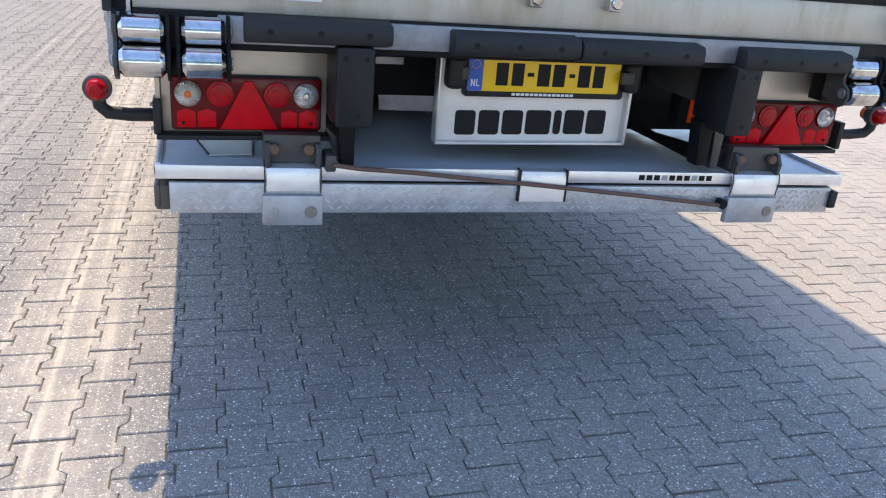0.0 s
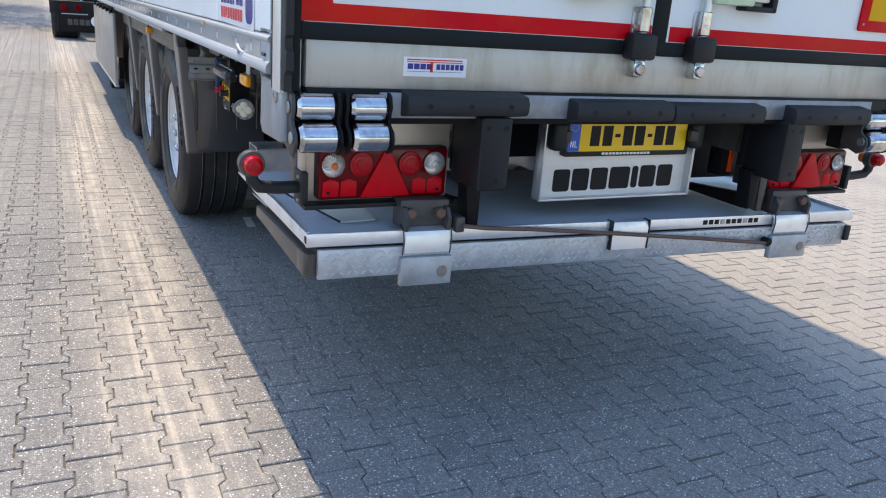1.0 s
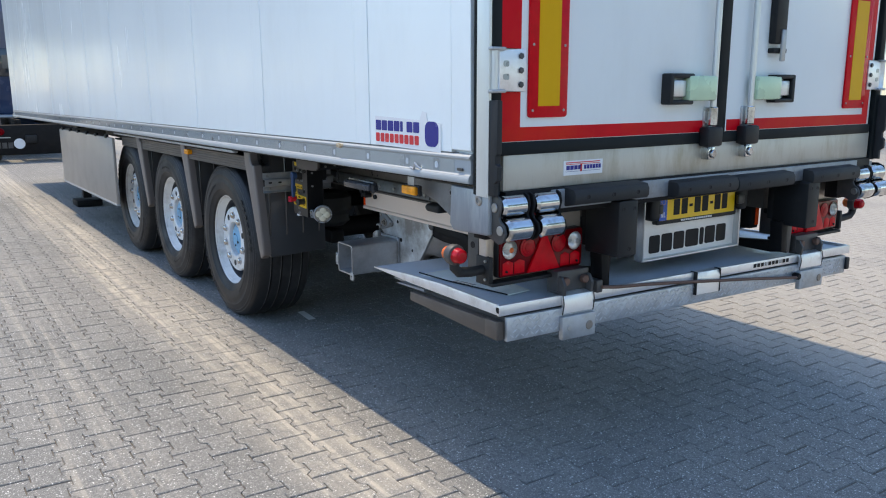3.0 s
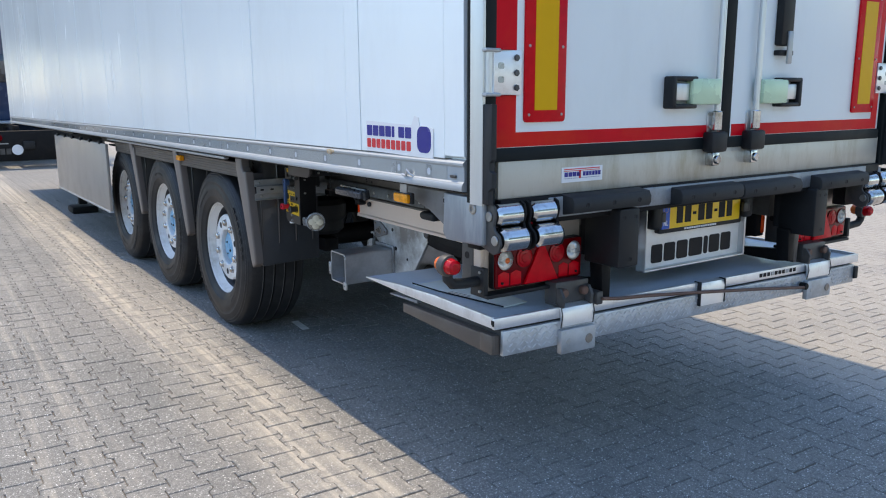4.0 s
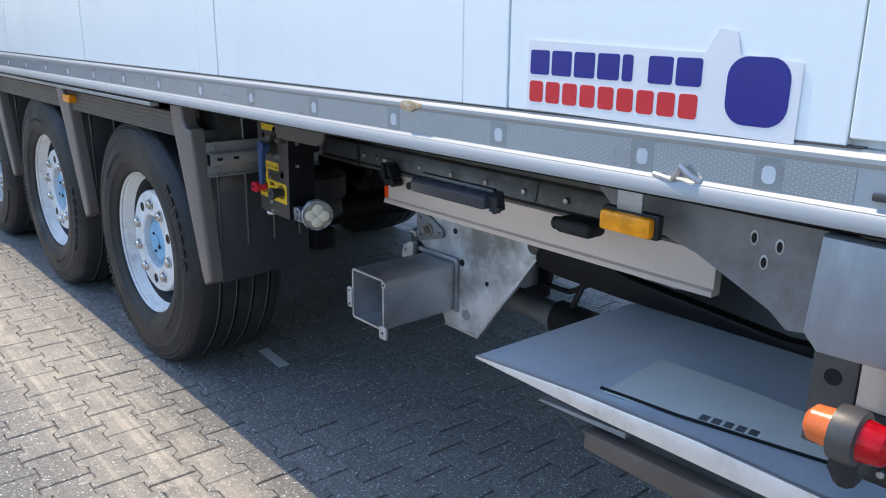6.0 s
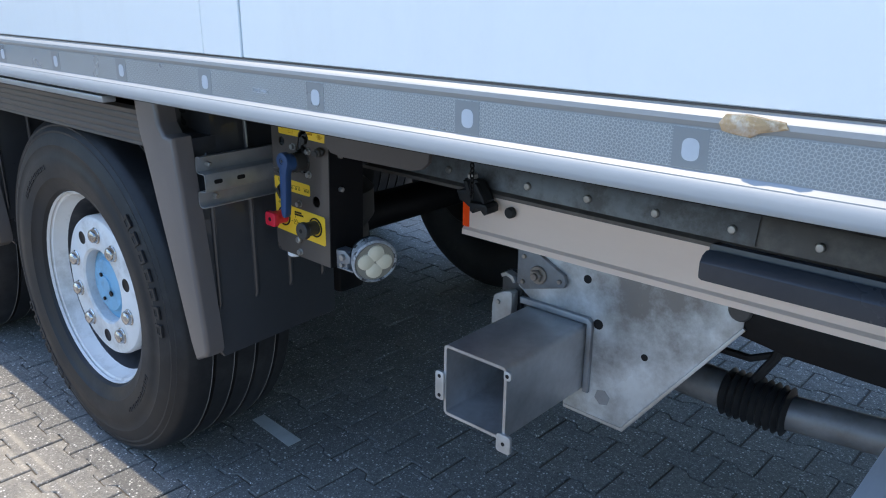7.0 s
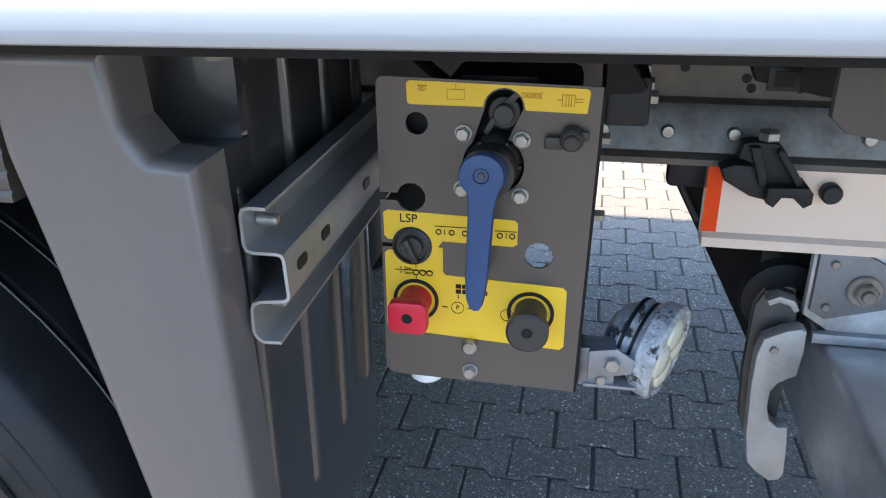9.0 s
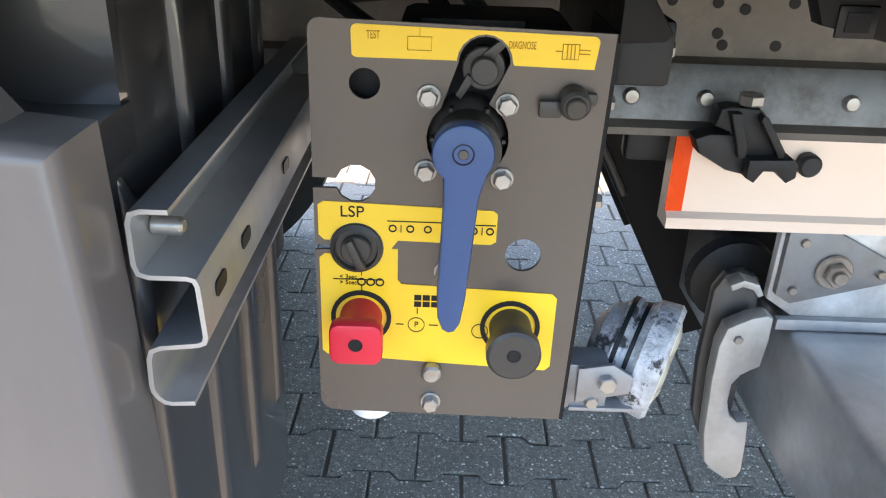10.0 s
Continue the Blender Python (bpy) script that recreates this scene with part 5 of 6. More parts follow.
block = part("socket_block", prism(B(), [(1.922, 1.131), (1.870, 1.120), (1.800, 1.114), (1.800, 1.200), (1.940, 1.200), (1.930, 1.150)], "x", -1.030, -1.012, 0.002), M["chassis"], trailer, "black block with two square sockets under the floor")
for zz in (1.134, 1.160):
    part("socket_rim", box(B(), -1.0325, -1.0295, 1.889, 1.914, zz - 0.010, zz + 0.010, 0.001), M["black"], block)
    part("socket_hole", box(B(), -1.0335, -1.0320, 1.894, 1.909, zz - 0.006, zz + 0.006), M["ink"], block)
chain = B()
for k in range(11):
    zc = 1.150 - 0.0095 * k
    pts = [Vector((-1.010 + (0.004 * math.cos(a) if k % 2 else 0), 1.620 + (0 if k % 2 else 0.004 * math.cos(a)), zc + 0.006 * math.sin(a))) for a in (2 * math.pi * i / 8 for i in range(9))]
    tube(chain, pts, 0.0016, 5)
part("chain", chain, M["chassis"], trailer, "short hanging safety chain")

# black bar, amber side lamp and its bracket
bm = prism(B(), [(-1.262, 1.104), (-1.264, 1.110), (-1.264, 1.126), (-1.258, 1.134), (-1.246, 1.138), (-1.244, 1.134), (-1.240, 1.134), (-1.238, 1.143), (-1.226, 1.143), (-1.224, 1.110), (-1.232, 1.104)], "y", 0.826, 1.064, 0.006)
bar = part("handle_bar", bm, M["slidebar"], trailer, "dark rounded bar hung under the side rail")
part("bar_cap", prism(B(), [(-1.250, 1.100), (-1.254, 1.132), (-1.232, 1.142), (-1.226, 1.104)], "y", 0.800, 0.828, 0.005), M["rubber"], bar)
part("bar_hook", tube(B(), [(-1.245, 0.842, 1.120), (-1.245, 0.825, 1.112), (-1.246, 0.812, 1.102), (-1.247, 0.802, 1.106), (-1.247, 0.800, 1.114)], 0.007, 8), M["rubber"], bar)
plug_ = part("cable_plug", box(B(), -0.862, -0.790, 0.872, 0.985, 0.960, 1.000, 0.014, 3), M["rubber"], trailer, "black cable plug with a loose lead")
part("plug_lead", tube(B(), [(-0.82, 0.90, 0.985), (-0.80, 0.84, 1.005), (-0.78, 0.74, 1.010), (-0.72, 0.62, 1.02)], 0.008, 8), M["rubber"], plug_)
part("plug_cap", cyl(B(), (-0.83, 0.985, 0.978), (-0.83, 1.010, 0.974), 0.017, 14, 0.004), M["rubber"], plug_)
lampm = part("side_marker", box(B(), -1.274, -1.256, 0.430, 0.533, 1.129, 1.164, 0.006), M["amber"], trailer, "amber side marker lamp")
part("marker_back", box(B(), -1.257, -1.240, 0.424, 0.540, 1.125, 1.169, 0.005), M["rubber"], lampm)
part("marker_stay", box(B(), -1.256, -1.250, 0.46, 0.51, 1.164, 1.22, 0.001), M["galv"], lampm)
lampm2 = part("side_marker", box(B(), -1.236, -1.200, 3.565, 3.655, 1.080, 1.117, 0.006), M["amber"], trailer, "amber side marker lamp")

# floor underside, cross members, axles
part("floor_underside", box(B(), LEFT + 0.031, RIGHT - 0.031, 0.05, FRONT - 0.1, 1.2075, 1.2175), M["chassis"], trailer, yard=False)
for k in range(20):
    yy = 0.42 + 0.62 * k
    part("cross_member", box(B(), LEFT + 0.56, RIGHT - 0.56, yy, yy + 0.05, 1.130, 1.195, 0.004), M["chassis"], trailer, yard=False)
AXLES = (3.000, 4.325, 5.658)
for yy in AXLES:
    ax = part("axle", cyl(B(), (-0.95, yy, 0.537), (0.90, yy, 0.537), 0.073, 24, 0.01), M["chassis"], trailer, "black axle tube with air bellows")
    for xx in (-0.64, 0.60):
        part("trailing_arm", box(B(), xx - 0.05, xx + 0.05, yy - 0.62, yy + 0.45, 0.55, 0.64, 0.015), M["chassis"], ax)
        prof = [(0.0, 0.0), (0.10, 0.0), (0.135, 0.03), (0.13, 0.08), (0.15, 0.11), (0.15, 0.19), (0.12, 0.22), (0.0, 0.22)]
        part("air_bellows", lathe(B(), prof, (xx, yy - 0.50, 0.66), (0, 0, 1), 28), M["rubber"], ax)
        part("brake_drum", cyl(B(), (xx * 1.38, yy, 0.537), (xx * 1.05, yy, 0.537), 0.20, 28, 0.01), M["chassis"], ax)


# ---- wheels ----
def build_wheel():
    """A painted steel wheel, outside towards -x, centred on its hub."""
    o = (0, 0, 0)
    ring = [(0.299, -0.038), (0.303, -0.046), (0.306, -0.044), (0.304, -0.036), (0.293, -0.030), (0.288, -0.010), (0.276, 0.010)]
    w = part("wheel", lathe(B(), ring, o, (1, 0, 0), 56), M["rim"], trailer, "white steel wheel with a worn tyre", yard=False)
    part("wheel_well", lathe(B(), [(0.277, 0.009), (0.262, 0.05), (0.255, 0.17), (0.200, 0.17)], o, (1, 0, 0), 48), M["well"], w, "dirty wheel well, coloured dark for its deep shade", yard=False)
    part("wheel_disc", lathe(B(), [(0.216, 0.15), (0.222, 0.02), (0.222, 0.002), (0.217, -0.008), (0.206, -0.014), (0.122, -0.014), (0.116, -0.008), (0.116, 0.05)], o, (1, 0, 0), 56), M["rim"], w, yard=False)
    tp = [(0.300, -0.038), (0.312, -0.056), (0.330, -0.064), (0.345, -0.070), (0.350, -0.075), (0.385, -0.080), (0.410, -0.081), (0.416, -0.078), (0.440, -0.075), (0.446, -0.077), (0.470, -0.070), (0.480, -0.065),
          (0.486, -0.066), (0.498, -0.058), (0.503, -0.059), (0.512, -0.051), (0.520, -0.044), (0.526, -0.034)]
    for k in range(4):
        g = 0.040 + 0.070 * k
        tp += [(0.531, g - 0.006), (0.517, g - 0.004), (0.517, g + 0.004), (0.531, g + 0.006)]
    tp += [(0.526, 0.296), (0.508, 0.314), (0.47, 0.330), (0.40, 0.336), (0.33, 0.31), (0.30, 0.285)]
    part("tyre", lathe(B(), tp, o, (1, 0, 0), 72), M["tyre"], w, "black tyre with dusty grooves", yard=False)
    for k in range(4):
        gx_ = 0.040 + 0.070 * k - 0.0065
        part("groove_edge", lathe(B(), [(0.5300, gx_ - 0.0022), (0.5318, gx_ - 0.0012), (0.5318, gx_ + 0.0002), (0.5290, gx_ + 0.0008)], o, (1, 0, 0), 72), M["dust"], w, "dusty edge of a tread groove", yard=False)
    # raised bars in place of the sidewall lettering
    for k, (deg, wide, rad) in enumerate([(140 + 6.4 * i, 0.036, 0.452) for i in range(7)] + [(300 + 6.4 * i, 0.036, 0.452) for i in range(7)] + [(205 + 4.2 * i, 0.020, 0.388) for i in range(8)] + [(40 + 4.2 * i, 0.020, 0.388) for i in range(8)]):
        a, high = radians(deg), (0.016 if rad > 0.4 else 0.008)
        c, s = math.cos(a), math.sin(a)
        q = [(-wide / 2, -high), (wide / 2, -high), (wide / 2, high), (-wide / 2, high)]
        inner = [(u * 0.55, v * 0.45) for u, v in q]
        hx = -0.0780 if rad > 0.4 else -0.0816
        bm = B()
        vo = [bm.verts.new((hx + 0.0045, (rad + v) * c - u * s, (rad + v) * s + u * c)) for u, v in q]
        vm = [bm.verts.new((hx, (rad + v * 0.94) * c - u * 0.94 * s, (rad + v * 0.94) * s + u * 0.94 * c)) for u, v in q]
        vi = [bm.verts.new((hx, (rad + v) * c - u * s, (rad + v) * s + u * c)) for u, v in inner]
        vb = [bm.verts.new((hx + 0.0016, (rad + v) * c - u * s, (rad + v) * s + u * c)) for u, v in inner]
        for r0, r1 in ((vo, vm), (vm, vi), (vi, vb)):
            for i in range(4):
                bm.faces.new((r0[i], r0[(i + 1) % 4], r1[(i + 1) % 4], r1[i]))
        bmesh.ops.recalc_face_normals(bm, faces=bm.faces[:])
        part("sidewall_bar", bm, M["tyre"], w, yard=False)
    part("hub", lathe(B(), [(0.117, 0.045), (0.112, 0.020), (0.088, 0.012), (0.082, 0.004), (0.030, 0.0), (0.028, -0.004), (0.0, -0.004)], o, (1, 0, 0), 36), M["hub"], w, "chipped blue hub cap", yard=False)
    for py, pz, pr in ((0.022, 0.030, 0.007), (-0.030, -0.020, 0.009), (0.018, -0.048, 0.006)):
        part("hub_hole", cyl(B(), (0.000, py, pz), (-0.0052, py, pz), pr, 10, 0.001), M["ink"], w, yard=False)
    for k in range(10):
        a = radians(36 * k + 20)
        p = (-0.0135, 0.166 * math.cos(a), 0.166 * math.sin(a))
        if k in (1, 4, 7):
            part("wheel_hole", lathe(B(), [(0.0, 0.0008), (0.018, 0.0008), (0.019, 0.0014), (0.0205, 0.0014), (0.021, -0.002)], p, (-1, 0, 0), 16), M["ink"], w, yard=False)
        else:
            part("wheel_nut", lathe(B(), [(0.026, 0.0), (0.0255, 0.002), (0.0225, 0.004), (0.0220, 0.010), (0.0190, 0.016), (0.012, 0.0200), (0.0, 0.0215)], p, (-1, 0, 0), 16), M["nutchrome"], w, yard=False)
    return w


wheel = build_wheel()
wheel.matrix_basis = DIP_BACK @ pose(-1.106, AXLES[0], 0.533)
for k, yy in enumerate(AXLES):
    if k:
        copy_thing(wheel, DIP_BACK @ pose(-1.106, yy, 0.533 + 0.005 * k, 31 * k, 0, 0))
    copy_thing(wheel, DIP_BACK @ pose(1.090, yy, 0.520, 17 * k, 0, 180))


# ---- mudguards ----
def mudguard(y, x0, s):
    """A moulded black shell on the rear of a wheel: outer strip, ribbed back, pocket. s: the way inwards."""
    f = lambda u: x0 + s * u
    bm = B()
    strip = [(y + 0.132, 1.176), (y + 0.036, 1.176), (y + 0.033, 1.124), (y + 0.016, 1.100), (y - 0.018, 1.097), (y - 0.018, 0.62), (y - 0.014, 0.552),
             (y - 0.004, 0.535), (y + 0.050, 0.508), (y + 0.062, 0.56), (y + 0.090, 0.80), (y + 0.115, 1.00), (y + 0.130, 1.10)]
    for u0, u1, lean in ((0.0, 0.050, 0.050),):
        v0 = [bm.verts.new((f(u0 + lean * max(0.0, (1.15 - b) / 0.68)), a, b)) for a, b in strip]
        v1 = [bm.verts.new((f(u1 + lean * max(0.0, (1.15 - b) / 0.68)), a, b)) for a, b in strip]
        fs = [bm.faces.new(v0), bm.faces.new(v1[::-1])]
        for i in range(len(strip)):
            j = (i + 1) % len(strip)
            fs.append(bm.faces.new((v0[j], v0[i], v1[i], v1[j])))
        bmesh.ops.recalc_face_normals(bm, faces=fs)
        bmesh.ops.bevel(bm, geom=list(fs[0].edges), offset=0.012, segments=6, affect="EDGES", profile=0.5, clamp_overlap=True)
    g = part("mudguard", bm, M["fender"], trailer, "ribbed black plastic mudguard behind the wheel")
    back = [(f(0.012), 1.074), (f(0.112), 1.074), (f(0.118), 1.080), (f(0.118), 1.182), (f(0.470), 1.182), (f(0.470), 0.535), (f(0.10), 0.520), (f(0.075), 0.56)]
    part("mudguard_back", prism(B(), back, "y", y - 0.006, y + 0.024, 0.005), M["fenderback"], g, "ribbed black inner panel, darkened for the shade behind the wheel")
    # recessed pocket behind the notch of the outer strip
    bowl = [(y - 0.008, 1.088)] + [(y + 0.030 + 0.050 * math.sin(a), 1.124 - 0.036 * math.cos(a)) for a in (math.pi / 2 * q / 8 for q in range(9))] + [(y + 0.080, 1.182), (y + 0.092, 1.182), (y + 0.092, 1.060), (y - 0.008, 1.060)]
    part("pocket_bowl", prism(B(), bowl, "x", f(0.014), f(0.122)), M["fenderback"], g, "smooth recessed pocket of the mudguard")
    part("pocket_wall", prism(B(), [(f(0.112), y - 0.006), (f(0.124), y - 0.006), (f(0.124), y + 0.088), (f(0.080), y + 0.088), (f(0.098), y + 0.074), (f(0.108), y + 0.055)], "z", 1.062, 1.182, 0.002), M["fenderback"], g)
    for k in range(4):
        xx, zt = 0.098 + 0.110 * k, (1.055 if k == 0 else 1.178)
        bm = B()
        ring = []
        for z, grow in ((0.650, 0.0), (0.668, 1.0), (zt - 0.02, 1.0), (zt, 0.0)):
            ring.append([bm.verts.new((f(xx + 0.0065 * math.cos(a)), y - 0.004 - 0.011 * grow * math.sin(a), z)) for a in (math.pi * q / 6 for q in range(7))])
        for a_, b_ in zip(ring, ring[1:]):
            for q in range(6):
                bm.faces.new((a_[q], a_[q + 1], b_[q + 1], b_[q]))
        bmesh.ops.recalc_face_normals(bm, faces=bm.faces[:])
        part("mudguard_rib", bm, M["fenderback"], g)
    return g


for yy in (2.338, 3.666, 4.998):
    mudguard(yy, -1.222, 1)
    mudguard(yy, 1.170, -1)
# ridged strip over the wheels
bm = B()
pts = [(-1.188, 1.172), (-1.202, 1.166)]
for k in range(5):
    z = 1.158 - 0.016 * k
    pts += [(-1.202, z), (-1.2002, z - 0.003), (-1.202, z - 0.006)]
pts += [(-1.202, 1.082), (-1.186, 1.082)]
prism(bm, pts, "y", 2.470, 5.72)
part("wheel_arch_strip", bm, M["arch"], trailer, "ridged grey strip over the wheels", yard=False)
part("strip_lip", box(B(), -1.272, -1.238, 2.50, 5.72, 1.188, 1.204, 0.003), M["alu"], trailer, yard=False)
part("inner_arch", box(B(), -1.18, -0.80, 2.46, 6.1, 1.120, 1.135), M["chassis"], trailer, yard=False)

# skirt box and landing leg
skirt = part("side_skirt", box(B(), -1.290, -1.262, 5.74, 8.62, 0.515, 1.150, 0.006), M["skirt"], trailer, "plain grey-beige side skirt panel", yard=False)
part("skirt_trim", box(B(), -1.294, -1.258, 5.74, 8.62, 0.500, 0.520, 0.004), M["alu"], skirt, yard=False)
part("skirt_end", box(B(), -1.26, -0.75, 8.60, 8.63, 0.53, 1.15, 0.004), M["skirt"], skirt, yard=False)
part("side_skirt", box(B(), 1.222, 1.248, 5.74, 8.62, 0.515, 1.150, 0.006), M["skirt"], trailer, "plain grey-beige side skirt panel", yard=False)
for k in range(6):
    part("skirt_hinge", box(B(), -1.296, -1.270, 5.95 + 0.48 * k, 6.03 + 0.48 * k, 1.140, 1.175, 0.004), M["chassis"], skirt, yard=False)
for xx in (-0.95, 0.90):
    leg = part("landing_leg", box(B(), xx - 0.05, xx + 0.05, 9.10, 9.20, 0.12, 1.2, 0.006), M["chassis"], trailer, "black landing leg with a flat foot")
    part("leg_foot", box(B(), xx - 0.16, xx + 0.16, 8.98, 9.32, 0.012, 0.10, 0.02), M["chassis"], leg)


# ---- brake control panel ----
def plate_with_holes(outline, holes, x0, x1):
    """A sheet in the y-z plane between x0 and x1, with openings."""
    bm = B()
    edges = []
    for loop in [outline] + holes:
        vs = [bm.verts.new((x0, a, b)) for a, b in loop]
        edges += [bm.edges.new((vs[i], vs[(i + 1) % len(vs)])) for i in range(len(vs))]
    r = bmesh.ops.triangle_fill(bm, use_beauty=True, use_dissolve=False, edges=edges)
    faces = [f for f in r["geom"] if isinstance(f, bmesh.types.BMFace)]
    ext = bmesh.ops.extrude_face_region(bm, geom=faces)
    bmesh.ops.translate(bm, vec=(x1 - x0, 0, 0), verts=[v for v in ext["geom"] if isinstance(v, bmesh.types.BMVert)])
    bmesh.ops.recalc_face_normals(bm, faces=bm.faces[:])
    return bm


def disc(c, r, n=20):
    return [(c[0] + r * math.cos(2 * math.pi * i / n), c[1] + r * math.sin(2 * math.pi * i / n)) for i in range(n)]


def lettering(name, text, y, z, size, x, mat, parent, bold=0.0, narrow=1.0):
    """Raised print facing -x, written towards -y, its middle at y, z."""
    cu = bpy.data.curves.new(name, "FONT")
    cu.body, cu.size, cu.align_x, cu.align_y, cu.extrude, cu.offset = text, size, "CENTER", "CENTER", 0.0003, bold
    ob = bpy.data.objects.new(name, cu)
    scene.collection.objects.link(ob)
    me = bpy.data.meshes.new_from_object(ob)
    bpy.data.objects.remove(ob)
    me.transform(DIP_BACK @ Matrix.Translation((x, y, z)) @ Matrix(((0, 0, -1, 0), (-1, 0, 0, 0), (0, 1, 0, 0), (0, 0, 0, 1))) @ Matrix.Diagonal((narrow, 1, 1, 1)))
    me.materials.clear()
    me.materials.append(mat)
    out = new(name, me)
    out.parent = parent
    DIPPED.append(out)
    return out


def ring_print(bm, y, z, r, w, x, n=18):
    lathe(bm, [(r - w, 0.0), (r - w, 0.0007), (r, 0.0007), (r, 0.0)], (x, y, z), (-1, 0, 0), n)


PXF = -1.000
loop_ = [(2.0495, 0.800), (2.041, 1.116)] + arc((2.239, 1.112), 0.008, 90, 0, 4) + [(2.247, 1.008)]
loop_ += [(2.216 + 0.0145 * math.cos(radians(a)), 1.004 + 0.0145 * math.sin(radians(a))) for a in range(15, 346, 30)][:-1] + [(2.230, 1.000)]
loop_ += [(2.247, 1.000), (2.247, 0.955)] + [(2.2330, 0.954), (2.2330, 0.951), (2.247, 0.950)] + arc((2.235, 0.815), 0.012, 0, -90, 4)
holes_ = [disc((2.209, 1.077), 0.0108), disc((2.091, 0.951), 0.0135),
          arc((2.128, 1.094), 0.0175, 0, 180, 10) + arc((2.137, 1.040), 0.029, 118, 408, 18)]
panel = part("control_panel", plate_with_holes(loop_, holes_, PXF, PXF + 0.003), M["taupe"], trailer, "taupe brake control panel with yellow labels")
part("panel_flange", prism(B(), [(2.041, 1.116), (2.038, 1.116), (2.0465, 0.800), (2.0495, 0.800)], "x", PXF, PXF + 0.10), M["chassis"], panel)
for zz, q in ((1.062, 0.014), (0.985, 0.012)):
    part("flange_bolt", cyl(B(), (PXF + 0.03, 2.042, zz), (PXF + 0.03, 2.031, zz), 0.006, 6, 0.001), M["nut"], panel)

# labels
lab = [(2.054, 1.092)] + [(2.108, 1.093)] + arc((2.128, 1.094), 0.0190, 178, 2, 10) + [(2.148, 1.095)] + arc((2.214, 1.099), 0.004, 270, 360, 3)[:-1] + arc((2.214, 1.113), 0.004, 0, 90, 3) + arc((2.056, 1.110), 0.004, 90, 180, 3)
part("label", prism(B(), lab, "x", PXF - 0.0008, PXF + 0.0002), M["label"], panel, "yellow label with test symbols")
lab2 = [(2.112, 0.9615), (2.112, 0.9835), (2.115, 0.9865), (2.240, 0.990), (2.244, 0.987), (2.244, 0.963), (2.240, 0.959), (2.2365, 0.959)] + \
       [(2.216 + 0.0205 * math.cos(radians(a)), 0.953 + 0.0205 * math.sin(radians(a))) for a in range(15, 181, 15)] + [(2.190, 0.953), (2.185, 0.9600), (2.116, 0.9590)]
part("label", prism(B(), lab2, "x", PXF - 0.0008, PXF + 0.0002), M["label"], panel)
lab3 = [(2.244, 0.862), (2.240, 0.858), (2.160, 0.8535), (2.066, 0.849), (2.062, 0.853), (2.062, 0.915), (2.066, 0.919), (2.182, 0.9235), (2.185, 0.927), (2.185, 0.953), (2.1955, 0.953)] + \
       [(2.216 + 0.0205 * math.cos(radians(a)), 0.953 + 0.0205 * math.sin(radians(a))) for a in range(180, 346, 15)] + [(2.240, 0.9475), (2.244, 0.944)]
part("label", prism(B(), lab3, "x", PXF - 0.0008, PXF + 0.0002), M["label"], panel)
TX = PXF - 0.0011
lettering("print", "TEST", 2.203, 1.1100, 0.0080, TX, M["print"], panel, narrow=0.52)
lettering("print", "DIAGNOSE", 2.1035, 1.1065, 0.0072, TX, M["print"], panel, narrow=0.52)
lettering("print", "LSP", 2.219, 0.9820, 0.0125, TX, M["ink"], panel)
lettering("print", "< 3sec.", 2.222, 0.9285, 0.0050, TX, M["ink"], panel)
lettering("print", "> 5sec.", 2.222, 0.9235, 0.0050, TX, M["ink"], panel)
lettering("print", "P", 2.170, 0.888, 0.0070, TX, M["ink"], panel)
rings_ = [(yy, 0.970, 0.0030, 0.0010) for yy in (2.189, 2.176, 2.163, 2.150, 2.129, 2.117)] + [(yy, 0.9245, 0.0034, 0.0011) for yy in (2.2125, 2.2055, 2.1985)] + [(2.170, 0.888, 0.0066, 0.0005), (2.120, 0.884, 0.0066, 0.0005)]
for yy, zz, r_, w_ in rings_:
    bm = B()
    ring_print(bm, yy, zz, r_, w_, TX + 0.0003)
    part("symbol_ring", bm, M["ink"], panel)
for y0, y1, z0, z1 in ((2.147, 2.193, 0.9755, 0.9762), (2.113, 2.134, 0.9745, 0.9752), (2.197, 2.234, 0.9261, 0.9268), (2.1825, 2.1832, 0.967, 0.973), (2.1225, 2.1232, 0.967, 0.973),
                       (2.1690, 2.1698, 0.898, 0.903), (2.180, 2.186, 0.8877, 0.8884), (2.153, 2.160, 0.8877, 0.8884), (2.2120, 2.2127, 0.930, 0.936), (2.2120, 2.2127, 0.915, 0.921),
                       (2.104, 2.110, 0.883, 0.8838)):
    part("symbol_line", box(B(), TX - 0.0003, TX + 0.0003, y0, y1, z0, z1), M["ink"], panel)
for k in range(2):
    for q in range(4 + k):
        part("print_bar", box(B(), TX - 0.0003, TX + 0.0003, 2.172 - 0.0066 * q - 0.0055, 2.172 - 0.0066 * q, 0.910 - 0.0058 * k, 0.9145 - 0.0058 * k), M["ink"], panel)
part("symbol_frame", tube(B(), [(TX, 2.180, 1.101), (TX, 2.164, 1.101), (TX, 2.164, 1.110), (TX, 2.180, 1.110), (TX, 2.180, 1.101)], 0.0003, 4), M["print"], panel)
part("symbol_line", tube(B(), [(TX, 2.172, 1.110), (TX, 2.172, 1.1155)], 0.0003, 4), M["print"], panel)
part("symbol_frame", tube(B(), [(TX, 2.0765, 1.0985), (TX, 2.0655, 1.0985), (TX, 2.0655, 1.1085), (TX, 2.0765, 1.1085), (TX, 2.0765, 1.0985)], 0.0003, 4), M["print"], panel)
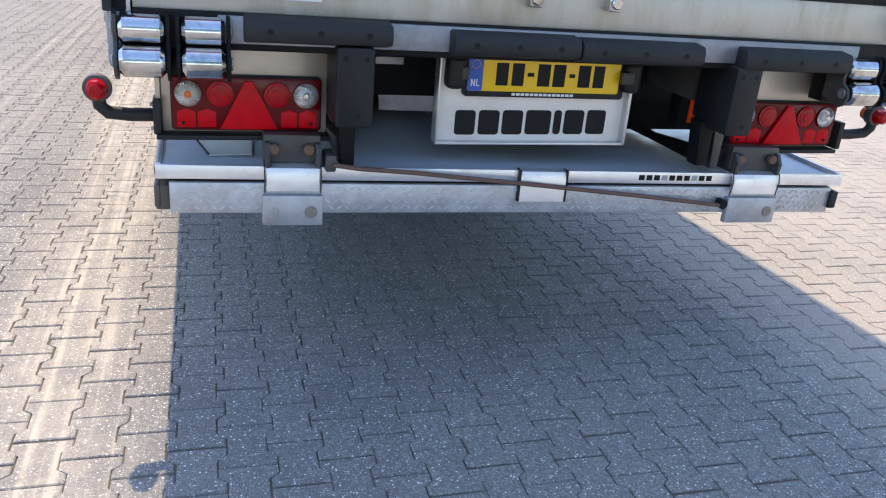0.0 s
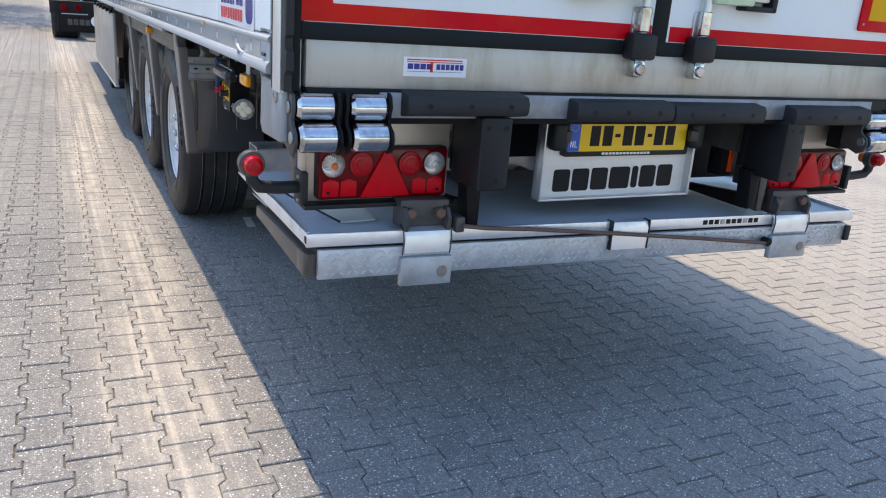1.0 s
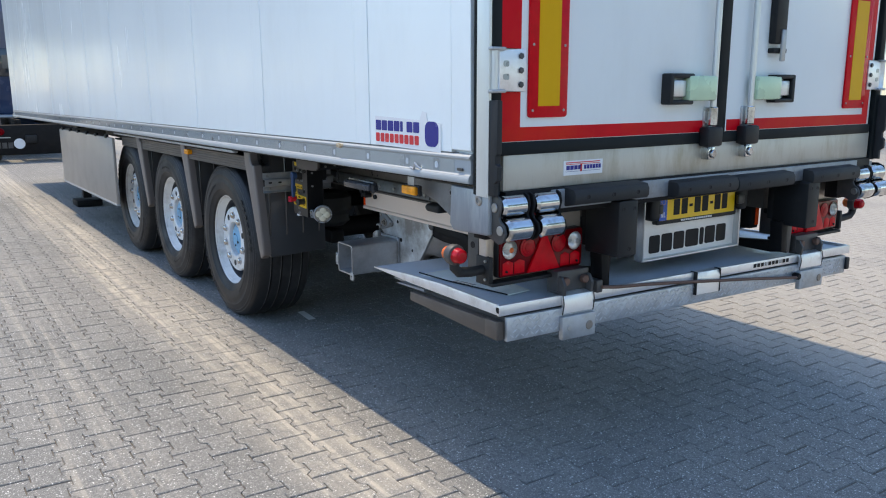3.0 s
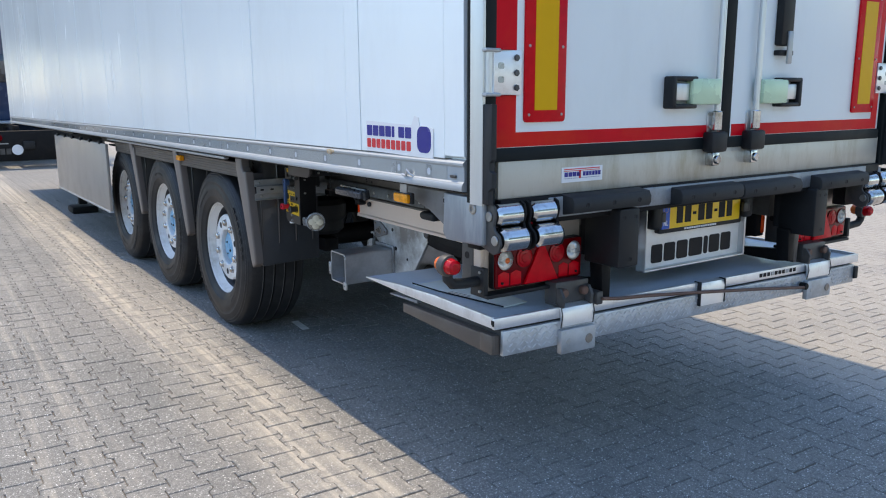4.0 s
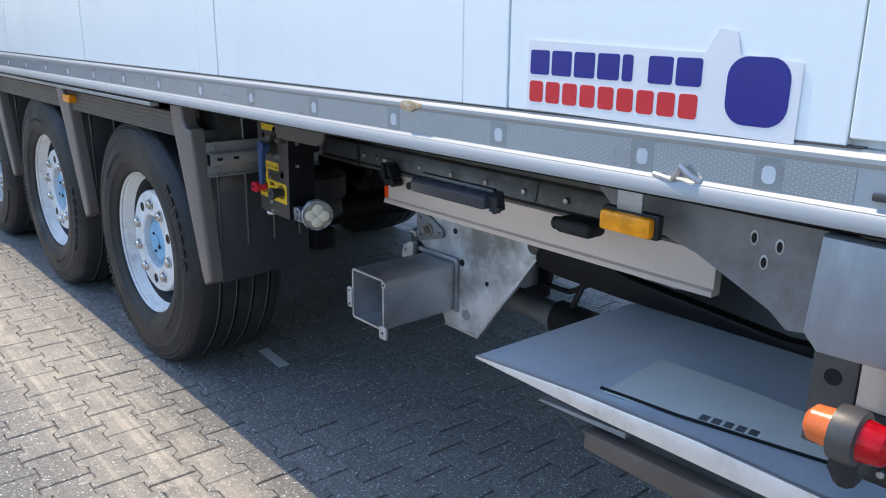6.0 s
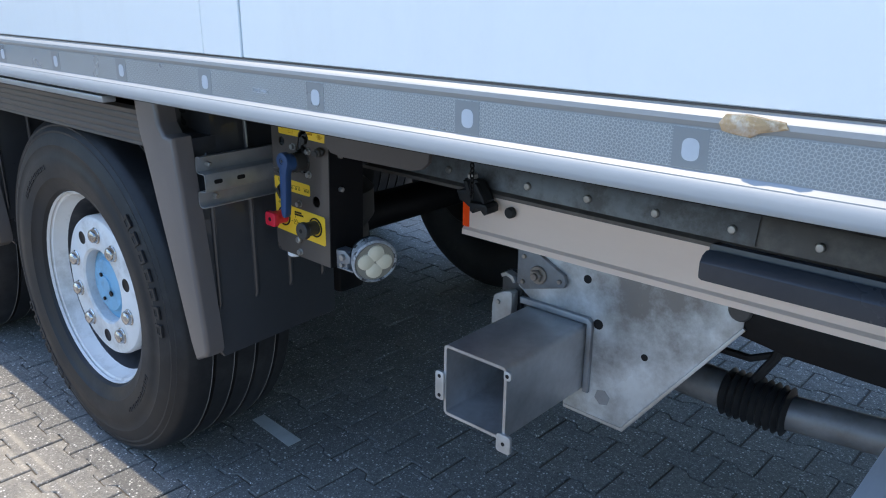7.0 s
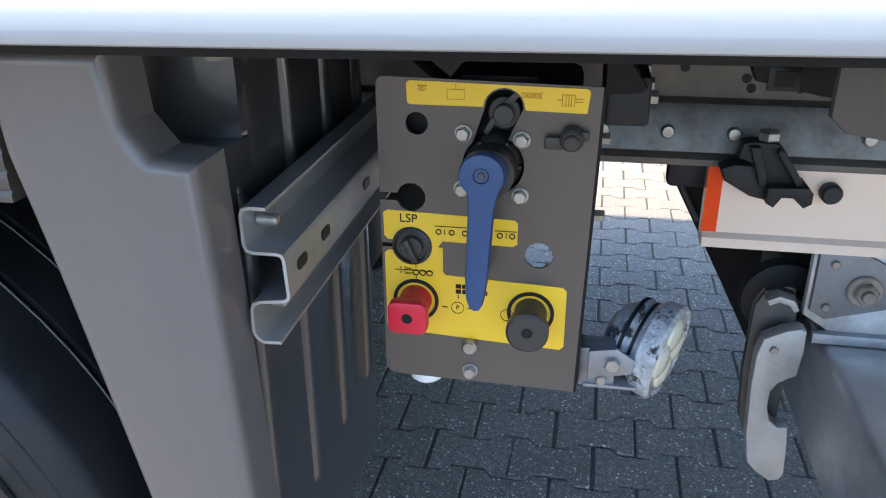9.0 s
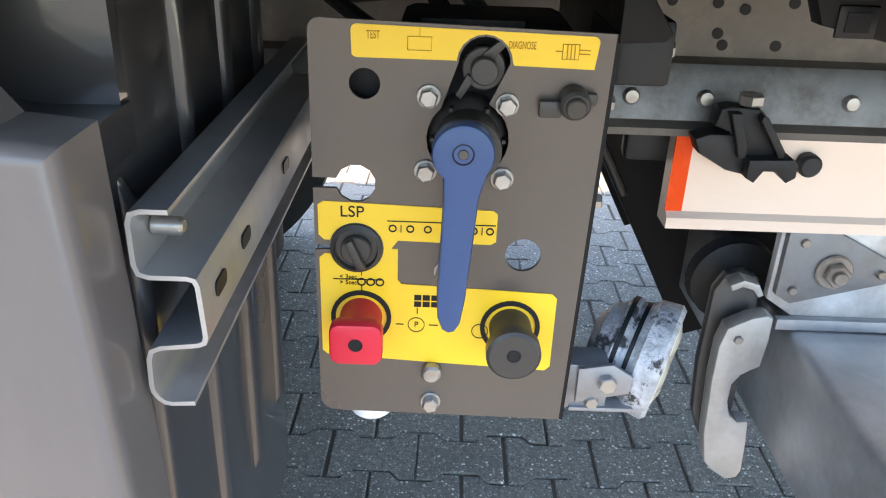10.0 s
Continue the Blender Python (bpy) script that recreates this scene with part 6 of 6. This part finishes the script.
for y0, y1, z0, z1 in ((2.073, 2.0736, 1.0985, 1.1085), (2.0705, 2.0711, 1.0985, 1.1085), (2.068, 2.0686, 1.0985, 1.1085), (2.058, 2.0655, 1.1020, 1.1026), (2.058, 2.0655, 1.1045, 1.1051), (2.0765, 2.081, 1.1033, 1.1039)):
    part("symbol_line", box(B(), TX - 0.0003, TX + 0.0003, y0, y1, z0, z1), M["print"], panel)


def hex_bolt(y, z, r, parent, x=PXF, h=0.009, mat="nut", name="panel_bolt"):
    bm = cyl(B(), (x, y, z), (x - 0.002, y, z), r * 1.25, 16, 0.0005)
    cyl(bm, (x - 0.002, y, z), (x - h, y, z), r, 6, 0.0012)
    return part(name, bm, M[mat], parent)


for y_, z_ in ((2.165, 1.070), (2.111, 1.066), (2.166, 1.016), (2.111, 1.012), (2.157, 0.815)):
    hex_bolt(y_, z_, 0.0068, panel)
part("panel_bolt", cyl(B(), (PXF, 2.157, 0.846), (PXF - 0.010, 2.157, 0.846), 0.0080, 16, 0.002), M["nut"], panel)
hex_bolt(2.150, 0.936, 0.0065, panel, h=0.012)
# valve behind the opening, its lever in front
valve = part("lever_valve", lathe(B(), [(0.027, -0.02), (0.0275, 0.004), (0.024, 0.010), (0.0225, 0.012), (0.0225, 0.040), (0.0, 0.040)], (PXF + 0.012, 2.137, 1.040), (-1, 0, 0), 32), M["darkknob"], panel, "black valve body")
for a in range(0, 360, 60):
    c_, s_ = math.cos(radians(a)), math.sin(radians(a))
    part("valve_rib", box(B(), PXF - 0.004, PXF + 0.004, 2.137 + 0.025 * c_ - 0.0015, 2.137 + 0.025 * c_ + 0.0015, 1.040 + 0.025 * s_ - 0.0015, 1.040 + 0.025 * s_ + 0.0015, 0.0005, 1), M["darkknob"], valve)
LX = -1.052
lp = [(2.141 + 0.0205 * math.cos(radians(a)), 1.046 + 0.0205 * math.sin(radians(a))) for a in range(-52, 233, 15)]
lp += [(2.1295, 1.016), (2.1315, 0.985), (2.1350, 0.940), (2.1380, 0.920), (2.1415, 0.9140), (2.1460, 0.9130), (2.1505, 0.9155), (2.1540, 0.925), (2.1550, 0.945), (2.1535, 0.990), (2.1528, 1.016)]
lever = part("lever", prism(B(), lp, "x", LX - 0.002, LX + 0.016, 0.0030), M["lever"], valve, "blue plastic lever hanging down")
part("lever_boss", cyl(B(), (LX + 0.010, 2.141, 1.044), (PXF - 0.010, 2.138, 1.040), 0.0200, 28, 0.002), M["lever"], valve)
part("lever_hole", lathe(B(), [(0.0, -0.001), (0.0058, -0.001), (0.0066, 0.0007), (0.0072, 0.0007)], (LX - 0.002, 2.141, 1.047), (-1, 0, 0), 18), M["ink"], valve)
part("lever_screw", cyl(B(), (LX - 0.0008, 2.141, 1.047), (LX - 0.0032, 2.141, 1.047), 0.0036, 12, 0.0006), M["chassis_grey"], valve)
bm = cyl(B(), (PXF + 0.012, 2.128, 1.089), (PXF - 0.006, 2.128, 1.089), 0.0095, 20, 0.001)
cyl(bm, (PXF + 0.012, 2.128, 1.089), (PXF + 0.004, 2.128, 1.089), 0.0150, 22, 0.001)
prism(bm, [(2.122, 1.096), (2.112, 1.108), (2.116, 1.111), (2.130, 1.099)], "x", PXF + 0.001, PXF + 0.009, 0.001)
prism(bm, [(2.134, 1.082), (2.143, 1.068), (2.147, 1.071), (2.139, 1.086)], "x", PXF + 0.001, PXF + 0.009, 0.001)
part("upper_valve_cap", bm, M["darkknob"], panel)
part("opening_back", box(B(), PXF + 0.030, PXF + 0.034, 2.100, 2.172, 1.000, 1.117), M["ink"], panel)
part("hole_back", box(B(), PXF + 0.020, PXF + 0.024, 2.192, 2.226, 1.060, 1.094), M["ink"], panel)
bm = cyl(B(), (PXF, 2.066, 1.072), (PXF - 0.016, 2.066, 1.070), 0.0105, 20, 0.002)
cyl(bm, (PXF - 0.014, 2.066, 1.070), (PXF - 0.020, 2.066, 1.069), 0.0072, 18, 0.001)
box(bm, PXF - 0.010, PXF - 0.003, 2.074, 2.090, 1.060, 1.072, 0.002)
box(bm, PXF - 0.010, PXF - 0.003, 2.051, 2.060, 1.069, 1.078, 0.002)
part("wing_cap", bm, M["darkknob"], panel)
# rotary switch and push knobs
bm = lathe(B(), [(0.0195, 0.0), (0.0195, 0.003), (0.0165, 0.005), (0.0155, 0.0015), (0.0, 0.0015)], (PXF, 2.216, 0.953), (-1, 0, 0), 28)
part("switch_ring", bm, M["darkknob"], panel)
bm = cyl(B(), (PXF, 2.216, 0.953), (PXF - 0.007, 2.216, 0.953), 0.0115, 22, 0.001)
gx = B()
box(gx, PXF - 0.013, PXF - 0.004, -0.0032, 0.0032, -0.0125, 0.0125, 0.0012)
gx.transform(Matrix.Translation((0, 2.216, 0.951)) @ Matrix.Rotation(radians(-24), 4, "X"))
part("switch_grip", gx, M["darkknob"], panel)
part("switch_body", bm, M["darkknob"], panel)
for y_, z_, key, square in ((2.213, 0.8935, "knob", True), (2.0965, 0.8885, "darkknob", False)):
    well = lathe(B(), [(0.0235, 0.0), (0.0235, 0.0022), (0.0200, 0.0026), (0.0195, -0.010), (0.0, -0.010)], (PXF, y_, z_), (-1, 0, 0), 30)
    kb = part("push_knob", well, M["ink"], panel, "red park brake knob" if square else "black shunt knob")
    part("knob_stem", cyl(B(), (PXF + 0.008, y_, z_), (PXF - 0.032, y_, z_ + 0.001), 0.0165, 26, 0.001), M[key], kb)
    if square:
        part("knob_head", prism(B(), rounded(y_ - 0.0195, y_ + 0.0195, z_ - 0.0165, z_ + 0.0175, 0.008, 5), "x", PXF - 0.044, PXF - 0.030, 0.0025), M[key], kb)
    else:
        part("knob_head", lathe(B(), [(0.0, 0.0), (0.0185, 0.0), (0.0205, 0.002), (0.0205, 0.012), (0.018, 0.014), (0.0, 0.014)], (PXF - 0.030, y_, z_), (-1, 0, 0), 32), M[key], kb)
    part("knob_hole", lathe(B(), [(0.0, 0.0003), (0.0040, 0.0003), (0.0048, 0.0008), (0.0054, 0.0004)], (PXF - 0.044, y_, z_ + 0.001), (-1, 0, 0), 14), M["ink"], kb)
part("white_cap", cyl(B(), (PXF + 0.020, 2.207, 0.789), (PXF + 0.020, 2.207, 0.835), 0.018, 24, 0.004), M["sticker"], panel, "white cap below the panel")
part("valve_block", box(B(), PXF + 0.036, PXF + 0.14, 2.06, 2.19, 1.02, 1.112, 0.01), M["black"], panel)
part("brake_valve", box(B(), PXF + 0.012, PXF + 0.10, 2.185, 2.232, 0.86, 0.925, 0.008), M["black"], panel)
for k, (ya, za) in enumerate(((2.15, 1.10), (2.12, 1.10), (2.18, 1.05))):
    part("air_hose", tube(B(), [(PXF + 0.10, ya, za), (PXF + 0.17, ya + 0.02, za + 0.02), (PXF + 0.24, ya + 0.10, za + 0.03 * k), (PXF + 0.30, ya + 0.35, za + 0.02)], 0.008, 8), M["rubber"], panel)

# carrier brackets of the panel
bm = box(B(), PXF + 0.006, -0.700, 2.000, 2.040, 1.080, 1.125, 0.004)
brk = part("panel_bracket", bm, M["black"], trailer, "black bracket between panel and chassis rail")
part("bracket_web", prism(B(), [(2.040, 1.152), (2.028, 1.152), (2.004, 1.117), (2.009, 1.112), (2.040, 1.110)], "x", PXF - 0.002, PXF + 0.05, 0.002), M["chassis"], brk)
for xx, zz in ((-0.96, 1.100), (-0.90, 1.100), (-0.84, 1.105)):
    part("bracket_bolt", cyl(B(), (xx, 2.001, zz), (xx, 1.991, zz), 0.007, 6, 0.001), M["nut"], brk)

bm = B()
for a0, a1, c0, c1 in ((1.8295, 1.8745, 1.2575, 1.2579), (1.8295, 1.8745, 1.2506, 1.2510), (1.8295, 1.8299, 1.2506, 1.2579), (1.8741, 1.8745, 1.2506, 1.2579)):
    box(bm, LEFT - 0.0038, LEFT - 0.0031, a0, a1, c0, c1)
part("print_frame", bm, M["emblem"], band.parent)
lettering("print", "104 R - 000001", 1.852, 1.2542, 0.0058, LEFT - 0.0034, M["emblem"], band.parent)

# ---- hat-section rail by the mudguard ----
sec = [(2.293, 1.0475), (2.313, 1.0475), (2.313, 1.0125), (2.281, 1.0125), (2.279, 0.9690), (2.312, 0.9650), (2.313, 0.9380), (2.3075, 0.9310), (2.291, 0.9320)]


def sheet_loop(line, t):
    """The outline of a bent sheet of thickness t along an open line."""
    off = []
    for i, p in enumerate(line):
        a, b = Vector(line[max(i - 1, 0)]), Vector(line[min(i + 1, len(line) - 1)])
        p = Vector(p)
        d0 = (p - a).normalized() if i else (b - p).normalized()
        d1 = (b - p).normalized() if i < len(line) - 1 else d0
        n0, n1 = Vector((-d0.y, d0.x)), Vector((-d1.y, d1.x))
        m = (n0 + n1).normalized()
        off.append(tuple(p + m * t / max(0.5, m.dot(n0))))
    return list(line) + off[::-1]


bent = [sec[0]]
for q0, q1, q2 in zip(sec, sec[1:], sec[2:]):
    q0, q1, q2 = Vector(q0), Vector(q1), Vector(q2)
    r_ = min(0.006, (q0 - q1).length * 0.4, (q2 - q1).length * 0.4)
    ea, eb = q1 + (q0 - q1).normalized() * r_, q1 + (q2 - q1).normalized() * r_
    bent += [tuple(ea), tuple(ea * 0.25 + q1 * 0.5 + eb * 0.25), tuple(eb)]
sec = bent + [sec[-1]]
bm = B()
prism(bm, sheet_loop(sec, 0.0028), "x", -1.166, -0.712)
hat = part("hat_rail", bm, M["galv"], trailer, "bent galvanised hat-section rail")
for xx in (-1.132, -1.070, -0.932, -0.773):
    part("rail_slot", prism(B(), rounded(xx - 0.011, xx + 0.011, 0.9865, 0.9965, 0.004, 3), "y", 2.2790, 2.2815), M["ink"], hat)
part("rail_bolt", cyl(B(), (-1.140, 2.313, 1.030), (-1.140, 2.294, 1.030), 0.0055, 14, 0.002), M["nut"], hat)
part("rail_bolt", cyl(B(), (-1.125, 2.313, 0.950), (-1.125, 2.299, 0.950), 0.007, 6, 0.002), M["nut"], hat)

# ---- work lamp ----
lc, ld = Vector((-0.946, 1.958, 0.826)), Vector((-0.42, -0.90, -0.16)).normalized()
house = part("work_lamp", lathe(B(), [(0.0, -0.062), (0.020, -0.060), (0.034, -0.052), (0.040, -0.040), (0.046, -0.038), (0.047, -0.030), (0.043, -0.028), (0.047, -0.018), (0.052, -0.014), (0.054, 0.004), (0.050, 0.008), (0.047, 0.004)], lc, ld, 36), M["worn"], trailer, "round worn LED work lamp")
part("lamp_lens", lathe(B(), [(0.047, 0.003), (0.046, 0.0055), (0.0, 0.0060)], lc, ld, 32), M["lensbase"], house)
lu, lv, _ = basis(ld)
for k in range(4):
    a = radians(45 + 90 * k)
    c = lc + ld * 0.0055 + (lu * math.cos(a) + lv * math.sin(a)) * 0.0215
    part("led_cell", lathe(B(), [(0.0205, 0.0), (0.019, 0.003), (0.010, 0.006), (0.0, 0.0065)], c, ld, 20), M["lampglass"], house, "pale LED cell")
bm = B()
box(bm, -0.985, -0.955, 2.008, 2.046, 0.800, 0.845, 0.003)
box(bm, -0.988, -0.950, 1.985, 2.040, 0.800, 0.804, 0.001)
prism(bm, [(2.036, 0.845), (2.008, 0.850), (1.990, 0.838), (1.992, 0.822), (2.036, 0.812)], "x", -0.992, -0.987, 0.001)
for g, r in ((-0.0345, 0.0462), (-0.0225, 0.0447)):
    part("lamp_groove", lathe(B(), [(r - 0.004, g - 0.003), (r + 0.0012, g - 0.002), (r + 0.0012, g + 0.002), (r - 0.004, g + 0.003)], lc, ld, 36), M["seal"], house)
part("lamp_bracket", bm, M["pad"], house, "zinc lamp bracket")
part("bracket_bolt", cyl(B(), (-0.992, 2.012, 0.834), (-1.000, 2.012, 0.834), 0.008, 6, 0.001), M["nut"], house)
part("bracket_bolt", cyl(B(), (-0.986, 2.022, 0.812), (-0.994, 2.022, 0.812), 0.006, 6, 0.001), M["nut"], house)

# ---- tractor unit ahead of the trailer ----
tractor = thing("tractor_unit", "dark blue tractor unit seen from behind, dusty", "truck", pose(-0.36, 16.9, -0.03))
tp_ = lambda name, bm, key, label="": part(name, bm, M[key], tractor, label)
tp_("rear_panel", box(B(), -1.22, 1.22, 0.0, 0.10, 0.18, 0.82, 0.03), "chassis", "dark rear panel with plain bars")
rp_ = tractor.children[0]
for xx in (-1.08, -0.80, 0.80, 1.08):
    part("rear_lamp", cyl(B(), (xx, 0.0, 0.68), (xx, -0.03, 0.68), 0.075, 20, 0.01), M["red"], rp_)
part("white_disc", cyl(B(), (-0.46, 0.0, 0.42), (-0.46, -0.012, 0.42), 0.11, 24, 0.003), M["sticker"], rp_)
for k in range(4):
    part("panel_bar", box(B(), -1.02 + 0.115 * k, -0.93 + 0.115 * k, -0.012, 0.0, 0.33, 0.45), M["chassis_grey"], rp_)
part("panel_line", box(B(), -1.13, -0.62, -0.012, 0.0, 0.545, 0.565), M["galv"], rp_)
part("coupling", box(B(), -0.35, -0.12, -0.06, 0.0, 0.42, 0.60, 0.03), M["black"], rp_)
for xx in (-1.05, 1.05):
    tp_("rear_fender", prism(B(), [(0.12, 0.55), (0.10, 0.80), (0.25, 0.97), (0.55, 1.03), (0.85, 0.97), (1.05, 0.80), (1.05, 0.76), (0.85, 0.92), (0.55, 0.98), (0.26, 0.92), (0.13, 0.78)], "x", xx - 0.30, xx + 0.30), "black")
    w_ = tp_("rear_wheel", lathe(B(), [(0.0, -0.28), (0.22, -0.28), (0.30, -0.25), (0.46, -0.27), (0.50, -0.22), (0.51, 0.22), (0.46, 0.27), (0.30, 0.25), (0.0, 0.25)], (xx, 0.62, 0.52), (1, 0, 0), 40), "tyre")
tp_("frame_rail", box(B(), -0.46, -0.38, 0.1, 4.2, 0.72, 0.92, 0.01), "chassis")
tp_("frame_rail", box(B(), 0.38, 0.46, 0.1, 4.2, 0.72, 0.92, 0.01), "chassis")
tp_("fifth_wheel", lathe(B(), [(0.0, 0.0), (0.44, 0.0), (0.46, 0.03), (0.44, 0.08), (0.0, 0.09)], (0, 0.75, 0.96), (0, 0, 1), 28), "galv")
tp_("fuel_tank", box(B(), -1.22, -0.62, 1.5, 2.5, 0.35, 0.86, 0.08), "alu")
cabin = tp_("cab", prism(B(), [(2.55, 0.95), (2.50, 1.20), (2.50, 3.35), (2.75, 3.65), (4.20, 3.45), (4.75, 2.35), (4.80, 0.45), (3.9, 0.45), (3.8, 0.95)], "x", -1.24, 1.24, 0.04), "darkblue", "dark blue cab")
part("rear_window", box(B(), -0.75, 0.75, 2.47, 2.51, 1.85, 2.5, 0.02), M["glass"], cabin)
part("orange_plate", box(B(), -1.18, -0.92, 2.47, 2.51, 1.45, 1.62, 0.01), M["tapeyellow"], cabin)
part("side_window", box(B(), -1.262, -1.235, 3.6, 4.35, 1.75, 2.45, 0.02), M["glass"], cabin)
for xx in (-1.05, 1.05):
    tp_("front_wheel", lathe(B(), [(0.0, -0.17), (0.25, -0.17), (0.30, -0.14), (0.46, -0.16), (0.50, -0.12), (0.51, 0.12), (0.46, 0.16), (0.0, 0.15)], (xx, 4.3, 0.52), (1, 0, 0), 36), "tyre")
hr_ = tp_("hand_rail", tube(B(), [(-0.98, 2.30, 0.95), (-0.98, 2.30, 1.95), (-0.70, 2.30, 1.95), (-0.70, 2.30, 0.95)], 0.022, 8), "galv")
tp_("catwalk", box(B(), -1.1, 1.1, 1.55, 2.45, 0.92, 0.97, 0.01), "alu")


# ---- trees beyond the yard ----
def build_tree(height, spread, seed):
    rnd = random.Random(seed)
    t = thing("tree", "leafy green broad-crowned tree beyond the yard", "tree", group="trees beyond the yard")
    bm = B()
    tube(bm, [(0, 0, -0.2), (0.05, 0.02, height * 0.25), (-0.05, 0.05, height * 0.5), (0.02, 0, height * 0.85)], 0.16, 9)
    tips = []
    for k in range(11):
        a, h0 = rnd.uniform(0, 6.283), height * rnd.uniform(0.28, 0.7)
        r = spread * rnd.uniform(0.5, 1.0)
        p1 = Vector((math.cos(a) * r * 0.5, math.sin(a) * r * 0.5, h0 + height * 0.10))
        p2 = Vector((math.cos(a) * r, math.sin(a) * r, h0 + height * rnd.uniform(0.12, 0.3)))
        tube(bm, [(0, 0, h0), p1, p2], 0.045, 6)
        tips += [p1, p2, (p1 + p2) / 2]
    tips += [Vector((0, 0, height * q)) for q in (0.7, 0.85, 0.97)]
    part("trunk", bm, M["wood"], t)
    verts, faces = [], []
    for tip in tips:
        rr = spread * rnd.uniform(0.28, 0.5)
        for _ in range(110):
            d = Vector((rnd.gauss(0, 1), rnd.gauss(0, 1), rnd.gauss(0, 0.8))).normalized() * rr * rnd.uniform(0.3, 1.0)
            c = tip + d
            u = Vector((rnd.gauss(0, 1), rnd.gauss(0, 1), rnd.gauss(0, 1))).normalized()
            v = u.orthogonal().normalized()
            s = rnd.uniform(0.06, 0.13)
            i = len(verts)
            verts += [c - u * s, c + v * s * 0.55, c + u * s, c - v * s * 0.55]
            faces.append((i, i + 1, i + 2, i + 3))
    me = bpy.data.meshes.new("crown")
    me.from_pydata([tuple(v) for v in verts], [], faces)
    me.materials.append(M["leaf"])
    cr = new("crown", me)
    cr.parent = t
    return t


kinds = [build_tree(7.5, 3.2, 11), build_tree(8.5, 3.4, 12), build_tree(10.5, 3.8, 13)]
spots = [(-2.6, 46), (1.4, 49), (5.5, 47), (-7.5, 50), (-13.0, 48)] + [(-52 - 2.6 * (k % 3), -14 + 8.5 * k) for k in range(15)] + [(-4.5 - 2.3 * k, 43 + 2.2 * (k % 3)) for k in range(8)]
spots += [(-4.2 - 2.6 * k, 27 + 1.2 * (k % 2)) for k in range(5)] + [(-5.6 - 2.8 * k, 33 + 1.4 * (k % 2)) for k in range(5)]
spots += [(-3.5 - 2.6 * k, 52 + 1.8 * (k % 3)) for k in range(9)]
spots += [(-27 + 4.6 * k, -25.0 - 2.6 * (k % 2)) for k in range(13)] + [(21 + 2.4 * (k % 2), -12 + 4.8 * k) for k in range(9)]
for k, (x, y) in enumerate(spots):
    m = pose(x, y, -0.01 * x - 0.25, 0, 0, 40 * k) @ Matrix.Scale(1.0 if k < 28 else 1.4 if k < 38 else 1.25, 4)
    kind_ = kinds[k % 2 if k < 5 else 2 - (k % 4 == 3)]
    if k in (0, 1, 5):
        kinds[(0, 1, 0, 0, 0, 2)[k]].matrix_basis = m
    else:
        copy_thing(kind_, m)


# ---- paving stones ----
def paver_outline(shrink):
    """A bone-shaped stone: wide ends, narrow waist."""
    hl, hw, d = PAVE_L / 2 - shrink * 1.7, PAVE_W / 2 - shrink, 0.0130
    half = [(-hl, hw + d), (-hl * 0.61, hw + d), (-hl * 0.39, hw - d), (hl * 0.39, hw - d), (hl * 0.61, hw + d), (hl, hw + d)]
    return [(w, v) for v, w in half] + [(-w, v) for v, w in half[::-1]]


def paver_geometry():
    o = paver_outline(0.0019)
    i = [(x * 0.955, y * 0.968) for x, y in o]
    n = len(o)
    verts = [(x, y, -0.0150) for x, y in o] + [(x, y, -0.0034) for x, y in o] + [(x, y, 0.0) for x, y in i]
    faces = [(k, (k + 1) % n, n + (k + 1) % n, n + k) for k in range(n)] + [(n + k, n + (k + 1) % n, 2 * n + (k + 1) % n, 2 * n + k) for k in range(n)]
    faces.append(tuple(range(2 * n, 3 * n)))
    return verts, faces


PV, PF = paver_geometry()
if (Vector(PV[25]) - Vector(PV[24])).cross(Vector(PV[26]) - Vector(PV[25])).z < 0:
    PF = [f[::-1] for f in PF]
stone = bpy.data.meshes.new("paving_stone")
stone.from_pydata(PV, [], PF)
stone.materials.append(M["paver"])
prnd = random.Random(5)
LAID = pose(0, 0, 0, 0, 0, -0.72)
rest_v, rest_f = [], []
for i in range(int(-6.85 / PAVE_W), int(4.85 / PAVE_W)):
    for j in range(int(-3.3 / PAVE_L), int(10.6 / PAVE_L)):
        x, y = i * PAVE_W + 0.0016, (j + 0.5 * (i % 2)) * PAVE_L + 0.1607
        lift_, tx, ty = prnd.uniform(-0.0012, 0.0012), prnd.gauss(0, 0.35), prnd.gauss(0, 0.35)
        m = LAID @ pose(x + prnd.gauss(0, 0.0007), y + prnd.gauss(0, 0.0012), lift_, tx, ty, prnd.gauss(0, 0.3))
        if -2.40 < x < 0.92 and -1.75 < y < 0.72:
            ob = new("paving_stone", stone)
            ob.parent = ground
            ob.matrix_basis = m
        else:
            k = len(rest_v)
            rest_v += [tuple(m @ Vector(p)) for p in PV]
            rest_f += [tuple(k + a for a in f) for f in PF]
me = bpy.data.meshes.new("paving_field")
me.from_pydata(rest_v, [], rest_f)
me.materials.append(M["paver_bed"])
field = new("paving_field", me)
field.parent = ground
tagged(field, "field of grey bone-shaped concrete pavers", kind="stuff")
